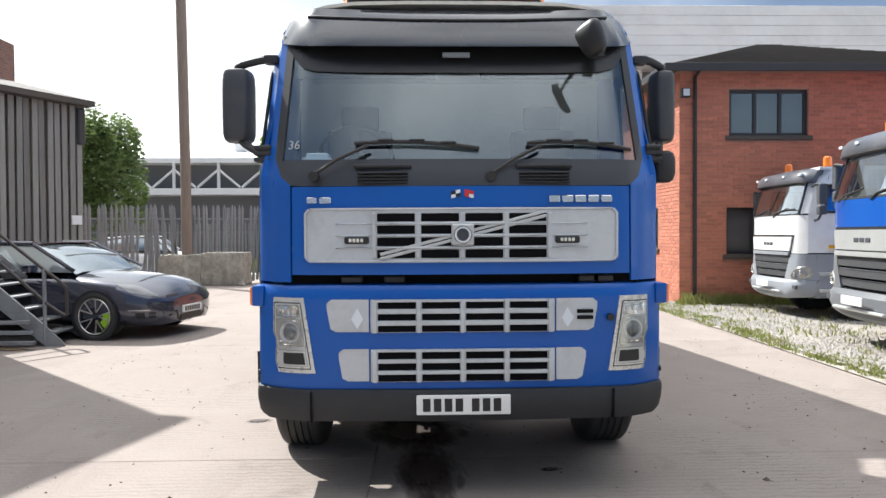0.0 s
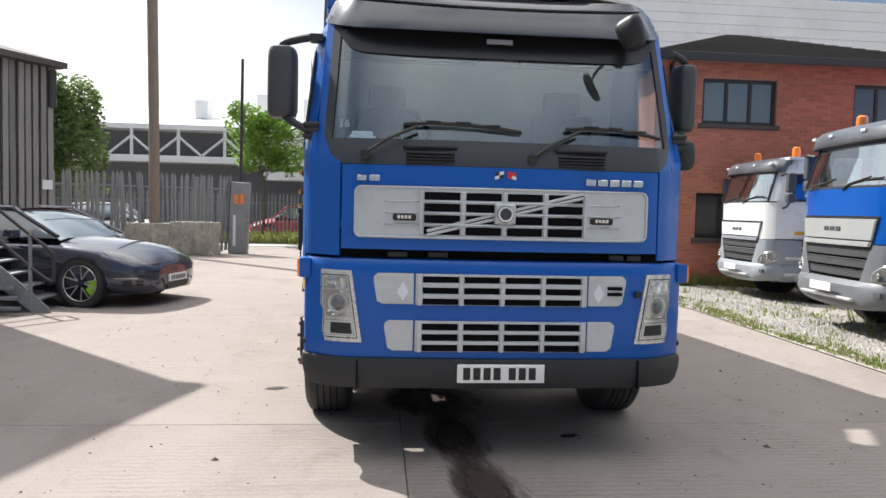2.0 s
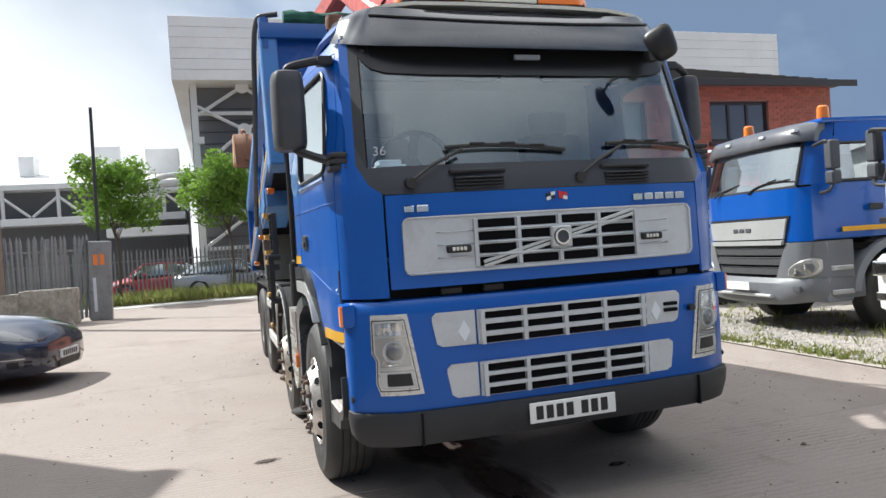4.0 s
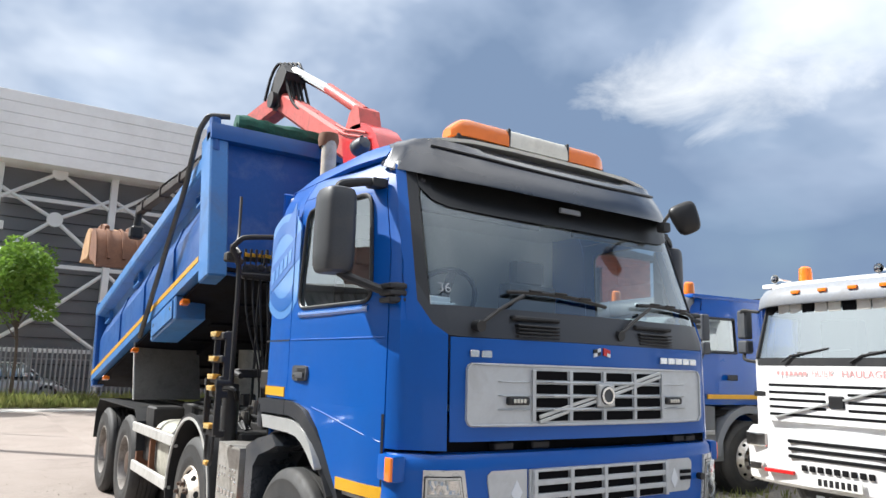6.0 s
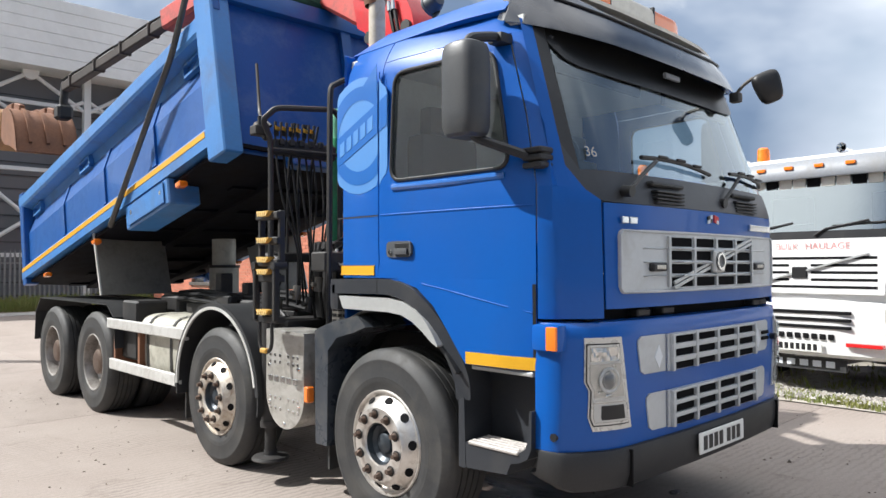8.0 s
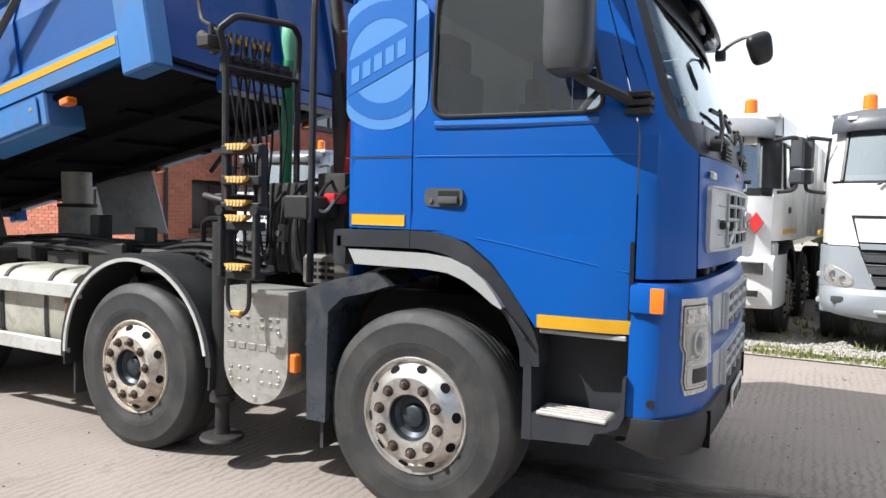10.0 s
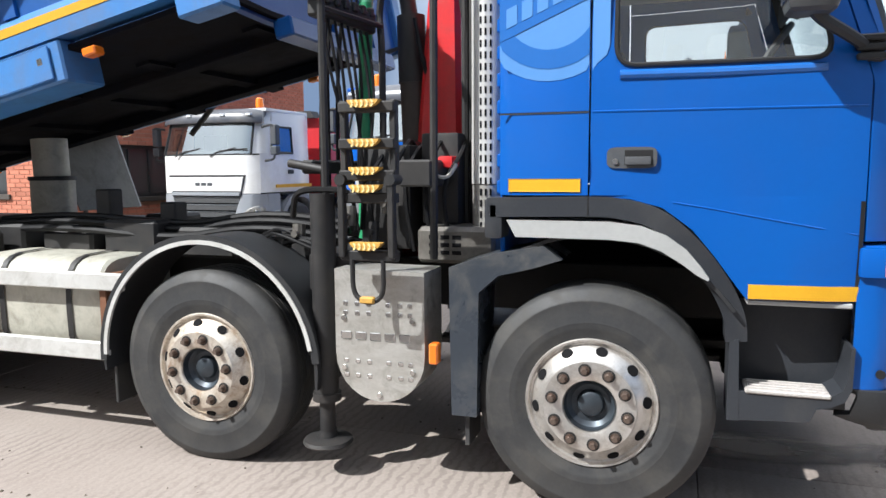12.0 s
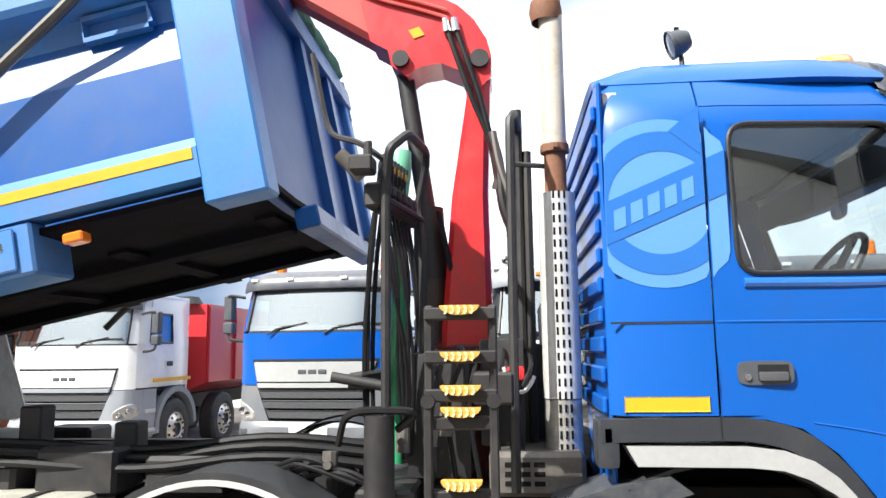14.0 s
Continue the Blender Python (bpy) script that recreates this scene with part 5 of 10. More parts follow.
WX = -1.222
front_wheel = make_wheel(True)
front_wheel.matrix_basis = pose(WX, 1.37, 0.505, 11, 0, 0)
make_wheel(True, RUSTY_ALLOY).matrix_basis = pose(WX, 3.365, 0.505, -7, 0, 0)
for y in (1.37, 3.365):
    clone(front_wheel, truck, pose(-WX, y, 0.505, 0, 0, 180))
rear_wheel = make_wheel(False, DULL_RIM)
rear_wheel.matrix_basis = pose(WX, 6.10, 0.505)
clone(rear_wheel, truck, pose(WX, 7.47, 0.505, 17, 0, 0))
for y in (6.10, 7.47):
    clone(rear_wheel, truck, pose(-WX, y, 0.505, 0, 0, 180))
    for s in (-1, 1):
        t = part("inner_tyre", tyre_mesh(bmesh.new()), RUBBER, truck)
        t.matrix_basis = pose(s * 0.87, y, 0.505, 0, 0, 0 if s < 0 else 180)
    b = bmesh.new()
    cyl(b, (-0.9, y, 0.505), (0.9, y, 0.505), 0.10)
    lathe(b, [(0.001, -0.2), (0.16, -0.16), (0.22, 0), (0.16, 0.16), (0.001, 0.2)], Matrix.Translation((0, y, 0.52)), 20)
    part("axle", b, CHASSIS, truck)
for y in (1.37, 3.365):
    b = bmesh.new()
    slanted(b, (-0.95, y, 0.46), (0.95, y, 0.46), 0.11, 0.12, 0.02)
    part("axle", b, CHASSIS, truck)
    for s in (-1, 1):
        b = bmesh.new()
        box(b, s * 0.44 - 0.04, s * 0.44 + 0.04, y - 0.75, y + 0.75, 0.60, 0.66, 0.01)
        part("leaf_spring", b, CHASSIS, truck)
for s in (-1, 1):
    b = bmesh.new()
    box(b, s * 0.43 - 0.045, s * 0.43 + 0.045, 0.4, 8.25, 0.76, 1.03, 0.01)
    part("chassis_rail", b, CHASSIS, truck)
    b = bmesh.new()
    box(b, s * 0.46 - 0.05, s * 0.46 + 0.05, 2.9, 8.25, 1.05, 1.13, 0.01)
    part("subframe", b, CHASSIS, truck)
for y in (0.6, 2.2, 4.3, 5.4, 6.8, 8.1):
    b = bmesh.new()
    box(b, -0.40, 0.40, y - 0.06, y + 0.06, 0.80, 1.0, 0.01)
    part("cross_member", b, CHASSIS, truck)
b = bmesh.new()
box(b, -0.38, 0.38, 0.5, 1.7, 0.62, 1.22, 0.05, 2)
part("engine", b, DARK, truck)
b = bmesh.new()
box(b, -0.62, 0.62, 0.30, 0.80, 0.52, 0.56, 0.01)
part("undershield", b, CHASSIS, truck)
b = bmesh.new()
box(b, -0.56, 0.56, 0.80, 2.3, 0.56, 0.60, 0.01)
part("engine_tray", b, CHASSIS, truck)
for k in range(5):
    y0 = 2.95 + 0.52 * k
    b = bmesh.new()
    box(b, -0.80 + 0.03 * (k % 2), -0.52, y0, y0 + 0.40, 1.02, 1.16 + 0.04 * (k % 3), 0.02)
    part("valve_block", b, CHASSIS, truck)
for k, (x, z) in enumerate(((-0.72, 1.22), (-0.78, 1.18), (-0.66, 1.25))):
    b = bmesh.new()
    tube(b, bend([(x, 2.75, z - 0.02), (x - 0.05, 3.3, z + 0.05), (x + 0.04, 3.9, z - 0.06), (x - 0.06, 4.6, z + 0.02), (x + 0.05, 5.4, z - 0.03)], 4, 0.5), 0.022, 8)
    part("hose", b, HOSE, truck)
for y, z1 in ((4.05, 1.34), (4.55, 1.42)):
    b = bmesh.new()
    box(b, -0.62, -0.50, y - 0.06, y + 0.06, 1.10, z1, 0.01)
    part("body_stop", b, CHASSIS, truck)

# second-axle mudguards with pale edging, side guards and tanks
for s in (-1, 1):
    pts = arc(3.34, 0.545, 0.655, -8, 188, 26)
    b = bmesh.new()
    loft(b, [[(s * 1.262, y, z), (s * 0.90, y, z)] for y, z in pts])
    mg = thick(part("mudguard", b, BLACK, truck, "black mudguard with pale edge strip"), 0.014)
    b = bmesh.new()
    band(b, arc(3.34, 0.545, 0.668, -3, 176, 30), 0.04, "x", s * 1.252, s * 1.268)
    part("edge_lip", b, BLACK, mg)
    b = bmesh.new()
    band(b, arc(3.34, 0.545, 0.640, 0, 170, 30), 0.022, "x", s * 1.258, s * 1.274)
    part("edge_strip", b, RAIL_WHITE, mg)
    b = bmesh.new()
    box(b, s * 1.0 - 0.18, s * 1.0 + 0.18, 3.985, 4.005, 0.24, 0.62, 0.004)
    part("mud_flap", b, RUBBER, mg)
    for z0, z1, y0, y1 in ((0.89, 0.985, 3.86, 5.62), (0.50, 0.60, 3.98, 5.55)):
        b = bmesh.new()
        box(b, min(s * 1.215, s * 1.25), max(s * 1.215, s * 1.25), y0, y1, z0, z1, 0.006)
        part("side_guard_rail", b, RAIL_WHITE, truck, "pale aluminium side guard rail")
    for y in (4.02, 4.9, 5.5):
        b = bmesh.new()
        box(b, min(s * 0.9, s * 1.216), max(s * 0.9, s * 1.216), y - 0.025, y + 0.025, 0.52, 0.97, 0.004)
        part("side_guard_post", b, RUST, truck)
    b = bmesh.new()
    rows = []
    for y in (4.08, 4.10, 5.0, 5.02):
        k = 0.96 if y in (4.08, 5.02) else 1.0
        rows.append([(s * (0.87 + k * 0.30 * math.copysign(abs(math.cos(a)) ** 0.5, math.cos(a))), y, 0.76 + k * 0.29 * math.copysign(abs(math.sin(a)) ** 0.5, math.sin(a))) for a in [i * math.tau / 24 for i in range(24)]])
    loft(b, rows, close=True, caps=True)
    tank = part("fuel_tank", b, TANK, truck, "dusty pale aluminium tank")
    for y in (4.3, 4.8):
        b = bmesh.new()
        loft(b, [[(s * (0.87 + 0.308 * math.copysign(abs(math.cos(a)) ** 0.5, math.cos(a))), yy, 0.76 + 0.298 * math.copysign(abs(math.sin(a)) ** 0.5, math.sin(a))) for a in [i * math.tau / 24 for i in range(25)]] for yy in (y - 0.02, y + 0.02)])
        part("tank_strap", b, CHASSIS, tank)
    b = bmesh.new()
    box(b, min(s * 0.85, s * 1.15), max(s * 0.85, s * 1.15), 5.12, 5.50, 0.60, 1.16, 0.02)
    part("battery_box", b, CHASSIS, truck)
    b = bmesh.new()
    loft(b, [[(s * 1.24, y, z), (s * 0.62, y, z)] for y, z in [(5.42, 0.7), (5.47, 1.0), (5.65, 1.12), (7.9, 1.12), (8.10, 0.95), (8.14, 0.6)]])
    thick(part("rear_mudguard", b, BLACK, truck), 0.012)
b = bmesh.new()
box(b, -1.18, 1.18, 8.1, 8.25, 0.60, 0.78, 0.01)
part("rear_bumper", b, CHASSIS, truck)

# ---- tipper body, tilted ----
# near-black base puts the shade beneath the body into the colour; brown grime on top
UNDERSIDE = surface("grimy_shaded_underside", (0.005, 0.006, 0.011), 0.85, second=(0.009, 0.008, 0.008), amount=0.9, grain=0.3, bump=0.2, dirt=(0.020, 0.015, 0.012), dirt_amount=0.6, big=2, spec=0.12)
TIP = Matrix.Translation((0, 3.13, 2.37)) @ Matrix.Rotation(radians(-11.8), 4, "X")
LEN = 5.5


def on_body(name, bm, material, parent, label="", angle=32):
    bmesh.ops.transform(bm, matrix=TIP, verts=bm.verts[:])
    return part(name, bm, material, parent, label, angle)


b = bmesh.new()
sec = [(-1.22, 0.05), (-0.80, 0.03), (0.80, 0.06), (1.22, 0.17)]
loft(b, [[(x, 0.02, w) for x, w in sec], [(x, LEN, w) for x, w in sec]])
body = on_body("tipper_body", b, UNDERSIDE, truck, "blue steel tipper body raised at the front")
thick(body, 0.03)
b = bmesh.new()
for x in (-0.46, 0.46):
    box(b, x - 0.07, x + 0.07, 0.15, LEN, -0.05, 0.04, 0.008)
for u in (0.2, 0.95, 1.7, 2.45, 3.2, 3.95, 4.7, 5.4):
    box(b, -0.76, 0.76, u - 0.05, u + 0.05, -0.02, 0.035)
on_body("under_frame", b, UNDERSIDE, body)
for s in (-1, 1):
    def sp(pts):
        return [(s * x, w) for x, w in pts]
    b = bmesh.new()
    low = 0.08 if s < 0 else 0.13
    prism(b, sp([(1.15, low), (1.285, low), (1.285, 0.215), (1.225, 0.275), (1.15, 0.275)]), "y", 0.27, LEN)
    on_body("bottom_rail", b, BODY_LIGHT, body, "pale blue lower side rail", 8)
    b = bmesh.new()
    box(b, min(s * 1.283, s * 1.2885), max(s * 1.283, s * 1.2885), 0.29, LEN - 0.02, 0.165, 0.213)
    on_body("reflective_strip", b, YELLOW, body, "yellow reflective tape")
    b = bmesh.new()
    prism(b, sp([(1.15, 0.275), (1.225, 0.275), (1.225, 0.64), (1.14, 0.87), (1.10, 0.87), (1.12, 0.60)]), "y", 0.26, LEN)
    on_body("side_panel", b, BODY_BLUE, body, "", 8)
    b = bmesh.new()
    prism(b, sp([(1.10, 0.86), (1.14, 0.87), (1.16, 0.97), (1.27, 1.0), (1.285, 1.03), (1.285, 1.14), (1.27, 1.16), (1.12, 1.16), (1.10, 1.14)]), "y", 0.2, LEN)
    on_body("top_rail", b, BODY_LIGHT, body, "", 8)
    b = bmesh.new()
    box(b, min(s * 1.13, s * 1.29), max(s * 1.13, s * 1.29), 0.0, 0.272, -0.04 if s < 0 else 0.09, 1.30, 0.012)
    on_body("front_pillar", b, BODY_LIGHT, body, "pale blue front corner pillar")
    b = bmesh.new()
    box(b, min(s * 1.13, s * 1.28), max(s * 1.13, s * 1.28), LEN - 0.14, LEN, 0.0, 1.20, 0.01)
    on_body("rear_pillar", b, BODY_BLUE, body)
    for u in (1.35, 2.6, 3.9):
        b = bmesh.new()
        prism(b, sp([(1.22, 0.275), (1.245, 0.275), (1.245, 0.62), (1.16, 0.86), (1.14, 0.86)]), "y", u - 0.045, u + 0.045)
        on_body("side_post", b, BODY_BLUE, body, "", 8)
    for u in (0.42, 3.1, 4.9):
        b = bmesh.new()
        band(b, [(u, 0.86), (u, 0.94), (u + 0.30, 0.94), (u + 0.30, 0.86), (u, 0.86)], 0.022, "x", s * 1.15, s * 1.20)
        on_body("rope_slot", b, BODY_LIGHT, body)
    if s < 0:
        b = bmesh.new()
        box(b, min(s * 1.0, s * 1.278), max(s * 1.0, s * 1.278), 1.03, 1.98, -0.150, 0.077, 0.012)
        locker = on_body("side_locker", b, BODY_LIGHT, body, "pale blue side locker with latches")
        b = bmesh.new()
        box(b, s * 1.2845 - 0.007, s * 1.2845, 1.10, 1.90, -0.125, 0.055, 0.006)
        on_body("locker_door", b, BODY_LIGHT, locker)
        for u in (1.17, 1.82):
            b = bmesh.new()
            prism(b, [(u + 0.040 * math.copysign(abs(math.cos(a)) ** 0.5, math.cos(a)), -0.02 + 0.034 * math.copysign(abs(math.sin(a)) ** 0.5, math.sin(a))) for a in [q * math.tau / 20 for q in range(20)]], "x", s * 1.2835, s * 1.2865)
            on_body("latch", b, CHASSIS, locker, "black recessed latch")
            b = bmesh.new()
            box(b, s * 1.290 - 0.004, s * 1.290, u - 0.018, u + 0.018, -0.036, 0.0, 0.003)
            on_body("latch_lever", b, CHROME, locker)
    for u in (0.86, 2.9, 4.6):
        b = bmesh.new()
        low = -0.06 if s < 0 else 0.088
        box(b, min(s * 1.20, s * 1.275), max(s * 1.20, s * 1.275), u - 0.045, u + 0.045, low, low + 0.045, 0.008)
        on_body("side_lamp", b, ORANGE, body, "amber side marker lamp")
b = bmesh.new()
prism(b, [(-0.78, -0.02), (-1.2, 0.0), (-1.2, 1.24), (1.2, 1.24), (1.2, 0.13), (0.78, 0.0)], "y", 0.05, 0.09)
on_body("headboard", b, SCUFFED_BLUE, body, "scuffed flat blue headboard")
for x in (-0.02, 0.62):
    b = bmesh.new()
    prism(b, [(x - 0.05, -0.05), (x + 0.05, -0.05), (x + 0.05, 1.2), (x - 0.05, 1.2)], "y", 0.0, 0.055)
    on_body("headboard_rib", b, BODY_BLUE, body)
b = bmesh.new()
box(b, -1.29, 1.29, -0.02, 0.13, 1.20, 1.36, 0.02, 2)
on_body("front_top_rail", b, BODY_BLUE, body)
b = bmesh.new()
box(b, -0.75, 0.75, -0.06, 0.06, -0.11, 0.0, 0.01)
on_body("front_lip", b, BODY_BLUE, body)
b = bmesh.new()
box(b, -1.13, 1.13, LEN - 0.07, LEN - 0.01, 0.06, 1.05, 0.01)
on_body("tailgate", b, BODY_BLUE, body)
b = bmesh.new()
rows = []
rg = random.Random(4)
for k in range(25):
    x = -1.05 + 2.1 * k / 24
    rows.append([(x, 0.05 + (0.09 + rg.uniform(-0.015, 0.02)) * math.cos(a), 1.43 + (0.075 + rg.uniform(-0.012, 0.018)) * math.sin(a)) for a in [i * math.tau / 12 for i in range(12)]])
loft(b, rows, close=True, caps=True)
on_body("rolled_net", b, NET, body, "green load net rolled on the headboard")
for s in (-1, 1):
    b = bmesh.new()
    tube(b, bend([(s * 1.325, 2.25, -0.04), (s * 1.325, 1.10, 0.705), (s * 1.325, 0.66, 0.98), (s * 1.325, 0.42, 1.22), (s * 1.31, 0.28, 1.42), (s * 1.28, 0.12, 1.49), (s * 1.10, 0.06, 1.49)], 5, 0.25), 0.026, 8)
    on_body("sheet_arm", b, ARM, body, "worn dark sheeting arm")
    b = bmesh.new()
    cyl(b, (s * 1.24, 0.04, 1.10), (s * 1.24, 0.04, 1.42), 0.05)
    on_body("sheet_motor", b, BODY_BLUE, body)
# splash plates and tipping ram under the body
for s in (-1, 1):
    b = bmesh.new()
    loft(b, [[(s * 0.50, 5.86, 1.20), (s * 1.22, 5.86, 1.20)], [(s * 0.50, 5.90, 1.30), (s * 1.22, 5.90, 1.30)], [(s * 0.50, 6.11, 1.88), (s * 1.22, 6.11, 1.88)]])
    sp_ = thick(part("splash_plate", b, PLATE_GREY, truck, "grey splash plate under the body"), 0.012)
    b = bmesh.new()
    slanted(b, (s * 1.222, 5.865, 1.20), (s * 1.222, 6.115, 1.88), 0.014, 0.035)
    part("plate_edge", b, RAIL_WHITE, sp_)
b = bmesh.new()
cyl(b, (-0.05, 5.55, 1.00), (-0.05, 5.55, 1.48), 0.155, seg=24)
ram = part("tipping_ram", b, TANK, truck, "grey hydraulic tipping ram")
b = bmesh.new()
cyl(b, (-0.05, 5.55, 1.47), (-0.05, 5.55, 1.50), 0.165, seg=24)
part("ram_collar", b, CHASSIS, ram)
b = bmesh.new()
cyl(b, (-0.05, 5.55, 1.50), (-0.05, 5.56, 1.78), 0.125, seg=24)
part("ram_stage", b, TANK, ram)

# ---- behind the cab: exhaust, crane, controls, ladder ----
EX = (-0.82, 1.935)
b = bmesh.new()
cyl(b, (*EX, 1.46), (*EX, 2.37), 0.084, seg=24)
stack = part("exhaust_guard", b, RAIL_WHITE, truck, "perforated pale exhaust guard")
b = bmesh.new()
cyl(b, (*EX, 1.10), (*EX, 1.455), 0.081, seg=24)
part("lower_guard", b, STEEL, stack, "duller steel lower guard")
# perforations as dark strips on the solid guard, painted shade
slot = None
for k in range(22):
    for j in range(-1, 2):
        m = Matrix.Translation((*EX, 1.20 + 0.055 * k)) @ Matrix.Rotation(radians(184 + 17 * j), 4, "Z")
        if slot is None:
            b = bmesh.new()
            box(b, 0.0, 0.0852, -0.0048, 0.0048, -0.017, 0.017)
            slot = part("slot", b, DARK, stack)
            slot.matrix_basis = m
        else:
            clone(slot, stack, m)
b = bmesh.new()
cyl(b, (*EX, 2.565), (*EX, 2.60), 0.066, seg=24)
box(b, EX[0] - 0.085, EX[0] - 0.055, EX[1] - 0.012, EX[1] + 0.012, 2.57, 2.595, 0.003)
part("pipe_clamp", b, RUST, stack, "rusty pipe clamp")
b = bmesh.new()
cyl(b, (*EX, 2.34), (*EX, 2.60), 0.050, seg=20)
part("rusty_pipe", b, RUST, stack)
b = bmesh.new()
lathe(b, [(0.058, 2.57), (0.058, 2.62), (0.055, 2.62), (0.055, 3.24), (0.045, 3.24), (0.045, 3.0)], Matrix.Translation((*EX, 0)), 24)
part("stack_pipe", b, surface("stack_cream", (0.50, 0.455, 0.38), 0.55, second=(0.42, 0.36, 0.28), amount=0.8, grain=0.12, bump=0.05, dirt=(0.22, 0.15, 0.10), dirt_amount=0.5, big=6, stretch=(1, 1, 0.4)), stack, "cream exhaust stack")
b = bmesh.new()
lathe(b, [(0.068, 3.20), (0.078, 3.25), (0.07, 3.30), (0.02, 3.32), (0.001, 3.32)], Matrix.Translation((EX[0], EX[1] + 0.02, 0)), 20)
part("rain_cap", b, RUST, stack)
b = bmesh.new()
box(b, -0.99, -0.62, 1.86, 2.26, 1.07, 1.25, 0.02)
ebox = part("exhaust_box", b, GRIMY_STEEL, truck, "slotted steel exhaust box")
# dark plates paint the shade of slots in the solid box
for k in range(3):
    for r in range(3):
        b = bmesh.new()
        box(b, -0.993, -0.985, 2.03 + 0.06 * k, 2.075 + 0.06 * k, 1.115 + 0.038 * r, 1.135 + 0.038 * r)
        part("slot", b, DARK, ebox)
b = bmesh.new()
tube(b, [(EX[0], EX[1], 2.50), (EX[0] + 0.0, 2.12, 2.52)], 0.012, 6)
part("exhaust_stay", b, CHASSIS, stack)
for y, zt in ((2.10, 2.83), (2.06, 2.62)):
    b = bmesh.new()
    tube(b, [(-0.66, y, 1.1), (-0.66, y, zt)], 0.022, 8)
    part("stay_pipe", b, CHASSIS, truck)
b = bmesh.new()
prism(b, [(1.85, 1.35), (1.97, 1.35), (1.99, 1.90), (1.95, 2.0), (1.85, 2.0)], "x", -0.45, 0.35)
part("air_intake", b, CHASSIS, truck)

b = bmesh.new()
box(b, -1.12, 1.12, 2.56, 2.80, 0.92, 1.12, 0.015)
part("stabiliser_beam", b, CHASSIS, truck)
for s in (-1, 1):
    b = bmesh.new()
    cyl(b, (s * 1.16, 2.69, 0.42), (s * 1.16, 2.69, 1.42), 0.062, seg=20)
    cyl(b, (s * 1.16, 2.69, 0.42), (s * 1.16, 2.69, 0.38), 0.072, seg=20)
    leg = part("stabiliser_leg", b, CHASSIS, truck, "black hydraulic stabiliser leg")
    b = bmesh.new()
    cyl(b, (s * 1.16, 2.69, 0.16), (s * 1.16, 2.69, 0.40), 0.040, seg=16)
    lathe(b, [(0.001, 0.15), (0.12, 0.152), (0.128, 0.162), (0.12, 0.178), (0.05, 0.19), (0.045, 0.22)], Matrix.Translation((s * 1.16, 2.69, 0)), 28)
    part("foot", b, CHASSIS, leg, "round steel stabiliser foot")
    b = bmesh.new()
    tube(b, bend([(s * 1.14, 2.62, 1.36), (s * 1.19, 2.52, 1.44), (s * 1.19, 2.82, 1.44), (s * 1.15, 2.86, 1.30)]), 0.016, 6)
    part("hose_loop", b, HOSE, leg)
b = bmesh.new()
box(b, -0.42, 0.40, 2.08, 2.72, 0.80, 1.62, 0.05, 2)
lathe(b, [(0.20, 1.60), (0.235, 1.62), (0.235, 1.69), (0.20, 1.71)], Matrix.Translation((-0.05, 2.40, 0)), 24)
part("crane_base", b, OILY_RED, truck, "oily dark red crane base")
b = bmesh.new()
rows = []
for z, y0, y1, hw in ((1.28, 2.24, 2.54, 0.17), (1.80, 2.25, 2.52, 0.155), (2.5, 2.26, 2.46, 0.14), (3.08, 2.24, 2.37, 0.13), (3.24, 2.23, 2.38, 0.13)):
    rows.append([(-0.1 - hw, y0 + 0.03, z), (-0.1 - hw, y1 - 0.03, z), (-0.1 - hw + 0.03, y1, z), (-0.1 + hw - 0.03, y1, z), (-0.1 + hw, y1 - 0.03, z), (-0.1 + hw, y0 + 0.03, z), (-0.1 + hw - 0.03, y0, z), (-0.1 - hw + 0.03, y0, z)])
loft(b, rows, close=True, caps=True)
crane = part("crane_column", b, RED, truck, "red crane column")
b = bmesh.new()
cyl(b, (-0.12, 2.56, 1.25), (-0.12, 2.60, 2.42), 0.085, seg=20)
luff = part("luffing_ram", b, BROWN_STEEL, crane, "oily brown luffing ram")
b = bmesh.new()
cyl(b, (-0.12, 2.60, 2.40), (-0.12, 2.735, 3.30), 0.050, seg=16)
part("ram_rod", b, CHASSIS, luff)
b = bmesh.new()
cyl(b, (-0.12, 2.588, 2.06), (-0.12, 2.602, 2.46), 0.092, 0.086, seg=20)
part("ram_collar", b, CHASSIS, luff)
b = bmesh.new()
tube(b, bend([(-0.24, 2.53, 2.42), (-0.25, 2.49, 2.2), (-0.22, 2.44, 2.02), (-0.14, 2.46, 1.86)], 4, 0.4), 0.016, 8)
part("ram_hose", b, HOSE, luff)
b = bmesh.new()
prism(b, [(2.23, 3.18), (2.225, 3.30), (2.25, 3.40), (2.32, 3.52), (2.41, 3.61), (2.58, 3.70), (2.78, 3.72), (2.97, 3.66), (2.91, 3.42), (2.81, 3.36), (2.79, 3.27), (2.70, 3.20), (2.66, 3.235), (2.62, 3.255), (2.51, 3.27), (2.40, 3.22), (2.36, 3.14), (2.30, 3.10)], "x", -0.24, 0.02)
part("boom_root", b, RED, crane, "red boom root bracket")
for y, z, r in ((2.29, 3.28, 0.052), (2.735, 3.30, 0.048)):
    b = bmesh.new()
    cyl(b, (-0.27, y, z), (0.05, y, z), r)
    part("pin", b, CHASSIS, crane)
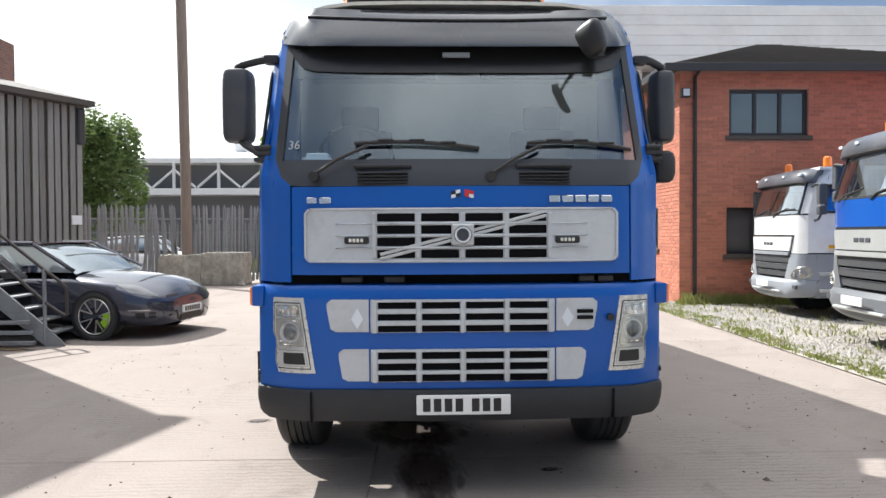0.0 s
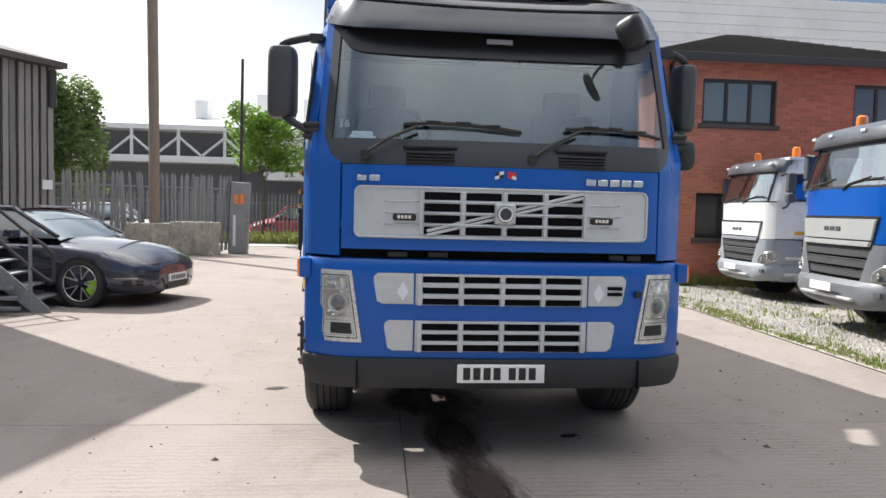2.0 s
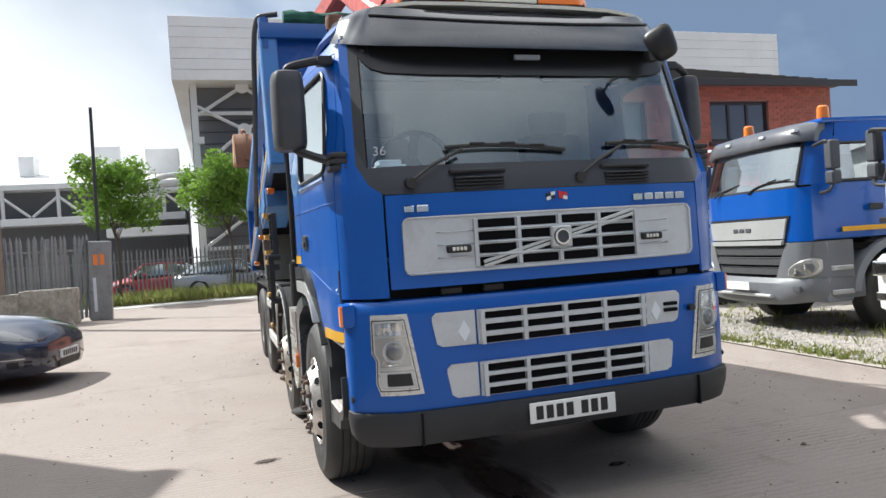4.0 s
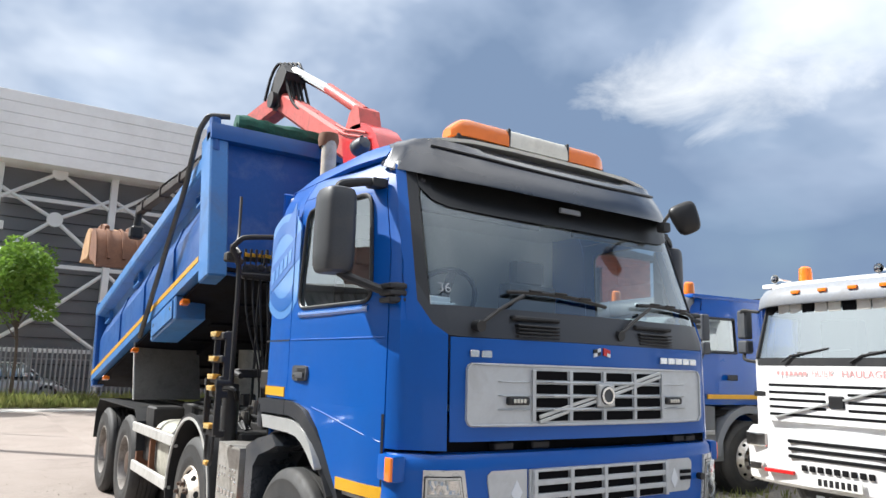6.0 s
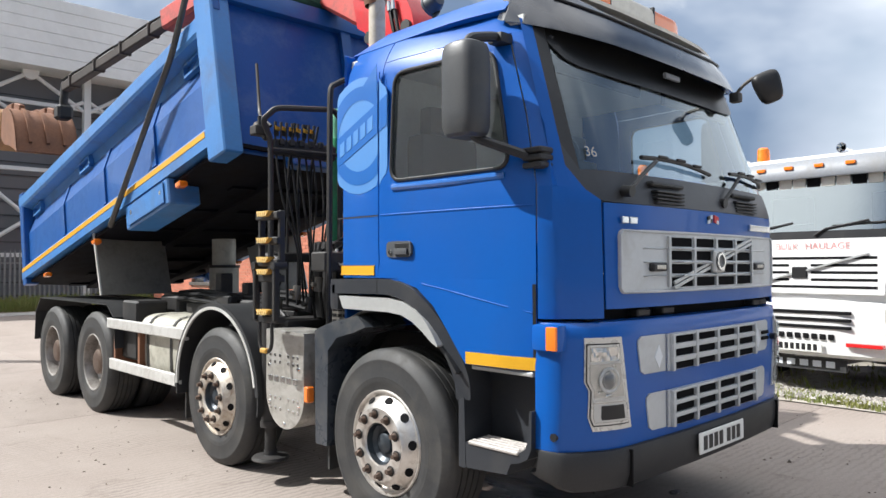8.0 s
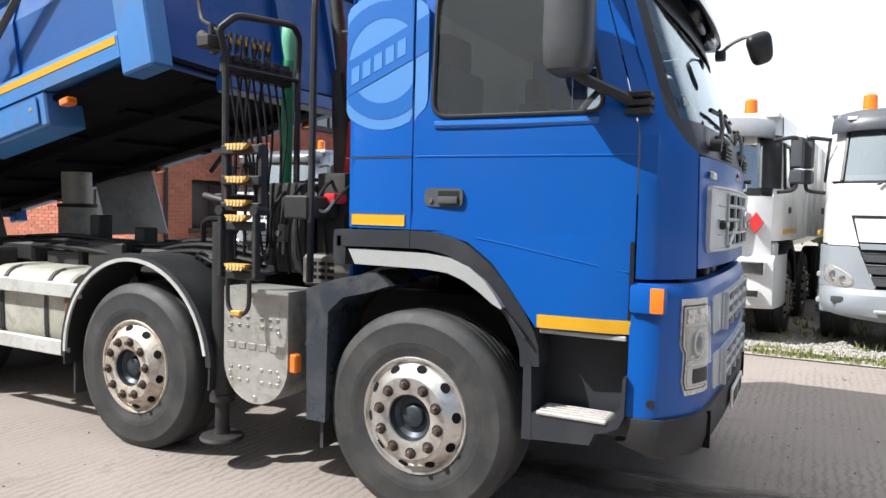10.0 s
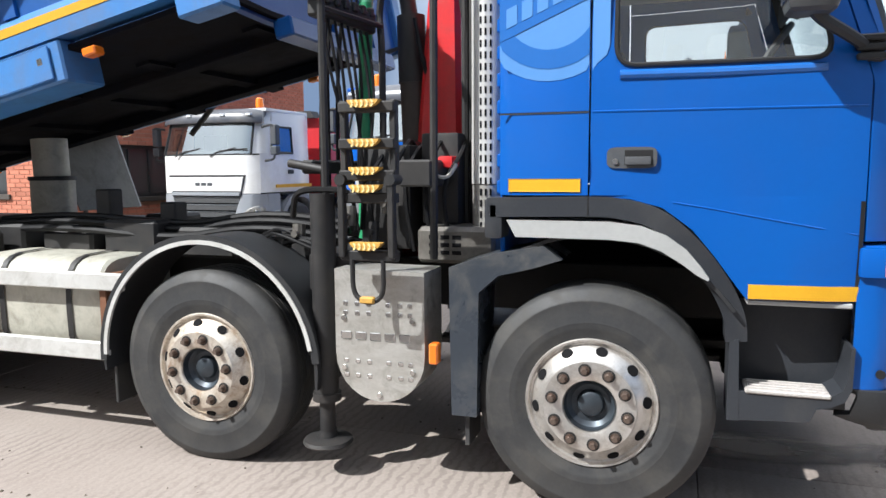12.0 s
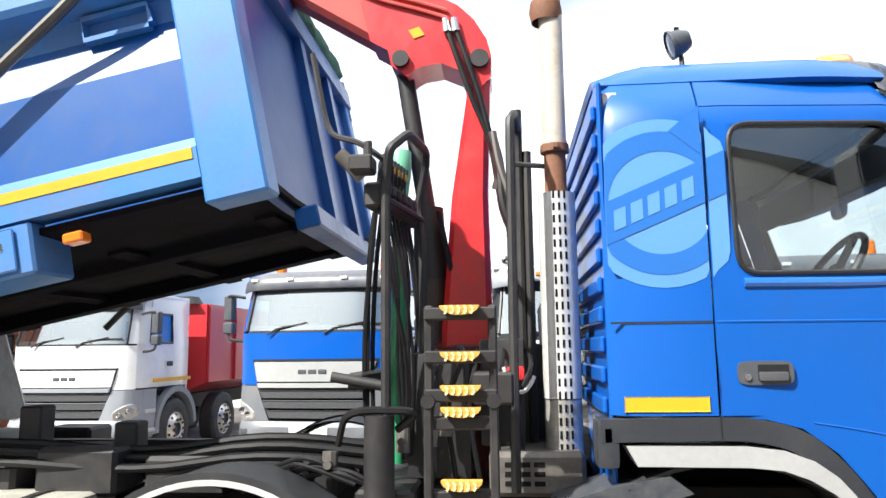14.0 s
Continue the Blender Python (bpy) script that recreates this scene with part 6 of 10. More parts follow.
for y0, m_, r_ in ((2.42, HOSE, 0.016), (2.47, HOSE, 0.016)):
    b = bmesh.new()
    tube(b, bend([(-0.262, y0, 3.46), (-0.275, y0 - 0.05, 3.30), (-0.275, y0 - 0.13, 3.05), (-0.27, 2.235, 2.80), (-0.26, 2.19, 2.55)], 4, 0.5), r_, 8)
    part("boom_hose", b, m_, crane)
    b = bmesh.new()
    cyl(b, (-0.262, y0, 3.44), (-0.262, y0 + 0.012, 3.52), 0.026, 0.020, seg=10)
    part("hose_fitting", b, CHROME, crane, "bright hose fitting")
for dz in (0.0, 0.045):
    b = bmesh.new()
    tube(b, bend([(-0.255, 2.47, 3.53 + dz), (-0.255, 2.62, 3.585 + dz), (-0.255, 2.86, 3.66 + dz), (-0.26, 3.05, 3.76 + dz)], 3, 0.4), 0.011, 6)
    part("boom_pipe", b, FADED_RED, crane)
b = bmesh.new()
prism(b, [(2.60, 3.44), (2.66, 3.42), (2.69, 3.47), (2.63, 3.49)], "x", -0.246, -0.236)
part("warning_sticker", b, YELLOW, crane, "small yellow warning sticker")
KN = Vector((-0.26, 4.40, 4.43))
b = bmesh.new()
slanted(b, (-0.13, 2.80, 3.49), KN + Vector((0.0, -0.04, -0.02)), 0.19, 0.22, 0.03)
boom1 = part("main_boom", b, FADED_RED, truck, "faded red main crane boom")
b = bmesh.new()
cyl(b, (-0.14, 2.74, 3.86), (-0.19, 3.42, 4.29), 0.055)
part("knuckle_ram", b, FADED_RED, boom1)
b = bmesh.new()
cyl(b, (-0.18, 3.30, 4.21), (-0.25, 4.18, 4.72), 0.050, seg=20)
part("ram_rod", b, CHROME, boom1, "bright chrome ram rod")
b = bmesh.new()
prism(b, [(2.60, 3.66), (2.66, 3.86), (2.74, 3.91), (2.83, 3.86), (2.92, 3.70)], "x", -0.24, -0.03)
part("ram_bracket", b, FADED_RED, boom1)
b = bmesh.new()
prism(b, [(4.10, 4.66), (4.24, 4.80), (4.44, 4.72), (4.52, 4.50), (4.44, 4.33), (4.28, 4.33), (4.31, 4.48), (4.18, 4.56)], "x", -0.38, -0.14)
cyl(b, KN + Vector((-0.17, 0, 0)), KN + Vector((0.17, 0, 0)), 0.09)
part("knuckle", b, CHASSIS, boom1, "black knuckle linkage")
for k in range(5):
    b = bmesh.new()
    o = 0.05 * k - 0.1
    tube(b, bend([(-0.2 + o * 0.4, 3.55 + 0.06 * k, 4.05), (-0.23 + o, 4.0, 4.24 - 0.05 * (k % 2)), (-0.25 + o, 4.18, 4.62), (-0.27 + o, 4.30, 4.86 + 0.02 * k), (-0.29 + o, 4.52, 4.78), (-0.31 + o, 4.62, 4.48)], 5, 0.5), 0.016, 6)
    part("crane_hose", b, HOSE, boom1)
END = Vector((-0.98, 7.90, 3.72))
MID = KN.lerp(END, 0.42)
b = bmesh.new()
slanted(b, KN + Vector((0, 0.08, 0.02)), MID, 0.19, 0.24, 0.03)
boom2 = part("outer_boom", b, FADED_RED, truck, "faded red outer boom")
b = bmesh.new()
slanted(b, MID, END, 0.11, 0.12, 0.015)
part("extension", b, BROWN_STEEL, boom2, "dark telescopic boom extension")
for k in range(4):
    b = bmesh.new()
    p = MID.lerp(END, 0.12 + 0.26 * k)
    box(b, p.x - 0.07, p.x + 0.07, p.y - 0.025, p.y + 0.025, p.z - 0.07, p.z + 0.085, 0.01)
    part("hose_clip", b, BROWN_STEEL, boom2)
for dx in (-0.035, 0.035):
    b = bmesh.new()
    tube(b, [MID.lerp(END, q / 8) + Vector((dx, 0, 0.082 + 0.012 * math.sin(q * 2.1 + dx * 40))) for q in range(9)], 0.014, 6)
    part("boom_hose", b, HOSE, boom2)
# grab hanging from the boom
b = bmesh.new()
cyl(b, END + Vector((0, 0, 0.06)), END + Vector((-0.02, 0.04, -0.28)), 0.05)
box(b, END.x - 0.1, END.x + 0.08, END.y - 0.06, END.y + 0.14, END.z - 0.40, END.z - 0.22, 0.03)
part("rotator", b, CHASSIS, boom2)
grab_c = Vector((-1.05, 9.15, 3.22))
grab_m = Matrix.Translation(grab_c) @ Matrix.Rotation(radians(8), 4, "X")
for s in (-1, 1):
    metal_ = BUCKET if s > 0 else RUST
    back = [(0.04, 0.31), (0.12, 0.36), (0.26, 0.375), (0.40, 0.35), (0.53, 0.29), (0.64, 0.20), (0.73, 0.08), (0.80, -0.05), (0.85, -0.17)]
    b = bmesh.new()
    rows = []
    for y, z in back:
        rows.append([(x, s * y, z) for x in (-0.36, -0.12, 0.12, 0.36)])
    loft(b, rows)
    bmesh.ops.transform(b, matrix=grab_m, verts=b.verts[:])
    grab_shell = thick(part("grab_shell", b, metal_, boom2, "worn steel clamshell grab bucket"), 0.022)
    for x in (-0.365, 0.345):
        b = bmesh.new()
        prism(b, [(s * y, z) for y, z in back + [(0.50, -0.11), (0.24, -0.10), (0.05, -0.02)]], "x", x, x + 0.02)
        bmesh.ops.transform(b, matrix=grab_m, verts=b.verts[:])
        part("side_plate", b, metal_, grab_shell)
    b = bmesh.new()
    for x in (-0.2, 0.0, 0.2):
        band(b, [(s * y, z) for y, z in back[1:8]], 0.03 * s, "x", x - 0.02, x + 0.02)
    slanted(b, (-0.37, s * 0.85, -0.165), (0.37, s * 0.85, -0.165), 0.05, 0.03, 0.006)
    bmesh.ops.transform(b, matrix=grab_m, verts=b.verts[:])
    part("stiffener", b, metal_, grab_shell)
    b = bmesh.new()
    slanted(b, (-0.20, s * 0.05, 0.42), (-0.20, s * 0.34, 0.39), 0.07, 0.09, 0.012)
    slanted(b, (0.20, s * 0.05, 0.42), (0.20, s * 0.34, 0.39), 0.07, 0.09, 0.012)
    bmesh.ops.transform(b, matrix=grab_m, verts=b.verts[:])
    part("link_arm", b, RUST, grab_shell)

# control cage with levers, hoses and green cylinder
CA, CB = Vector((-1.18, 2.66, 0)), Vector((-0.66, 2.57, 0))


def across(f, z, dy=0.0):
    p = CA.lerp(CB, f)
    return (p.x, p.y + dy, z)


b = bmesh.new()
tube(b, bend([across(0, 1.10), across(0, 2.36), (-1.26, 2.63, 2.49), (-1.20, 2.56, 2.57), (-0.74, 2.54, 2.62), (-0.67, 2.55, 2.56), (-0.62, 2.60, 2.36), across(1, 2.20), across(1, 1.25)], 4, 0.2), 0.020, 8)
cage = part("control_cage", b, CHASSIS, truck, "black tubular crane control guard")
b = bmesh.new()
tube(b, [across(0, 2.30), across(1, 2.30)], 0.014, 6)
part("cross_bar", b, CHASSIS, cage)
b = bmesh.new()
tube(b, bend([across(0, 2.46), (-1.20, 2.77, 2.54), (-1.12, 2.92, 2.60), (-1.10, 3.0, 2.98)], 3, 0.3), 0.013, 6)
part("aerial_stalk", b, CHASSIS, cage)
b = bmesh.new()
slanted(b, across(0.08, 2.33, 0.075), across(0.98, 2.31, 0.055), 0.08, 0.11, 0.012)
for q in range(6):
    slanted(b, across(0.14 + 0.14 * q, 2.36, 0.03), across(0.22 + 0.14 * q, 2.36, 0.03), 0.04, 0.05, 0.008)
part("valve_bank", b, CHASSIS, cage, "black bank of crane control valves")
for q in range(6):
    b = bmesh.new()
    box(b, -0.034, 0.034, -0.004, 0.004, -0.014, 0.014, 0.002)
    bmesh.ops.transform(b, matrix=Matrix.Translation(across(0.12 + 0.10 * q, 2.455, 0.03)) @ Matrix.Rotation(radians(33), 4, "Z"), verts=b.verts[:])
    tag = part("warning_tag", b, YELLOW, cage, "small yellow lever tag")
    b = bmesh.new()
    box(b, -0.037, 0.037, 0.006, 0.012, -0.05, 0.017, 0.002)
    bmesh.ops.transform(b, matrix=Matrix.Translation(across(0.12 + 0.10 * q, 2.455, 0.03)) @ Matrix.Rotation(radians(33), 4, "Z"), verts=b.verts[:])
    part("backing", b, CHASSIS, tag)
b = bmesh.new()
box(b, -1.27, -1.16, 2.70, 2.80, 2.40, 2.47, 0.01)
cyl(b, (-1.235, 2.72, 2.46), (-1.235, 2.72, 2.53), 0.014, seg=8)
cyl(b, (-1.195, 2.74, 2.46), (-1.195, 2.74, 2.54), 0.012, seg=8)
part("junction_block", b, CHASSIS, cage)
b = bmesh.new()
cyl(b, (-1.18, 2.86, 2.50), (-1.15, 2.76, 2.40), 0.030, 0.034, seg=14)
part("control_lamp", b, GRIMY_STEEL, cage, "small grimy steel lamp")
for k in range(8):
    f_ = 0.12 + 0.105 * k
    b = bmesh.new()
    tube(b, [across(f_ * 0.75, 2.36, 0.03), across(f_ * 0.75 - 0.01, 2.48, 0.02)], 0.006, 6)
    cyl(b, across(f_ * 0.75 - 0.01, 2.47, 0.02), across(f_ * 0.75 - 0.01, 2.50, 0.018), 0.011, seg=8)
    part("lever", b, CHASSIS, cage)
    b = bmesh.new()
    tube(b, bend([across(f_, 2.30, 0.05), across(f_ + 0.02, 1.95, 0.0), across(0.5 * f_ + 0.3, 1.6, 0.04 * (k % 3) - 0.04), across(0.5 * f_ + 0.35, 1.22)], 4, 0.5), 0.008, 6)
    part("control_hose", b, HOSE, cage)
b = bmesh.new()
tube(b, bend([(-1.05, 2.15, 1.1), (-1.05, 2.14, 2.66), (-0.95, 2.12, 2.72), (-0.68, 2.10, 2.72), (-0.62, 2.10, 1.1)], 4, 0.12), 0.020, 8)
part("hose_guard", b, CHASSIS, truck)
b = bmesh.new()
cyl(b, (-0.62, 2.705, 1.15), (-0.61, 2.684, 2.44), 0.038, seg=20)
green = part("green_ram", b, GREEN, truck, "green hydraulic cylinder")
b = bmesh.new()
lathe(b, [(0.036, 2.40), (0.039, 2.45), (0.052, 2.54), (0.054, 2.565), (0.054, 2.655), (0.049, 2.663), (0.001, 2.663)], Matrix.Translation((-0.60, 2.684, 0)), 24)
part("cone", b, PALE_GREEN, green)
for k in range(0, 6, 2):
    b = bmesh.new()
    tube(b, bend([(-0.98 + 0.05 * k, 2.77 + 0.012 * (k % 3), 1.2), (-0.96 + 0.05 * k, 2.80, 1.7), (-0.99 + 0.05 * k, 2.745 + 0.02 * (k % 3), 2.2), (-0.95 + 0.05 * k, 2.72, 2.52)], 4, 0.5), 0.011, 6)
    part("crane_hose", b, HOSE, truck)
b = bmesh.new()
slanted(b, (-1.10, 2.80, 1.55), (-0.5, 2.80, 1.55), 0.07, 0.07, 0.01)
cyl(b, (-1.10, 2.90, 1.57), (-1.10, 2.68, 1.53), 0.022)
part("tool_arm", b, CHASSIS, truck)
b = bmesh.new()
box(b, -1.08, -0.70, 2.15, 2.32, 1.45, 1.58, 0.01)
part("tool_bracket", b, CHASSIS, truck)

# hydraulic clutter between ladder and exhaust
for x0, x1, y0, y1, z0, z1, m, n in ((-0.86, -0.50, 2.34, 2.62, 1.12, 1.66, CHASSIS, "pump_block"), (-0.80, -0.46, 2.10, 2.30, 1.25, 1.72, CHASSIS, "pump_block"), (-0.90, -0.76, 2.10, 2.18, 1.54, 1.60, RED, "red_valve"), (-0.58, -0.46, 1.98, 2.08, 1.25, 1.70, CHASSIS, "pump_block")):
    b = bmesh.new()
    box(b, x0, x1, y0, y1, z0, z1, 0.02, 2)
    part(n, b, m, truck)
for k in range(5):
    b = bmesh.new()
    y0 = 2.10 + 0.10 * k
    tube(b, bend([(-0.92, y0, 1.12), (-0.95 + 0.02 * (k % 2), y0 + 0.05, 1.45), (-0.88, y0 - 0.05 + 0.03 * (k % 3), 1.62 + 0.05 * (k % 2)), (-0.60, y0 + 0.02, 1.70), (-0.42, y0, 1.5)], 4, 0.5), 0.011, 6)
    part("hydraulic_hose", b, HOSE, truck)
b = bmesh.new()
tube(b, bend([(-0.96, 2.06, 1.56), (-0.97, 2.10, 1.49), (-0.97, 2.17, 1.50), (-0.96, 2.19, 1.60)], 4, 0.45), 0.009, 6)
part("pale_cable", b, RAIL_WHITE, truck)
for k in range(7):
    rk = random.Random(60 + k)
    wob = [rk.uniform(-0.035, 0.035) for q in range(8)]
    b = bmesh.new()
    tube(b, bend([(-0.24 - 0.02 * k, 2.235 + wob[0] * 0.4, 2.82), (-0.28 - 0.02 * k, 2.20 + wob[1], 2.62), (-0.33 - 0.02 * k, 2.155 + wob[2] * 1.3, 2.42), (-0.36 - 0.02 * k, 2.115 + wob[3] * 1.3, 2.22), (-0.38 - 0.02 * k, 2.07 + wob[4], 2.0), (-0.42, 2.06 + wob[5], 1.72), (-0.40, 2.12, 1.50)], 5, 0.5), 0.019 + 0.006 * (k % 2), 8)
    part("swivel_hose", b, HOSE if k % 3 else BROWN_STEEL, truck)
for z, dy in ((2.50, 0.0), (2.24, -0.07), (1.98, -0.115)):
    b = bmesh.new()
    cyl(b, (-0.36, 2.175 + dy, z), (-0.37, 2.165 + dy, z + 0.05), 0.066, 0.060, seg=14)
    part("hose_clamp", b, BROWN_STEEL, truck)

for k in range(5):
    rk = random.Random(90 + k)
    y0, z0 = 2.86 + 0.05 * k, 1.10 + rk.uniform(0, 0.07)
    b = bmesh.new()
    tube(b, bend([(-1.02 + rk.uniform(0, 0.1), 2.74 + 0.02 * k, 1.12), (-1.0, y0, z0 + 0.07), (-0.92, y0 + rk.uniform(0.05, 0.2), z0 + 0.04), (-0.80 + rk.uniform(-0.1, 0.1), y0 + 0.35, z0 - 0.06), (-0.70, y0 + 0.6, 1.06)], 4, 0.5), rk.uniform(0.009, 0.015), 6)
    part("chassis_hose", b, HOSE, truck)
for x, y, z, r in ((-0.96, 2.94, 1.20, 0.035), (-0.90, 3.05, 1.16, 0.028), (-1.00, 2.62, 1.30, 0.030), (-0.98, 2.50, 1.22, 0.026), (-0.94, 2.44, 1.36, 0.03)):
    b = bmesh.new()
    cyl(b, (x, y, z - 0.05), (x + 0.01, y, z + 0.05), r, seg=10)
    cyl(b, (x - 0.05, y, z), (x + 0.02, y, z), r * 0.55, seg=8)
    part("valve", b, GRIMY_STEEL if r > 0.029 else CHASSIS, truck)

# fold-up ladder with yellow treads
b = bmesh.new()
box(b, -1.40, -1.34, 2.21, 2.48, 1.785, 1.832, 0.006)
ladder = part("ladder", b, CHASSIS, truck, "black folding ladder with yellow treads")
for y in (2.225, 2.465):
    for z0, z1, x in ((1.14, 1.50, -1.40), (1.48, 1.84, -1.36)):
        b = bmesh.new()
        box(b, x - 0.02, x + 0.02, y - 0.016, y + 0.016, z0, z1, 0.006)
        part("ladder_rail", b, CHASSIS, ladder)
    b = bmesh.new()
    cyl(b, (-1.425, y, 1.49), (-1.33, y, 1.49), 0.026)
    part("hinge", b, CHASSIS, ladder)
for z in (1.66, 1.52, 1.42, 1.16):
    b = bmesh.new()
    box(b, -1.40, -1.34, 2.21, 2.48, z - 0.035, z + 0.012, 0.006)
    part("rung", b, CHASSIS, ladder)
for z in (1.822, 1.652, 1.530, 1.452, 1.195):
    b = bmesh.new()
    prism(b, [(2.345 + 0.074 * math.cos(radians(a)), 0.016 + 0.036 * math.sin(radians(a))) for a in range(180, 361, 15)], "x", -1.43, -1.38)
    bmesh.ops.translate(b, verts=b.verts[:], vec=(0, 0, z))
    tread = part("tread", b, TREAD, ladder, "yellow moulded ladder tread")
    for k in range(5):
        for up in (0, 1):
            b = bmesh.new()
            y0 = 2.293 + 0.024 * k
            d = 0.010 if up else -0.010
            slanted(b, (-1.431, y0, z - 0.003 + 0.004 * up), (-1.431, y0 + 0.010, z - 0.003 + 0.004 * up + d * 1.3), 0.006, 0.008)
            part("grip_ridge", b, TREAD_PALE, tread)
b = bmesh.new()
tube(b, bend([(-1.40, 2.27, 1.13), (-1.40, 2.27, 0.97), (-1.40, 2.34, 0.93), (-1.40, 2.42, 0.97), (-1.40, 2.42, 1.13)], 4, 0.4), 0.012, 8)
part("bottom_loop", b, CHASSIS, ladder)
b = bmesh.new()
box(b, -1.425, -1.39, 2.31, 2.38, 0.935, 0.965, 0.006)
part("tread", b, TREAD, ladder)

# stainless step cover
pts = [(2.585, 1.065), (2.13, 1.06), (2.13, 0.66)] + arc(2.358, 0.655, 0.228, 180, 360, 14)[1:-1] + [(2.586, 0.66)]
b = bmesh.new()
prism(b, pts, "x", -1.00, -1.255)
cover = part("step_cover", b, STEEL, truck, "scratched stainless cover plate with punched slots", 40)
stud = None
for z in (0.90, 0.855, 0.62, 0.55):
    for y in (2.20, 2.25, 2.31, 2.41, 2.47, 2.53):
        b = bmesh.new()
        box(b, -1.259, -1.254, y - 0.012, y + 0.012, z - 0.011, z + 0.011, 0.003)
        if stud is None:
            bmesh.ops.translate(b, verts=b.verts[:], vec=(0, -y, -z))
            stud = part("punched_stud", b, CHROME, cover)
            stud.location = (0, y, z)
        else:
            b.free()
            clone(stud, cover, Matrix.Translation((0, y, z)))
for k in range(5):
    b = bmesh.new()
    y = 2.20 + 0.075 * k
    box(b, -1.2595, -1.254, y - 0.0, y + 0.055, 0.725, 0.765, 0.004)
    part("raised_bar", b, CHROME, cover)
for y, z in ((2.19, 0.83), (2.54, 0.83), (2.19, 0.585), (2.54, 0.585), (2.36, 0.46)):
    b = bmesh.new()
    cyl(b, (-1.252, y, z), (-1.264, y, z), 0.016, 0.012)
    part("bolt", b, CHROME, cover)
b = bmesh.new()
box(b, -1.275, -1.22, 2.06, 2.105, 0.635, 0.735, 0.008)
part("side_marker", b, ORANGE, truck, "amber side marker")

# ---- ground ----
def ground_material(name, base, dark, light, big, ribs=0.0):
    m = bpy.data.materials.new(name)
    m.use_nodes = True
    nt = m.node_tree
    p = nt.nodes["Principled BSDF"]
    c = mix_col(nt, ramp(nt, tex_noise(nt, big, 6, 0.62), [(0.35, 0.0), (0.68, 1.0)]), base, light)
    c = mix_col(nt, ramp(nt, tex_noise(nt, big * 0.45, 7, 0.68, (1, 0.35, 1), 0.8), [(0.50, 0.0), (0.68, 0.75)]), c, dark)
    c = mix_col(nt, ramp(nt, tex_noise(nt, big * 3.1, 8, 0.7, (1, 1, 1), 1.2), [(0.58, 0.0), (0.70, 0.55)]), c, dark)
    g = tex_noise(nt, 55, 4, 0.7)
    c = mix_col(nt, 0.22, c, ramp(nt, g, [(0.3, tuple(v * 0.45 for v in base)), (0.7, tuple(min(1, v * 1.5) for v in base))]))
    nt.links.new(c, p.inputs["Base Color"])
    p.inputs["Roughness"].default_value = 0.9
    p.inputs["Specular IOR Level"].default_value = 0.25
    h = g
    if ribs:
        co = nt.nodes.new("ShaderNodeTexCoord")
        wv = nt.nodes.new("ShaderNodeTexWave")
        wv.bands_direction = "Y"
        wv.inputs["Scale"].default_value, wv.inputs["Distortion"].default_value = 5.2, 4.5
        wv.inputs["Detail Scale"].default_value = 2.2
        wv.inputs["Detail"].default_value = 2
        nt.links.new(co.outputs["Object"], wv.inputs["Vector"])
        h = node_math(nt, "ADD", node_math(nt, "MULTIPLY", g, 0.6), node_math(nt, "MULTIPLY", wv.outputs["Fac"], ribs))
        worn = ramp(nt, tex_noise(nt, 0.7, 5, 0.6), [(0.40, 0.0), (0.62, 1.0)])
        lines = node_math(nt, "MULTIPLY", ramp(nt, wv.outputs["Fac"], [(0.12, 0.34), (0.5, 0.0)]), worn)
        c = mix_col(nt, lines, c, tuple(v * 0.62 for v in dark))
        nt.links.new(c, p.inputs["Base Color"])
    bumped(nt, p, h, 0.5, 0.006)
    return m


CONCRETE = ground_material("concrete_yard", (0.272, 0.232, 0.206), (0.175, 0.146, 0.129), (0.325, 0.285, 0.255), 0.55, 0.16)
FAR_GROUND = ground_material("worn_ground", (0.30, 0.27, 0.24), (0.18, 0.16, 0.14), (0.36, 0.33, 0.30), 0.2)
ROAD = ground_material("pale_tarmac", (0.40, 0.39, 0.37), (0.28, 0.27, 0.26), (0.46, 0.45, 0.43), 0.4)
SOIL = ground_material("gravel_soil", (0.31, 0.28, 0.24), (0.19, 0.17, 0.13), (0.42, 0.39, 0.35), 1.2)
STONE_MIX = surface("gravel_stone", (0.40, 0.375, 0.345), 0.85, second=(0.28, 0.26, 0.23), amount=0.9, big=14, grain=0.2)


def leafy(name, col, second, through_):
    """Leaves and blades, which let light through."""
    m = surface(name, col, 0.6, second=second, amount=0.9, big=2.5, grain=0.2, bump=0)
    nt = m.node_tree
    p = nt.nodes["Principled BSDF"]
    src = p.inputs["Base Color"].links[0].from_socket
    tl = nt.nodes.new("ShaderNodeBsdfTranslucent")
    nt.links.new(src, tl.inputs[0])
    mx = nt.nodes.new("ShaderNodeMixShader")
    mx.inputs[0].default_value = through_
    nt.links.new(p.outputs[0], mx.inputs[1])
    nt.links.new(tl.outputs[0], mx.inputs[2])
    nt.links.new(mx.outputs[0], nt.nodes["Material Output"].inputs[0])
    return m


GRASS = leafy("grass_blades", (0.22, 0.27, 0.07), (0.33, 0.30, 0.12), 0.4)
LEAF = leafy("young_leaves", (0.20, 0.33, 0.05), (0.13, 0.24, 0.035), 0.5)
LEAF_DARK = leafy("dark_leaves", (0.11, 0.17, 0.05), (0.17, 0.22, 0.07), 0.45)
BARK = surface("bark", (0.12, 0.095, 0.07), 0.9, second=(0.06, 0.05, 0.04), amount=0.8, big=12, grain=0.3, bump=0.5)

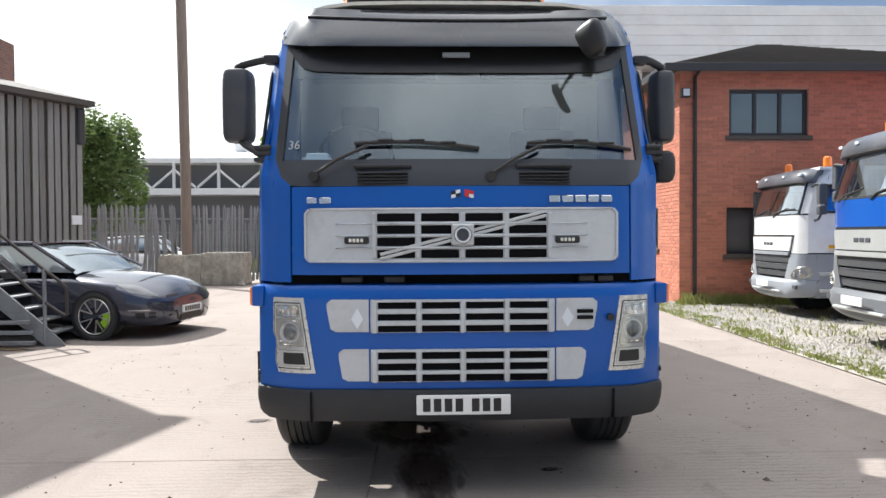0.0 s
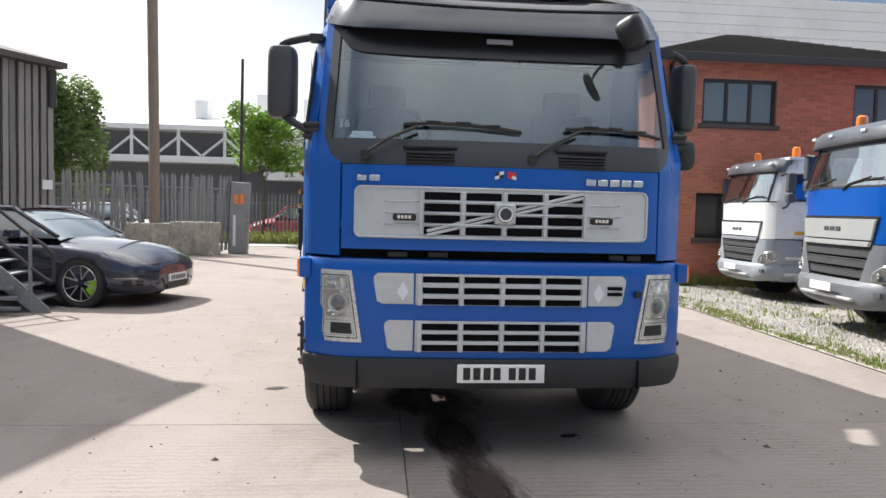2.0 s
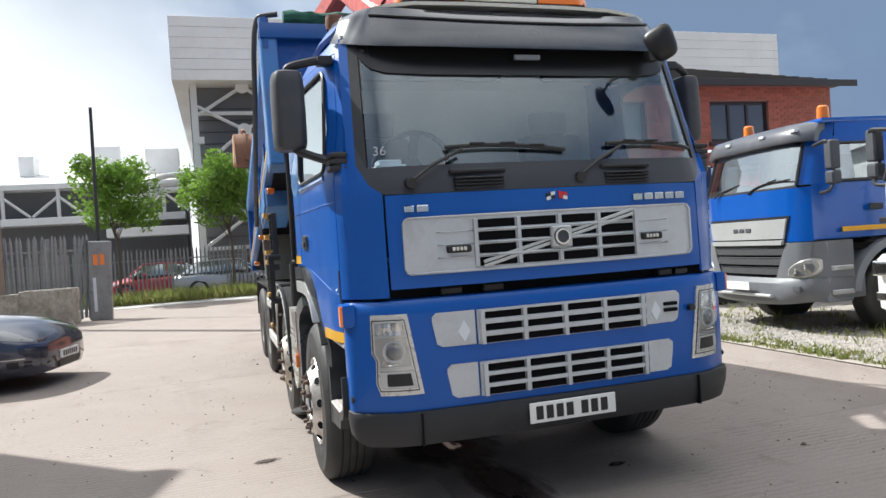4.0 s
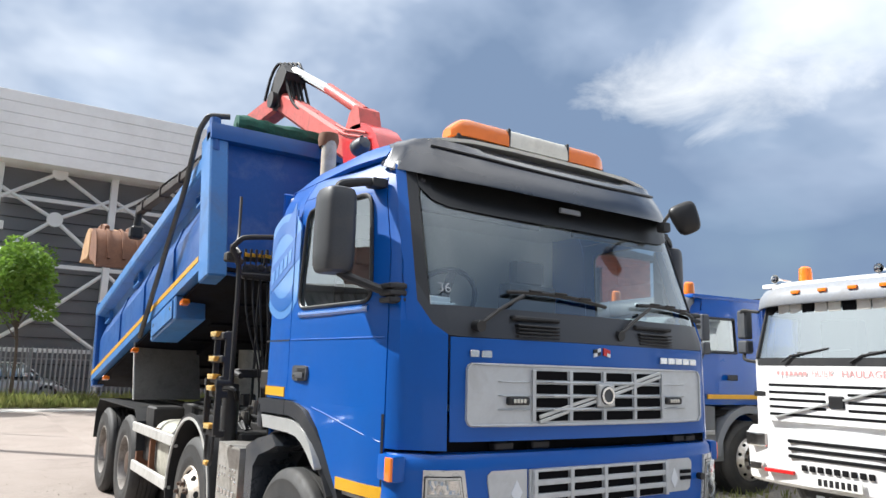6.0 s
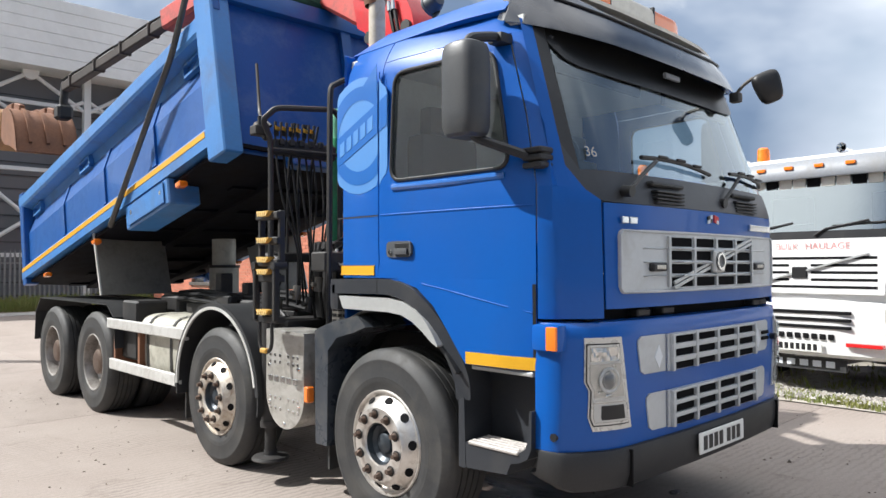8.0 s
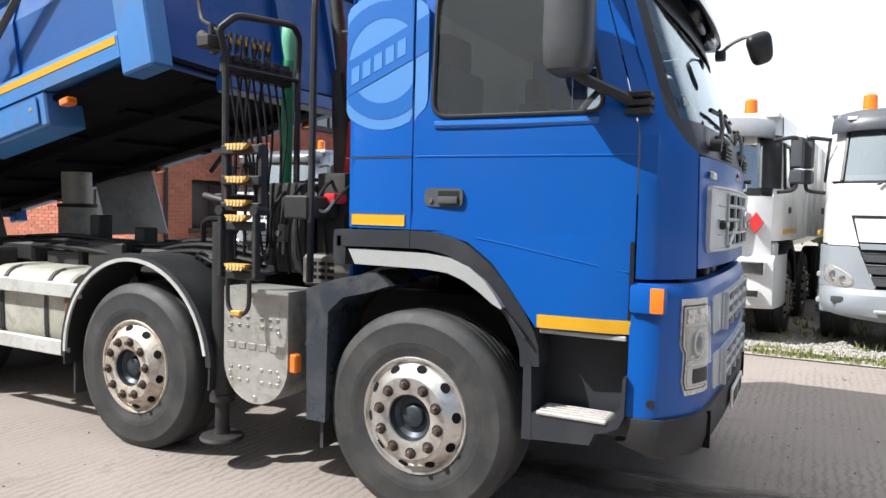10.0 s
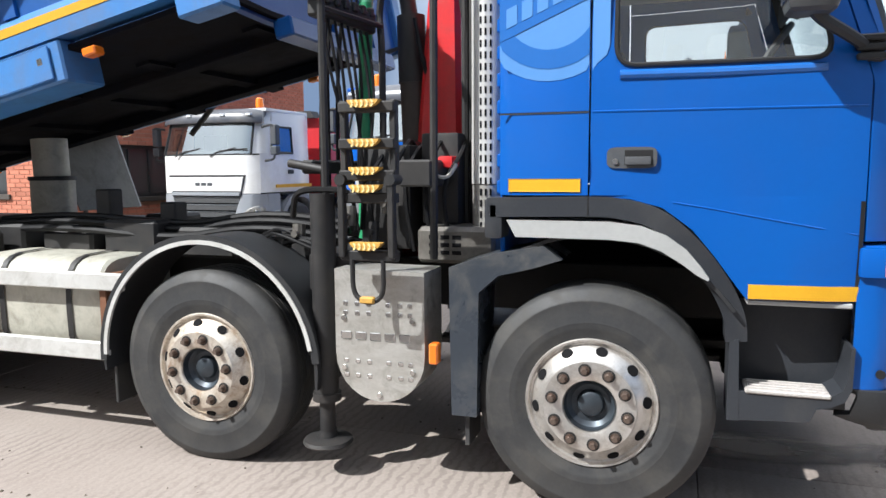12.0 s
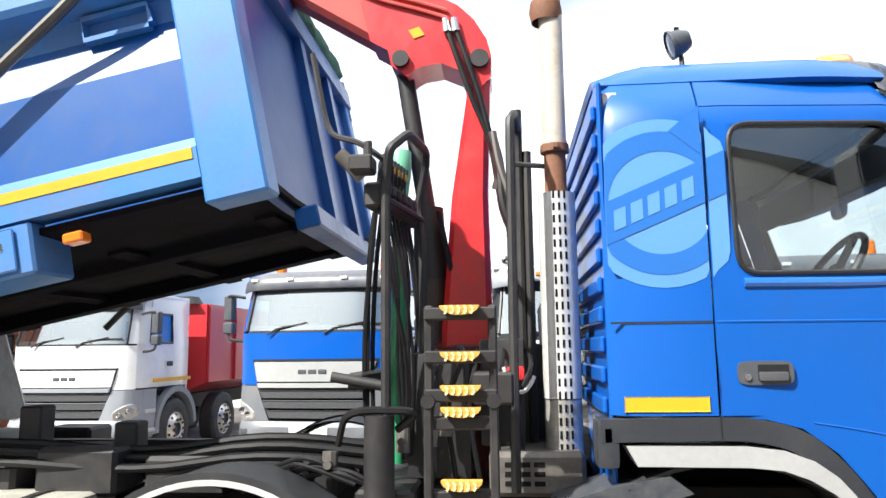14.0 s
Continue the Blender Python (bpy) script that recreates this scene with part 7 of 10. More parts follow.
b = bmesh.new()
box(b, -600, 600, -300, 900, -0.5, -0.05)
single("ground", b, FAR_GROUND, "worn pale ground running to the horizon", "ground", kind="structure")
yard = thing("pavement", "sunlit concrete yard slabs with dark joints", "pavement", kind="structure")
rg = random.Random(11)
slab_meshes = []
for nx, (w, h) in enumerate(((4.85, 5.0),)):
    for k in range(3):
        b = bmesh.new()
        box(b, -w / 2 + 0.002, w / 2 - 0.002, -h / 2 + 0.002, h / 2 - 0.002, -0.16, 0.0, 0.004)
        slab_meshes.append(finish(b, "slab", CONCRETE))
for i in range(-4, 1):
    for j in range(-3, 6):
        ob = new("slab", slab_meshes[(i * 3 + j) % 3])
        ob.parent = yard
        ob.matrix_basis = pose(4.30 - 4.85 * (0.5 - i), 5.0 * j - 1.6, rg.uniform(-0.003, 0.0), 0, 0, 180 if (i + j) % 2 else 0)
b = bmesh.new()
box(b, 4.302, 4.85, -16.0, 24.0, -0.16, -0.002, 0.004)
part("slab", b, CONCRETE, yard)
b = bmesh.new()
box(b, -22.0, 9.0, -20.0, 25.4, -0.14, -0.020)
single("pavement_bed", b, BARK, "dark joint filling under the slabs", "pavement", kind="structure")
b = bmesh.new()
box(b, -60, 60, 22.9, 24.35, -0.12, 0.012)
single("road", b, ROAD, "pale sunlit tarmac lane beside the fence", "road", kind="structure")

# gravel strip with weeds
b = bmesh.new()
n = 26
rows = []
for k in range(n + 1):
    y = -14 + 36 * k / n
    edge = 4.30 + 0.012 * y + 0.06 * noise.noise((y * 0.7, 3.1, 0))
    rows.append([(x if q else edge, y, 0.012 + 0.03 * min(1, q) + 0.025 * noise.noise((x * 0.6, y * 0.6, 7)) * min(1, q)) for q, x in enumerate([edge, 4.9, 5.6, 6.5, 8, 10, 14, 20, 40])])
loft(b, rows)
single("gravel_ground", b, SOIL, "pale gravel strip with weeds at its edge", "gravel", kind="structure")


def scatter_stones(name, count, area, seed, label):
    r = random.Random(seed)
    verts, faces = [], []
    for _ in range(count):
        x, y = area(r)
        s = r.uniform(0.012, 0.032)
        z = 0.045 + 0.025 * noise.noise((x * 0.6, y * 0.6, 7))
        k = len(verts)
        a = r.uniform(0, 6.28)
        for q in range(4):
            verts.append((x + s * math.cos(a + q * 1.57) * r.uniform(0.7, 1.2), y + s * math.sin(a + q * 1.57) * r.uniform(0.7, 1.2), z + r.uniform(-0.004, 0.006)))
        verts.append((x, y, z + s * r.uniform(0.5, 0.9)))
        for q in range(4):
            faces.append((k + q, k + (q + 1) % 4, k + 4))
    me = bpy.data.meshes.new(name)
    me.from_pydata(verts, [], faces)
    me.materials.append(STONE_MIX)
    return tagged(new(name, me), label, "gravel", kind="stuff")


def scatter_grass(name, count, area, seed, label, material=GRASS, tall=(0.025, 0.095), base=0.03):
    r = random.Random(seed)
    verts, faces = [], []
    for _ in range(count):
        x, y = area(r)
        h = r.uniform(*tall) * r.uniform(0.6, 1.0)
        for _ in range(4):
            a, w = r.uniform(0, 6.28), r.uniform(0.006, 0.014)
            dx, dy = r.uniform(-0.5, 0.5) * h, r.uniform(-0.5, 0.5) * h
            px, py = x + r.uniform(-0.05, 0.05), y + r.uniform(-0.05, 0.05)
            k = len(verts)
            c, s = w * math.cos(a), w * math.sin(a)
            verts += [(px - c, py - s, base - 0.02), (px + c, py + s, base - 0.02), (px + c * 0.7 + dx * 0.5, py + s * 0.7 + dy * 0.5, base + h * 0.65), (px + dx, py + dy, base + h)]
            faces += [(k, k + 1, k + 2), (k, k + 2, k + 3)]
    me = bpy.data.meshes.new(name)
    me.from_pydata(verts, [], faces)
    me.materials.append(material)
    return tagged(new(name, me), label, "grass", kind="stuff")


def strip_area(r):
    y = r.uniform(-6, 12)
    x = 4.36 + 0.012 * y + abs(r.gauss(0, 0.22))
    if noise.noise((x * 1.3, y * 0.9, 2.0)) < -0.12 and r.random() < 0.75:
        y = r.uniform(-6, 12)
        x = 4.36 + abs(r.gauss(0, 0.10))
    return x, y


scatter_stones("gravel", 16000, lambda r: (4.42 + abs(r.gauss(0, 1.3)), r.uniform(-7, 11.5)), 5, "loose pale grey gravel stones")
scatter_grass("grass", 1700, strip_area, 6, "rough green grass and weeds along the concrete edge")
scatter_grass("grass", 800, lambda r: (r.uniform(5.0, 7.5), r.uniform(-4, 10.5)), 8, "sparse weeds growing through gravel", GRASS, (0.04, 0.16))
scatter_grass("grass", 500, lambda r: (r.uniform(5.0, 9.0), 10.6 - abs(r.gauss(0, 0.2))), 9, "weeds at the foot of the brick wall", GRASS, (0.08, 0.35))
scatter_grass("grass", 6500, lambda r: (r.uniform(-16, 14), r.uniform(24.4, 25.7)), 10, "tall rough grass along the palisade fence", GRASS, (0.25, 0.65), 0.0)
b = bmesh.new()
box(b, -60, 60, 24.35, 27.0, -0.1, 0.03)
single("verge", b, SOIL, "earth verge under the fence", "verge", kind="structure")

def scatter_grit(count, seed):
    r = random.Random(seed)
    verts, faces = [], []
    for _ in range(count):
        x, y, d = r.uniform(-4.2, 4.0), r.uniform(-3.2, 9.0), r.uniform(0.004, 0.013) * (2.0 if r.random() < 0.06 else 1.0)
        k, a = len(verts), r.uniform(0, 6.28)
        verts += [(x + d * math.cos(a + q * 1.57) * r.uniform(0.6, 1.3), y + d * math.sin(a + q * 1.57) * r.uniform(0.6, 1.3), -0.002) for q in range(4)] + [(x, y, d * r.uniform(0.4, 0.8))]
        faces += [(k + q, k + (q + 1) % 4, k + 4) for q in range(4)]
    me = bpy.data.meshes.new("grit")
    me.from_pydata(verts, [], faces)
    me.materials.append(BARK)
    return tagged(new("grit", me), "small dark specks of dirt and grit on the concrete", "grit", kind="stuff")


scatter_grit(900, 17)

# damp patch and tracks before the truck


def stain_material(name, col, rough):
    """A thin film that soaks out at its edge in a torn outline."""
    m = surface(name, col, rough, grain=0.3, bump=0.1, big=4)
    nt = m.node_tree
    co = nt.nodes.new("ShaderNodeTexCoord")
    ln = nt.nodes.new("ShaderNodeVectorMath")
    ln.operation = "LENGTH"
    nt.links.new(co.outputs["Object"], ln.inputs[0])
    torn = node_math(nt, "ADD", ln.outputs["Value"], node_math(nt, "MULTIPLY", tex_noise(nt, 2.2, 7, 0.65, (1.6, 0.9, 1)), 0.75))
    fac = ramp(nt, torn, [(0.60, 0.80), (1.16, 0.0)])
    tr = nt.nodes.new("ShaderNodeBsdfTransparent")
    mx = nt.nodes.new("ShaderNodeMixShader")
    nt.links.new(fac, mx.inputs[0])
    nt.links.new(tr.outputs[0], mx.inputs[1])
    nt.links.new(nt.nodes["Principled BSDF"].outputs[0], mx.inputs[2])
    nt.links.new(mx.outputs[0], nt.nodes["Material Output"].inputs[0])
    return m


LITTER = stain_material("leaf_litter", (0.16, 0.105, 0.055), 0.9)
# damp and oil colour, which also carries painted shade beneath the truck
WET_SHADE = stain_material("oil_stain_shade", (0.070, 0.052, 0.045), 0.45)


def stain(name, cx, cy, rx, ry, turn, material, label, z=0.004):
    b = bmesh.new()
    prism(b, arc(0, 0, 0.86, 0, 345, 23), "z", -0.0015, 0.0)
    ob = part(name, b, material, yard, label)
    ob.matrix_basis = pose(cx, cy, z, 0, 0, turn) @ Matrix.Diagonal((rx, ry, 1, 1))
    return ob


stain("stain", -0.20, 0.62, 0.36, 0.95, 6, WET_SHADE, "dark damp streak on the concrete by the truck")
stain("stain", -0.12, -0.28, 0.33, 0.85, 10, WET_SHADE, "dark damp streak on the concrete by the truck", 0.006)
stain("stain", -0.05, -0.75, 0.26, 0.55, 18, WET_SHADE, "dark damp streak on the concrete by the truck", 0.008)
# oily patch widened to paint the truck's own shade onto the concrete
stain("stain", -0.30, 1.55, 0.65, 0.85, 20, WET_SHADE, "dark oily patch with painted shade on the concrete under the truck", 0.005)
stain("stain", -5.75, 5.72, 0.75, 0.22, -12, LITTER, "brown leaf litter swept against the stair foot", 0.006)
stain("stain", 0.59, 0.61, 0.11, 0.06, 6, WET_SHADE, "small dark oil spot on the concrete")
stain("stain", -1.55, 1.9, 0.17, 0.10, 8, WET_SHADE, "small dark oil spot on the concrete")

# ---- brick office ----


def brick_material(name, base, dark, mortar):
    m = bpy.data.materials.new(name)
    m.use_nodes = True
    nt = m.node_tree
    p = nt.nodes["Principled BSDF"]
    co = nt.nodes.new("ShaderNodeTexCoord")
    sep = nt.nodes.new("ShaderNodeSeparateXYZ")
    nt.links.new(co.outputs["Object"], sep.inputs[0])
    cb = nt.nodes.new("ShaderNodeCombineXYZ")
    nt.links.new(node_math(nt, "ADD", sep.outputs[0], sep.outputs[1]), cb.inputs[0])
    nt.links.new(sep.outputs[2], cb.inputs[1])
    br = nt.nodes.new("ShaderNodeTexBrick")
    br.inputs["Color1"].default_value, br.inputs["Color2"].default_value, br.inputs["Mortar"].default_value = (*base, 1), (*dark, 1), (*mortar, 1)
    br.inputs["Scale"].default_value = 1.0
    br.inputs["Mortar Size"].default_value, br.inputs["Brick Width"].default_value, br.inputs["Row Height"].default_value = 0.006, 0.225, 0.075
    nt.links.new(cb.outputs[0], br.inputs["Vector"])
    c = mix_col(nt, ramp(nt, tex_noise(nt, 0.9, 6, 0.65), [(0.4, 0.0), (0.75, 0.5)]), br.outputs["Color"], dark)
    nt.links.new(c, p.inputs["Base Color"])
    p.inputs["Roughness"].default_value = 0.85
    bumped(nt, p, br.outputs["Fac"], -0.4, 0.006)
    return m


BRICK = brick_material("red_brick", (0.52, 0.185, 0.105), (0.42, 0.145, 0.085), (0.44, 0.33, 0.26))
BRICK_OLD = brick_material("old_brick", (0.26, 0.13, 0.10), (0.17, 0.09, 0.07), (0.25, 0.21, 0.18))
ROOF_TILE = surface("roof_tiles", (0.085, 0.072, 0.062), 0.8, second=(0.055, 0.05, 0.045), amount=0.8, grain=0.3, bump=0.5, bump_dist=0.01, big=1.5, stretch=(1, 1, 6), fine=12)
FRAME = surface("window_frame_grey", (0.03, 0.03, 0.032), 0.5, grain=0.1)
PANE = surface("dark_pane", (0.19, 0.205, 0.21), 0.04, 0.6, grain=0.03, bump=0.0, spec=0.9)

MORTAR = surface("grey_mortar", (0.42, 0.24, 0.17), 0.9, second=(0.36, 0.20, 0.14), amount=0.8, big=3, grain=0.2, bump=0.2)


def brick_clay(name, by_object):
    """Fired clay that differs from brick to brick."""
    m = surface(name, (0.49, 0.185, 0.115), 0.85, second=(0.42, 0.155, 0.098), amount=0.8, big=3, grain=0.25, bump=0.25)
    nt = m.node_tree
    p = nt.nodes["Principled BSDF"]
    src = p.inputs["Base Color"].links[0].from_socket
    n = nt.nodes.new("ShaderNodeObjectInfo" if by_object else "ShaderNodeNewGeometry")
    rnd = n.outputs["Random"] if by_object else n.outputs["Random Per Island"]
    hsv = nt.nodes.new("ShaderNodeHueSaturation")
    nt.links.new(node_math(nt, "ADD", 0.84, node_math(nt, "MULTIPLY", rnd, 0.32)), hsv.inputs["Value"])
    nt.links.new(src, hsv.inputs["Color"])
    nt.links.new(hsv.outputs[0], p.inputs["Base Color"])
    return m


BRICK_PIECE = brick_clay("brick_clay", True)
BRICK_REST = brick_clay("brick_clay_joined", False)
office = thing("brick_office", "two-storey red brick office with hipped tile roof", "building", (5.1, 10.7, 0))


def wall_with_holes(bm, w, h, holes, thick_, face="y"):
    """An upright wall of width w along x from 0, thick behind y = 0, with rectangular openings (x0, x1, z0, z1)."""
    xs = sorted({0, w, *(v for o in holes for v in o[:2])})
    zs = sorted({0, h, *(v for o in holes for v in o[2:])})
    for xa, xb in zip(xs, xs[1:]):
        for za, zb in zip(zs, zs[1:]):
            mx, mz = (xa + xb) / 2, (za + zb) / 2
            if any(o[0] < mx < o[1] and o[2] < mz < o[3] for o in holes):
                continue
            box(bm, xa, xb, 0, thick_, za, zb)
    return bm


def office_window(parent, x0, x1, z0, z1, lights, face):
    """A framed window with mullions, sill and panes; face 'front' lies across y, 'side' across x."""
    def put(name, bm, material, par, label=""):
        if face == "side":
            bmesh.ops.transform(bm, matrix=Matrix(((0, 1, 0, 0), (1, 0, 0, 0), (0, 0, 1, 0), (0, 0, 0, 1))), verts=bm.verts[:])
        return part(name, bm, material, par, label)
    b = bmesh.new()
    box(b, x0, x1, 0.07, 0.13, z0, z0 + 0.07)
    win = put("window", b, FRAME, parent, "dark grey framed office window")
    b = bmesh.new()
    box(b, x0, x1, 0.07, 0.13, z1 - 0.07, z1)
    put("frame_head", b, FRAME, win)
    for k in range(lights + 1):
        c = x0 + 0.035 + (x1 - x0 - 0.07) * k / lights
        b = bmesh.new()
        box(b, c - 0.035, c + 0.035, 0.068, 0.132, z0, z1)
        put("mullion", b, FRAME, win)
    for k in range(lights):
        a = x0 + 0.07 + (x1 - x0 - 0.07) * k / lights
        c = x0 + (x1 - x0 - 0.07) * (k + 1) / lights
        b = bmesh.new()
        box(b, a, c, 0.095, 0.105, z0 + 0.07, z1 - 0.07)
        put("pane", b, PANE, win)
    b = bmesh.new()
    box(b, x0 - 0.08, x1 + 0.08, -0.05, 0.14, z0 - 0.09, z0, 0.008)
    put("sill", b, ROOF_TILE, win)


ups = [(1.03, 2.69, 3.5, 4.46), (4.45, 6.15, 3.5, 4.46)]
lows = [(0.98, 2.64, 1.05, 2.02), (4.45, 6.15, 1.05, 2.02)]
b = bmesh.new()
wall_with_holes(b, 8.1, 4.86, ups + lows, 0.25)
bmesh.ops.remove_doubles(b, verts=b.verts[:], dist=0.0005)
front_wall = part("front_wall", b, MORTAR, office)
side_holes = [(1.06, 1.92, 1.15, 2.06), (1.06, 1.92, 3.5, 4.46), (5.0, 6.6, 1.05, 2.02)]
b = bmesh.new()
wall_with_holes(b, 9.2, 4.86, side_holes, 0.25)
bmesh.ops.transform(b, matrix=Matrix(((0, 1, 0, 0), (1, 0, 0, 0), (0, 0, 1, 0), (0, 0, 0, 1))), verts=b.verts[:])
bmesh.ops.translate(b, verts=[v for v in b.verts], vec=(0, 0.252, 0))
bmesh.ops.remove_doubles(b, verts=b.verts[:], dist=0.0005)
side_wall = part("side_wall", b, MORTAR, office)
b = bmesh.new()
box(b, 0.25, 8.1, 9.2, 9.45, 0, 4.86)
box(b, 7.85, 8.098, 0.25, 9.2, 0, 4.86)
part("back_walls", b, BRICK, office)
for o in ups + lows:
    office_window(office, *o, 3, "front")
for o in side_holes:
    office_window(office, o[0] + 0.25, o[1] + 0.25, o[2], o[3], 2, "side")
b = bmesh.new()
e = 0.42
c4 = [(-e, -e, 4.86), (8.1 + e, -e, 4.86), (8.1 + e, 9.45 + e, 4.86), (-e, 9.45 + e, 4.86)]
vs = [b.verts.new(p) for p in c4]
r1, r2 = b.verts.new((3.9, 4.7, 6.62)), b.verts.new((4.2, 4.7, 6.62))
b.faces.new((vs[0], vs[1], r2, r1)), b.faces.new((vs[1], vs[2], r2)), b.faces.new((vs[2], vs[3], r1, r2)), b.faces.new((vs[3], vs[0], r1))
b.faces.new(list(reversed(vs)))
roof = part("roof", b, ROOF_TILE, office, "dark brown tiled hip roof", 10)
for k in range(1, 21):
    f = k / 21
    z = 4.86 + 1.76 * f + 0.012
    for a, c, ra, rc in ((0, 1, Vector((3.9, 4.7, 6.62)), Vector((4.2, 4.7, 6.62))), (3, 0, Vector((3.9, 4.7, 6.62)), Vector((3.9, 4.7, 6.62)))):
        p, q = Vector(c4[a]).lerp(ra, f), Vector(c4[c]).lerp(rc, f)
        b = bmesh.new()
        slanted(b, p + Vector((0, 0, 0.01)), q + Vector((0, 0, 0.01)), 0.03, 0.02)
        part("tile_course", b, ROOF_TILE, roof)
b = bmesh.new()
box(b, -e - 0.03, 8.1 + e, -e - 0.03, -e, 4.74, 4.90, 0.005)
box(b, -e - 0.03, -e, -e, 9.45 + e, 4.74, 4.90, 0.005)
part("fascia", b, FRAME, office)
b = bmesh.new()
tube(b, [(0.30, -0.06, 0.05), (0.30, -0.06, 4.70), (0.30, -0.36, 4.80)], 0.038, 10)
part("downpipe", b, FRAME, office, "black rainwater downpipe")
b = bmesh.new()
box(b, 0.0, 0.18, -0.14, -0.01, 4.28, 4.46, 0.01)
fl = part("flood_lamp", b, FRAME, office, "black wall flood lamp")
b = bmesh.new()
box(b, 0.025, 0.155, -0.15, -0.139, 4.30, 4.44)
part("lamp_glass", b, DECAL_WHITE, fl)

# ---- the long clad hall beyond the fence ----
CLAD = surface("pale_cladding", (0.82, 0.82, 0.81), 0.55, second=(0.64, 0.64, 0.63), amount=0.8, big=0.15, grain=0.04, fine=8, bump=0.02, dirt=(0.45, 0.44, 0.42), dirt_amount=0.4)
CLAD_DARK = surface("grey_cladding", (0.140, 0.144, 0.152), 0.6, second=(0.160, 0.163, 0.172), amount=0.7, big=0.2, grain=0.06, fine=6, bump=0.02)
TRUSS = surface("white_steel", (0.70, 0.70, 0.69), 0.5, second=(0.6, 0.6, 0.58), amount=0.6, big=1, grain=0.05)
hall = thing("clad_hall", "long white and grey clad hall with braced frames", "building", (0, 28, 0))
b = bmesh.new()
box(b, -2.5, 26.8, 0.5, 40, 0, 8.85)
part("wall", b, CLAD_DARK, hall, "dark grey clad wall")
for k in range(6):
    b = bmesh.new()
    z0 = 8.82 + k * 0.435
    box(b, -3.1, 27.2, -0.9 + 0.0, 40, z0, z0 + 0.425, 0.012)
    part("fascia_panel", b, CLAD, hall, "pale horizontal cladding panel")
for k in range(16):
    b = bmesh.new()
    box(b, -2.5, 26.8, 0.46, 0.50, 0.5 * k + 0.4, 0.5 * k + 0.425)
    part("cladding_joint", b, FRAME, hall)
for c in range(8):
    x = -2.32 + 3.95 * c
    b = bmesh.new()
    box(b, x - 0.13, x + 0.13, -0.15, 0.12, 0, 8.9, 0.02)
    part("column", b, TRUSS, hall, "white steel column")
    if c == 7:
        break
    for zb_ in (7.55, 5.05, 1.85):
        b = bmesh.new()
        box(b, x + 0.13, x + 3.82, -0.02, 0.10, zb_, zb_ + 0.15, 0.01)
        part("beam", b, TRUSS, hall)
    mid = x + 1.975
    for zc in (8.75, 6.9, 3.3):
        b = bmesh.new()
        cyl(b, (mid, -0.12, zc), (mid, 0.06, zc), 0.28, seg=20)
        part("node_plate", b, TRUSS, hall)
        for dx in (-1.85, 1.85):
            for dz in ((-1.2,) if zc > 8 else (-1.55, 1.0) if zc > 5 else (-1.3, 1.6)):
                b = bmesh.new()
                tube(b, [(mid, -0.03, zc), (mid + dx, -0.03, zc + dz)], 0.075, 8)
                part("brace", b, TRUSS, hall)
b = bmesh.new()
box(b, -2.2, -2.0, -0.3, -0.1, 6.3, 6.6, 0.02)
part("wall_lamp", b, TRUSS, hall)

# ---- lower grey works beyond, with white trusses ----
works = thing("truss_works", "low grey works building with white roof trusses", "building", (0, 40, 0))
b = bmesh.new()
prism(b, [(0, 5.9), (0, 6.2), (9, 8.2), (9, 5.9)], "x", -46, -3.2)
part("roof", b, CLAD, works, "pale grey sloping roof")
b = bmesh.new()
box(b, -46, -3.4, 1.6, 9, 0, 5.9)
part("wall", b, CLAD_DARK, works)
b = bmesh.new()
box(b, -46, -3.4, 0.0, 1.6, 3.95, 4.35, 0.02)
part("canopy", b, CLAD, works)
for k in range(16):
    x = -45 + 2.7 * k
    b = bmesh.new()
    tube(b, [(x, 0.1, 4.3), (x, 0.1, 6.0)], 0.10, 8)
    part("truss_post", b, TRUSS, works)
    for s in (-1, 1):
        b = bmesh.new()
        tube(b, [(x, 0.1, 5.5), (x + s * 1.3, 0.1, 4.4)], 0.075, 8)
        part("truss_brace", b, TRUSS, works)
for x, w, h in ((-8.6, 1.6, 1.0), (-5.6, 1.9, 0.8), (-12.5, 0.8, 0.5)):
    b = bmesh.new()
    box(b, x, x + w, 3.5, 5.0, 7.0, 7.1 + h + 0.6, 0.03)
    part("roof_unit", b, CLAD, works)
for k in range(3):
    b = bmesh.new()
    tube(b, bend([(-7.0 + 0.3 * k, -1.0, 4.6 - 0.3 * k), (-5.6, -1.0, 5.6 - 0.35 * k), (-4.6, -1.0, 6.3 - 0.4 * k), (-3.0, -1.0, 6.35 - 0.4 * k)], 5, 0.4), 0.17, 10)
    part("white_duct", b, TRUSS, works)
b = bmesh.new()
box(b, -7.4, -3.2, -1.5, 0.0, 3.0, 3.5, 0.03)
part("lean_to_roof", b, CLAD, works)

# ---- palisade fences ----
GALV = surface("galvanised_steel", (0.31, 0.317, 0.32), 0.55, 0.4, second=(0.23, 0.234, 0.238), amount=0.8, big=3, grain=0.12, dirt=(0.14, 0.11, 0.09), dirt_amount=0.4)
OLD_WOOD = surface("weathered_boards", (0.235, 0.228, 0.218), 0.85, second=(0.150, 0.144, 0.137), amount=0.9, big=3, grain=0.3, bump=0.4, stretch=(8, 8, 0.6), vary=0.28)
ROUGH_STONE = surface("rough_concrete", (0.47, 0.44, 0.38), 0.92, second=(0.21, 0.19, 0.15), amount=0.9, big=4.5, stretch=(1.6, 1.6, 0.6), grain=0.3, bump=0.7, bump_dist=0.015, dirt=(0.10, 0.11, 0.06), dirt_amount=0.6)


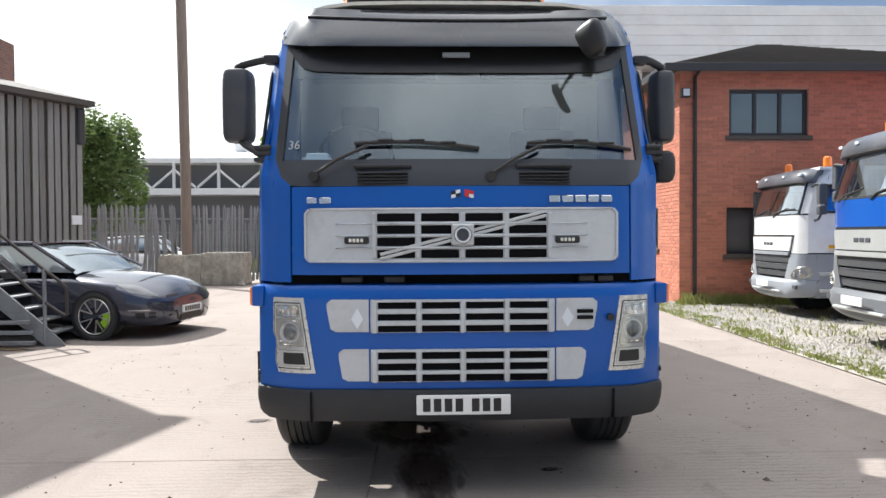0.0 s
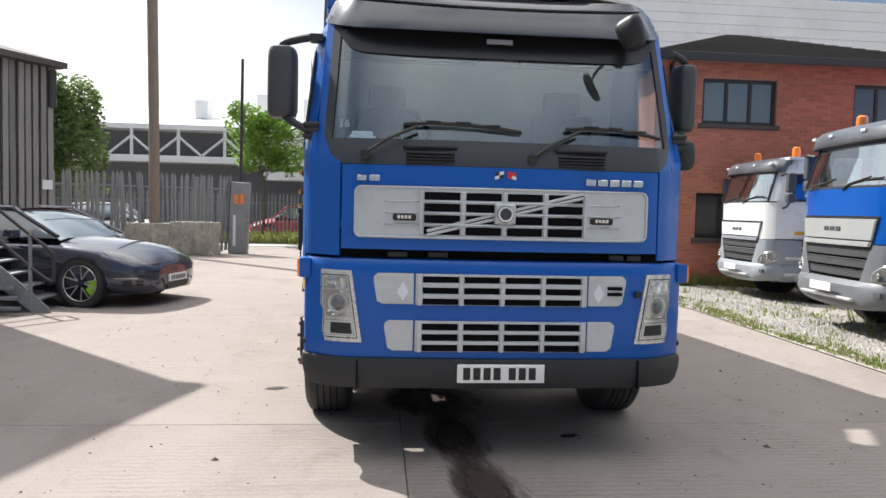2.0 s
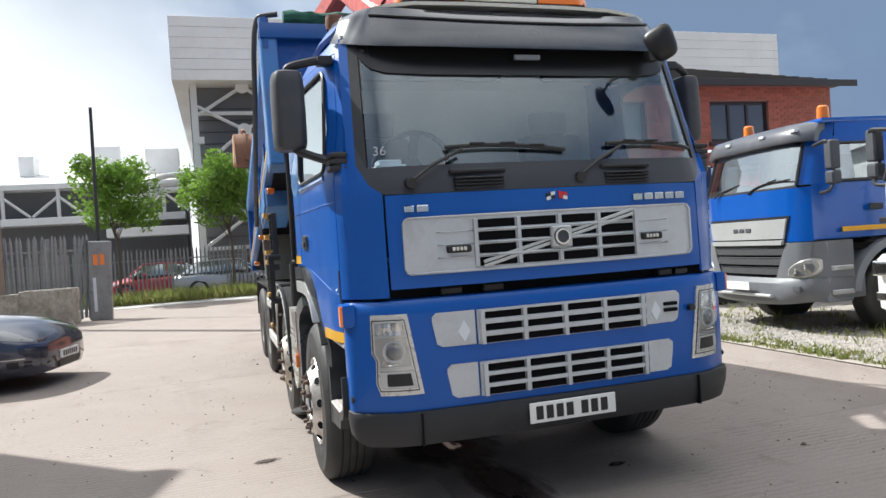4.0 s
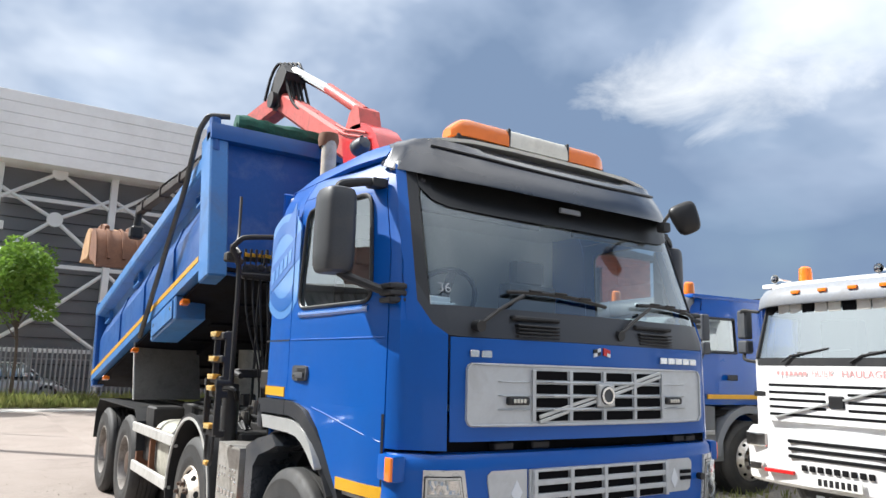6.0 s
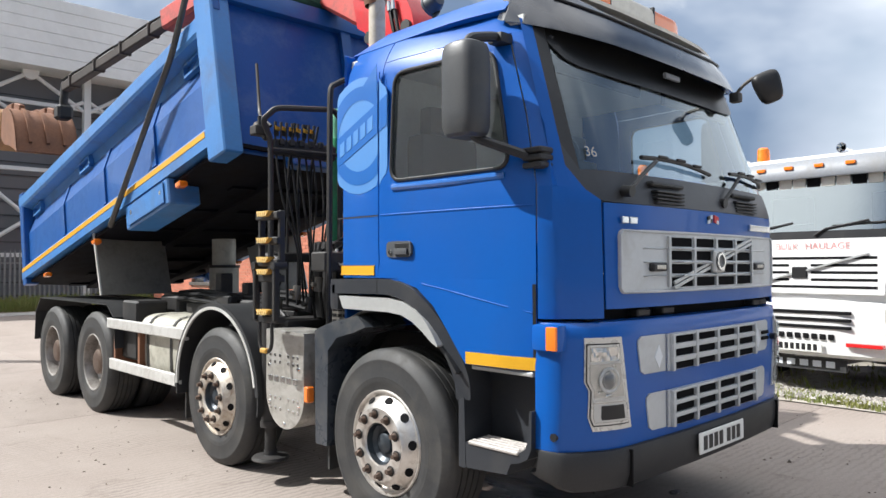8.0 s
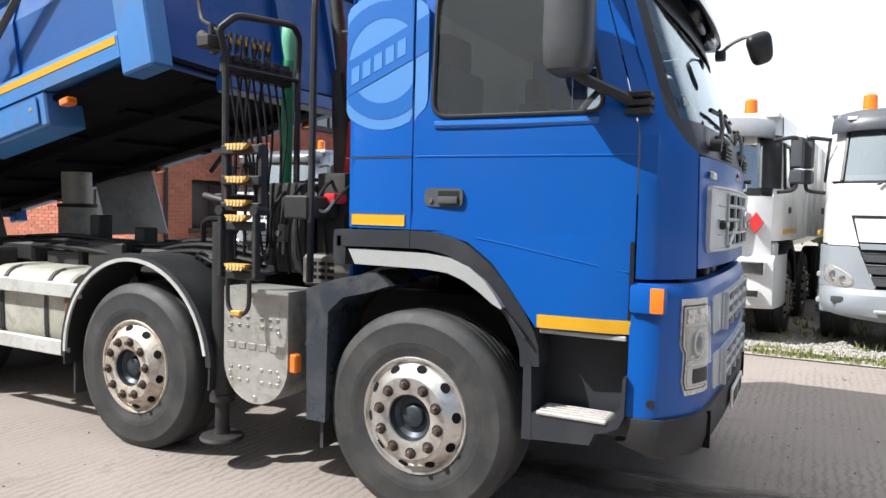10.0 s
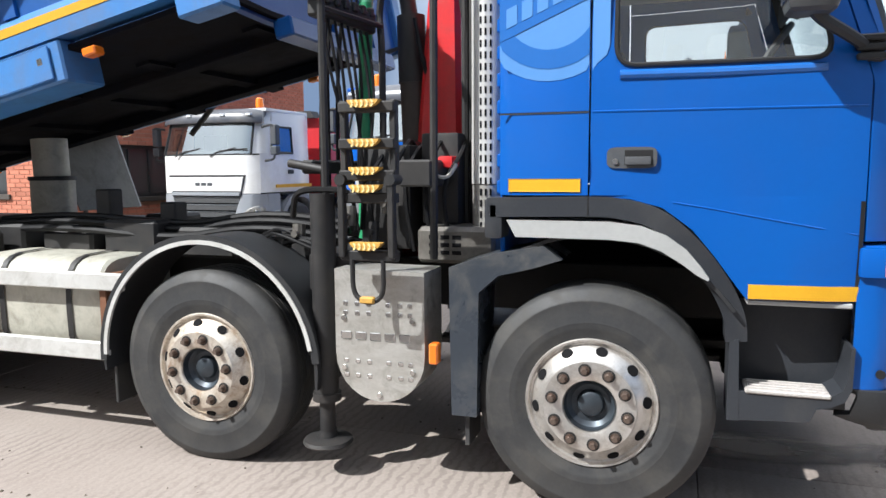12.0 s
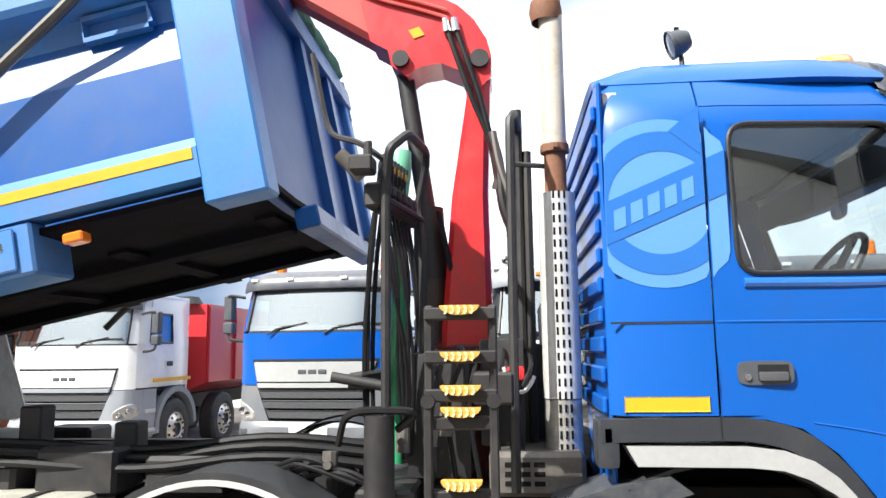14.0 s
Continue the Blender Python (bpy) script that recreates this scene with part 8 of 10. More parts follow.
def palisade(label, x0, x1, y0, y1, height, step, base, seed, lean=0.0, wide=0.034):
    f = thing("palisade_fence", label, "fence", (x0, y0, base), math.degrees(math.atan2(y1 - y0, x1 - x0)), "palisade fences")
    length = math.hypot(x1 - x0, y1 - y0)
    r = random.Random(seed)
    b = bmesh.new()
    w = wide
    rows = [[(-w, 0.0, z), (-w * 0.4, -0.02, z), (w * 0.4, -0.02, z), (w, 0.0, z), (w * 0.4, -0.014, z), (-w * 0.4, -0.014, z)] for z in (0.08, height - 0.16)]
    loft(b, rows, close=True, caps=True)
    top = [b.verts.new((0, -0.016, height))]
    b.verts.ensure_lookup_table()
    up = b.verts[6:12]
    for i in range(6):
        b.faces.new((up[i], up[(i + 1) % 6], top[0]))
    me = finish(b, "pale", GALV)
    n = int(length / step)
    for k in range(n):
        o = new("pale", me)
        o.parent = f
        o.matrix_basis = pose(step * (k + 0.5), -0.03, r.uniform(-0.02, 0.02), 0, r.uniform(-1, 1) * (0.6 + lean * (1 + 7 * (r.random() < 0.12))), 0)
    for z in (0.35, height - 0.45):
        b = bmesh.new()
        box(b, 0, length, -0.008, 0.04, z - 0.025, z + 0.025)
        part("rail", b, GALV, f)
    for k in range(int(length / 2.75) + 1):
        b = bmesh.new()
        box(b, 2.75 * k - 0.05, 2.75 * k + 0.05, 0.042, 0.12, 0, height - 0.1, 0.006)
        part("post", b, GALV, f)
    return f


palisade("long grey palisade fence along the grass verge", -20, 14, 25.75, 26.2, 2.05, 0.155, 0.02, 3)
palisade("tall bent grey palisade fence behind the concrete blocks", -11.4, -5.25, 16.6, 18.75, 2.45, 0.112, 0.0, 4, 1.2, 0.043)
b = bmesh.new()
box(b, -5.3, -4.72, 18.5, 18.72, 0, 2.22, 0.02)
bmesh.ops.rotate(b, verts=b.verts[:], cent=(-5, 18.6, 0), matrix=Euler((0, radians(2), 0)).to_matrix())
gp = thing("gate_post", "leaning grey sheet-steel gate post with orange mark", "post")
part("sheet", b, GALV, gp)
for k in range(2):
    b = bmesh.new()
    box(b, -5.12 + 0.17 * k, -5.0 + 0.17 * k, 18.49, 18.5, 1.55, 1.85)
    part("orange_mark", b, ORANGE, gp)
b = bmesh.new()
box(b, -5.16, -5.08, 18.488, 18.5, 0.25, 1.2)
part("pale_mark", b, DECAL_WHITE, gp)
b = bmesh.new()
cyl(b, (-5.02, 18.9, 0), (-4.98, 18.9, 6.05), 0.055, 0.045, 10)
single("thin_pole", b, FRAME, "thin black steel pole by the gate", "pole")
b = bmesh.new()
tube(b, [(-7.30, 17.8, 0), (-7.31, 17.8, 3), (-7.36, 17.8, 6.5), (-7.42, 17.8, 10.5)], 0.15, 14)
single("wooden_pole", b, surface("pole_wood", (0.26, 0.205, 0.165), 0.85, second=(0.17, 0.13, 0.10), amount=0.8, big=4, grain=0.3, bump=0.4, stretch=(6, 6, 0.5)), "tall brown wooden utility pole", "pole")
for k, (x, w, h, rz) in enumerate(((-7.45, 1.25, 0.92, 4), (-6.15, 1.30, 0.98, -3))):
    b = bmesh.new()
    box(b, -w / 2, w / 2, -0.42, 0.42, 0, h, 0.06, 2)
    bmesh.ops.subdivide_edges(b, edges=b.edges[:], cuts=6, use_grid_fill=True)
    for v in b.verts:
        c = v.co.copy()
        v.co += Vector((noise.noise(c * 2.5 + Vector((k, 0, 0))), noise.noise(c * 2.5 + Vector((9, k, 0))), 0)) * 0.06
        v.co += Vector((noise.noise(c * 9 + Vector((k, 4, 0))), noise.noise(c * 9 + Vector((5, k, 0))), 0.6 * noise.noise(c * 7 + Vector((2, k, 3))) if c.z > 0.3 else 0)) * 0.045
    o = single("concrete_block", b, ROUGH_STONE, "rough weathered concrete barrier block", "block", "concrete blocks")
    o.matrix_basis = pose(x, 17.9, 0, 0, 0, rz)

# ---- timber shed ----
shed = thing("timber_shed", "grey weathered timber shed with low roof", "shed", (-7.72, 12.1, 0), 62)
b = bmesh.new()
box(b, -9, -0.02, 0.03, 6, 0, 4.35)
part("core_wall", b, BARK, shed)
rg = random.Random(21)
bm_board = bmesh.new()
box(bm_board, -0.062, 0.062, -0.02, 0.025, 0.0, 4.36, 0.005)
me_board = finish(bm_board, "board", OLD_WOOD)
for k in range(52):
    o = new("board", me_board)
    o.parent = shed
    o.matrix_basis = pose(-0.07 - 0.17 * k, rg.uniform(-0.018, 0.0), rg.uniform(-0.03, 0.02), 0, rg.uniform(-0.4, 0.4), 0)
b = bmesh.new()
prism(b, [(-0.28, 4.34), (-0.28, 4.46), (3.0, 5.3), (6.3, 4.46), (6.3, 4.34)], "x", -9.2, 0.15)
part("roof", b, ROOF_TILE, shed, "dark sheet roof")
b = bmesh.new()
box(b, -0.13, 0.05, -0.10, 0.0, 3.5, 4.3, 0.03)
part("alarm_box", b, FRAME, shed)
b = bmesh.new()
box(b, -0.30, -0.06, -0.07, -0.042, 1.75, 1.95, 0.004)
part("notice", b, DECAL_WHITE, shed)
b = bmesh.new()
box(b, -13.2, -10.75, 13.0, 15.0, 0, 6.45)
single("brick_stack", b, BRICK_OLD, "old pinkish brick stack behind the shed", "building")

# ---- building and steel stair beside the yard ----
RENDER_WALL = surface("rendered_wall", (0.56, 0.53, 0.49), 0.9, second=(0.46, 0.43, 0.39), amount=0.8, big=0.6, grain=0.12, bump=0.2)
side_b = thing("yard_building", "plain rendered two-storey building beside the yard", "building", (-6.55, 6.3, 0), -106.5)
b = bmesh.new()
box(b, 0, 16, -9, 0, 0, 6.1)
part("wall", b, RENDER_WALL, side_b)
b = bmesh.new()
box(b, -0.1, 16.2, -9.2, 0.1, 6.1, 6.25, 0.02)
part("roof_edge", b, FRAME, side_b)
stair = thing("steel_stair", "grey galvanised outside stair with a tubular handrail", "stair", (-5.39, 6.0, 0))
for y in (-0.02, 0.88):
    b = bmesh.new()
    prism(b, [(0.27, 0.0), (0.02, 0.0), (-1.9, 1.58), (-1.9, 1.95), (0.02, 0.27), (0.22, 0.08)], "y", y, y + 0.03)
    part("stringer", b, GALV, stair)
b = bmesh.new()
tube(b, bend([(-1.9, 0.0, 2.40), (0.30, 0.0, 0.83), (0.30, 0.0, 0.37), (-1.9, 0.0, 2.10)], 4, 0.12), 0.023, 10)
for v in b.verts:
    v.co.z += 0.22 * max(0.0, min(1.0, -v.co.x / 0.6))
part("handrail", b, BROWN_STEEL, stair, "dull brown tubular handrail with a closed end")
for x in (-1.8, -0.9, 0.0):
    b = bmesh.new()
    tube(b, [(x, 0.0, max(0.02, -x * 0.86)), (x, 0.0, 1.06 - x * 0.75)], 0.026, 8)
    part("baluster", b, GALV, stair)
for k in range(9):
    b = bmesh.new()
    box(b, -0.16 - 0.19 * k, 0.09 - 0.19 * k, 0.01, 0.88, 0.15 + 0.165 * k, 0.18 + 0.165 * k, 0.004)
    part("tread", b, GALV, stair)
for z in (0.03, 0.17, 0.31):
    b = bmesh.new()
    box(b, -1.7, -0.08 - 0.3 * z, -0.12, -0.05, z, z + 0.055, 0.006)
    part("base_bar", b, GALV, stair)

# ---- trees ----


def make_tree(label, at, trunk_h, crown_c, crown_r, leaves, leaf, seed, size=0.13, trunk_r=0.07):
    t = thing("tree", label, "tree", at, 0, "young trees" if trunk_r < 0.1 else "")
    r = random.Random(seed)
    b = bmesh.new()
    pts = [(0.02 * k * math.sin(k), 0.02 * k, trunk_h * k / 4) for k in range(5)]
    for k in range(4):
        cyl(b, pts[k], pts[k + 1], trunk_r * (1 - 0.12 * k), trunk_r * (1 - 0.12 * (k + 1)), 10)
    part("trunk", b, BARK, t)
    c = Vector(crown_c)
    ends = []
    for k in range(11):
        d = Vector((r.gauss(0, 1), r.gauss(0, 1), r.gauss(0.25, 0.8))).normalized()
        e_ = c + Vector((d.x * crown_r[0], d.y * crown_r[1], d.z * crown_r[2])) * r.uniform(0.55, 0.92)
        ends.append(e_)
        b = bmesh.new()
        s0 = Vector(pts[-1]) * r.uniform(0.75, 1.0)
        tube(b, [s0, s0.lerp(e_, 0.5) + Vector((0, 0, 0.1)), e_], trunk_r * 0.25, 6)
        part("limb", b, BARK, t)
    verts, faces = [], []
    clumps = [(e_, r.uniform(0.30, 0.52)) for e_ in ends] + [(c + Vector([r.uniform(-0.75, 0.75) * q for q in crown_r]), r.uniform(0.22, 0.45)) for _ in range(22)]
    for _ in range(leaves):
        e_, f = r.choice(clumps)
        d = Vector((r.gauss(0, 1), r.gauss(0, 1), r.gauss(0, 1))).normalized() * r.uniform(0.3, 1.0) ** 0.5
        p = e_ + Vector((d.x * crown_r[0], d.y * crown_r[1], d.z * crown_r[2])) * f
        u = Vector((r.gauss(0, 1), r.gauss(0, 1), r.gauss(0, 0.5))).normalized()
        v = u.cross(Vector((r.gauss(0, 1), r.gauss(0, 1), r.gauss(0, 1)))).normalized()
        s = size * r.uniform(0.6, 1.2)
        k = len(verts)
        verts += [p - u * s, p + v * s * 0.45, p + u * s, p - v * s * 0.45]
        faces.append((k, k + 1, k + 2, k + 3))
    me = bpy.data.meshes.new("crown")
    me.from_pydata(verts, [], faces)
    me.materials.append(leaf)
    o = new("crown", me)
    o.parent = t
    return tagged(t)


make_tree("young street tree with fresh pale green leaves", (-5.3, 23.9 + 1.4, 0), 2.9, (0, 0, 4.15), (1.55, 1.4, 1.45), 6500, LEAF, 31, 0.10)
make_tree("young street tree with bright green leaves", (-1.25, 24.0 + 1.4, 0), 2.9, (-0.35, 0, 4.25), (1.50, 1.4, 1.40), 6500, LEAF, 37, 0.10)
make_tree("broad dark green tree behind the shed", (-14.3, 26, 0), 2.5, (0.2, 0, 4.0), (2.4, 2.0, 2.6), 15000, LEAF_DARK, 41, 0.115, 0.16)
make_tree("dark green tree seen past the parked lorries", (21.0, -0.6, 0), 1.2, (0, 0, 1.9), (1.7, 1.7, 1.35), 3200, LEAF_DARK, 43, 0.18, 0.16)

# ---- cars ----
CAR_GREY = surface("car_grey", (0.052, 0.056, 0.082), 0.17, 0.5, grain=0.03, bump=0.0, coat=1.0, big=1)
CAR_RED = surface("car_red", (0.42, 0.02, 0.03), 0.3, grain=0.03, bump=0.0, coat=0.8)
CAR_SILVER = surface("car_silver", (0.5, 0.52, 0.54), 0.3, 0.4, grain=0.03, bump=0.0, coat=0.8)
CAR_WHITE = surface("car_white", (0.72, 0.72, 0.72), 0.3, grain=0.03, bump=0.0, coat=0.8)
CAR_GLASS = surface("car_glass", (0.30, 0.34, 0.36), 0.04, 0.7, grain=0.0, bump=0.0, spec=0.9)
CALIPER = surface("lime_caliper", (0.35, 0.62, 0.03), 0.4, grain=0.05)
RIM_BLACK = surface("dark_alloy", (0.05, 0.05, 0.052), 0.3, 0.6, grain=0.05)


def make_car(label, at, rz, paint, length, width, height, fast, group=""):
    """A car with its nose at x = 0, pointing along +x."""
    car = thing("car", label, "car", at, rz, group)
    hw = width / 2
    k = length / 5.05
    if fast:
        hood, cowl, top0, top1, tail = 0.80, 1.0, height, height - 0.02, 0.98
    else:
        hood, cowl, top0, top1, tail = 0.88, 1.02, height, height - 0.02, 1.0
    st = [(0.0, 0.66, 0.34, 0.54, 0.61), (-0.05, 0.78, 0.26, 0.59, 0.685), (-0.25, 0.90, 0.22, 0.65, 0.755), (-0.60, 0.95, 0.2, 0.70, hood), (-1.0, 0.985, 0.2, 0.76, hood + 0.08), (-1.55, 0.985, 0.2, 0.82, cowl),
          (-2.4, 0.98, 0.2, 0.86, cowl + 0.0), (-3.2, 0.99, 0.2, 0.88, cowl + 0.02), (-3.9, 1.0, 0.2, 0.92, tail + 0.06), (-4.5, 0.95, 0.22, 0.90, tail + 0.02), (-4.9, 0.86, 0.30, 0.84, tail - 0.06), (-5.05, 0.72, 0.42, 0.70, tail - 0.20)]
    if fast:
        st = [(-0.01, 0.36, 0.30, 0.50, 0.57), (-0.04, 0.57, 0.22, 0.53, 0.635), (-0.11, 0.75, 0.20, 0.57, 0.72), (-0.22, 0.87, 0.19, 0.61, 0.80), (-0.42, 0.95, 0.19, 0.69, 0.875), (-0.70, 0.98, 0.2, 0.76, 0.925), (-1.04, 0.985, 0.2, 0.81, 0.96), (-1.40, 0.985, 0.2, 0.85, cowl)] + st[6:]
    grid = np.array(st)[::-1].T

    def skin(x, z, out=0.0):
        """Half breadth of the body at a station and a height."""
        w, zb, zs, zt = (float(np.interp(x, grid[0], g)) for g in grid[1:])
        w *= hw
        low = zs - 0.06
        if z <= low:
            return out + w * float(np.interp(z, [zb, zb + 0.10, (zb + low) / 2, low], [0.82, 0.97, 0.995, 1.0]))
        q = min(1.0, (z - low) / (zt - low))
        return out + w * (1 - q ** 2.4) ** 0.62

    b = bmesh.new()
    rows = []
    for x, w, zb, zs, zt in st:
        low = zs - 0.06
        zz = [zb, zb + 0.10, (zb + low) / 2] + [low + (zt - low) * q for q in (0.0, 0.25, 0.45, 0.62, 0.76, 0.87, 0.95, 0.99)]
        half = [(skin(x, z), z) for z in zz]
        rows.append([(x * k, -y, z) for y, z in half] + [(x * k, y, z) for y, z in reversed(half)])
    loft(b, rows, close=True, caps=True)
    part("body", b, paint, car, "", 40)
    g0, g1, g2, g3 = (-1.40, -2.22, -3.4, -4.6) if fast else (-1.25, -1.9, -3.8, -4.6)
    b = bmesh.new()
    rows = []
    for x, w, z in ((g0, 0.80, cowl - 0.03), (g0 - 0.35, 0.76, cowl + 0.5 * (top0 - cowl)), (g1, 0.68, top0 - 0.035), ((g1 + g2) / 2, 0.68, top0), (g2, 0.66, top1 - 0.04), ((g2 + g3) / 2, 0.66, (top1 + tail) / 2 + 0.04), (g3, 0.62, tail)):
        base = cowl - 0.03
        w *= hw
        wb = hw * 0.88
        mid = (w + wb) / 2 + 0.02
        rows.append([(x * k, -wb, base), (x * k, -mid, (base + z) / 2), (x * k, -w, z - 0.03), (x * k, -w * 0.8, z), (x * k, 0, z + 0.012), (x * k, w * 0.8, z), (x * k, w, z - 0.03), (x * k, mid, (base + z) / 2), (x * k, wb, base)])
    loft(b, rows)
    part("glasshouse", b, CAR_GLASS, car, "dark reflective car glazing", 40)
    b = bmesh.new()
    rows = []
    for x, w, z in ((g1 + 0.05, 0.66, top0 - 0.028), ((g1 + g2) / 2, 0.68, top0 + 0.006), (g2 + 0.1, 0.66, top1 - 0.028)):
        w *= hw
        rows.append([(x * k, -w, z - 0.02), (x * k, -w * 0.8, z + 0.006), (x * k, 0, z + 0.018), (x * k, w * 0.8, z + 0.006), (x * k, w, z - 0.02)])
    loft(b, rows)
    thick(part("roof", b, paint, car), 0.01)
    for s in (-1, 1):
        for pts in ([(g0, 0.80 * hw + 0.05, cowl), (g1, 0.69 * hw, top0 - 0.03)], [((g1 + g2) / 2 - 0.05, 0.89 * hw, cowl), ((g1 + g2) / 2 - 0.05, 0.70 * hw, top0 - 0.02)], [(g1, 0.69 * hw, top0 - 0.02), ((g1 + g2) / 2, 0.70 * hw, top0 - 0.01), (g2, 0.67 * hw, top1 - 0.05)]):
            b = bmesh.new()
            tube(b, [(x * k, s * y, z) for x, y, z in pts], 0.028, 6)
            part("pillar", b, paint, car)
        b = bmesh.new()
        box(b, (g0 - 0.66) * k, (g0 - 0.50) * k, s * (hw + 0.05) - 0.09, s * (hw + 0.05) + 0.09, cowl - 0.03, cowl + 0.10, 0.045, 3)
        part("door_mirror", b, paint, car)
        b = bmesh.new()
        rows = []
        for q in range(9):
            x = -0.68 + 0.54 * q / 8
            lo, hi = float(np.interp(x, [-0.68, -0.42, -0.14], [0.80, 0.685, 0.625])), float(np.interp(x, [-0.68, -0.42, -0.26, -0.14], [0.815, 0.785, 0.715, 0.645]))
            rows.append([(x * k, s * skin(x, lo + (hi - lo) * c / 4, 0.006), lo + (hi - lo) * c / 4) for c in range(5)][::-s])
        loft(b, rows)
        thick(part("headlamp", b, SMOKED, car, "smoked swept headlamp"), 0.008)
        for name, xs, z0, z1, m, out in (("air_intake", (-0.015, -0.36), 0.26, 0.40, INK, 0.004), ("marker_strip", (-0.18, -0.46), 0.425, 0.438, CHROME, 0.006)):
            b = bmesh.new()
            rows = []
            for q in range(7):
                x = xs[0] + (xs[1] - xs[0]) * q / 6
                rows.append([(x * k + (0.004 if x > -0.05 else 0.0), s * skin(x, z, out), z) for z in (z0, (z0 + z1) / 2, z1)][::s])
            loft(b, rows)
            thick(part(name, b, m, car), 0.004)
        for ax in (-0.97, -3.90):
            b = bmesh.new()
            lathe(b, [(0.365, -0.06), (0.375, 0.006), (0.30, 0.008), (0.29, -0.2)], Matrix.Translation((ax * k, s * (hw - 0.012), 0.345)) @ Euler((radians(90 if s < 0 else -90), 0, 0)).to_matrix().to_4x4(), 32)
            part("wheel_arch", b, INK, car)
            b = bmesh.new()
            m = Matrix.Translation((ax * k, s * (hw - 0.02), 0.345)) @ Euler((radians(90 if s < 0 else -90), 0, 0)).to_matrix().to_4x4()
            lathe(b, [(0.26, 0.0), (0.30, 0.025), (0.335, 0.02), (0.345, 0.0), (0.345, -0.2), (0.25, -0.2)], m, 36)
            wh = part("wheel", b, RUBBER, car)
            b = bmesh.new()
            lathe(b, [(0.262, 0.012), (0.255, 0.02), (0.245, 0.0), (0.24, -0.08), (0.001, -0.09)], m, 36)
            part("barrel", b, RIM_BLACK, wh)
            b = bmesh.new()
            for q in range(10):
                a = (q // 2) * math.tau / 5 + (q % 2 * 2 - 1) * 0.15
                fan = (q % 2 * 2 - 1) * 0.12
                p0 = m @ Vector((0.06 * math.cos(a - fan), 0.06 * math.sin(a - fan), -0.008))
                p1 = m @ Vector((0.248 * math.cos(a + fan), 0.248 * math.sin(a + fan), 0.006))
                slanted(b, p0, p1, 0.013, 0.016)
            lathe(b, [(0.262, 0.014), (0.256, 0.021), (0.248, 0.014)], m, 36)
            part("spokes", b, ALLOY if fast else CAR_SILVER, wh, "bright thin alloy spokes")
            if fast:
                b = bmesh.new()
                prism(b, arc(0, 0, 0.222, -50, 50, 8) + list(reversed(arc(0, 0, 0.115, -50, 50, 8))), "z", -0.06, -0.014)
                bmesh.ops.transform(b, matrix=m, verts=b.verts[:])
                part("brake_caliper", b, CALIPER, wh, "lime green brake caliper")
    b = bmesh.new()
    nose = 0.0
    box(b, nose - 0.05, nose + 0.015, -0.26, 0.26, 0.345, 0.455, 0.004)
    pl = part("number_plate", b, PLATE, car)
    for q in range(7):
        b = bmesh.new()
        y = -0.21 + q * 0.062
        box(b, nose + 0.014, nose + 0.018, y, y + 0.04, 0.365, 0.435)
        part("character_bar", b, INK, pl)
    b = bmesh.new()
    box(b, -0.2, 0.0 if fast else 0.012, -0.30, 0.30, 0.24, 0.33, 0.01)
    part("air_intake", b, INK, car)
    return car


make_car("dark grey low sports saloon parked by the stair", (-3.78, 7.2, 0), -13, CAR_GREY, 5.05, 1.94, 1.42, True)
make_car("red hatchback parked behind the palisade fence", (-6.3, 28.0, 0), -170, CAR_RED, 4.2, 1.75, 1.50, False, "cars behind the fence")
make_car("silver hatchback parked behind the palisade fence", (0.6, 27.0, 0), 5, CAR_SILVER, 4.2, 1.75, 1.48, False, "cars behind the fence")
make_car("white hatchback parked behind the bent fence", (-7.6, 20.8, 0), 8, CAR_WHITE, 4.2, 1.75, 1.48, False, "cars behind the fence")

# ---- lorries parked in a row on the gravel ----
TIPPER_RED = surface("tipper_red", (0.50, 0.025, 0.03), 0.4, grain=0.06, coat=0.3, big=1.5)
PARK_GLASS = glass("parked_glass", (0.74, 0.84, 0.82), 0.02, 0.40)
PARK_VISOR = surface("parked_visor", (0.075, 0.080, 0.095), 0.30, grain=0.08, bump=0.02, coat=0.3, dirt=(0.2, 0.19, 0.17), dirt_amount=0.3, big=2)
FADED_INK = surface("faded_red_lettering", (0.62, 0.30, 0.29), 0.5, grain=0.15, bump=0.0, big=9)
GREY_MESH = surface("grey_grille_mesh", (0.065, 0.068, 0.072), 0.5, second=(0.03, 0.03, 0.033), amount=0.9, big=45, grain=0.4, bump=0.5)
DARK_BUMPER = surface("slate_bumper", (0.14, 0.15, 0.165), 0.42, grain=0.1, bump=0.04, dirt=(0.2, 0.18, 0.15), dirt_amount=0.35, big=2)
PALE_GREY = surface("pale_grey_panel", (0.27, 0.29, 0.32), 0.42, grain=0.06, bump=0.02, dirt=(0.3, 0.28, 0.25), dirt_amount=0.3, big=2)


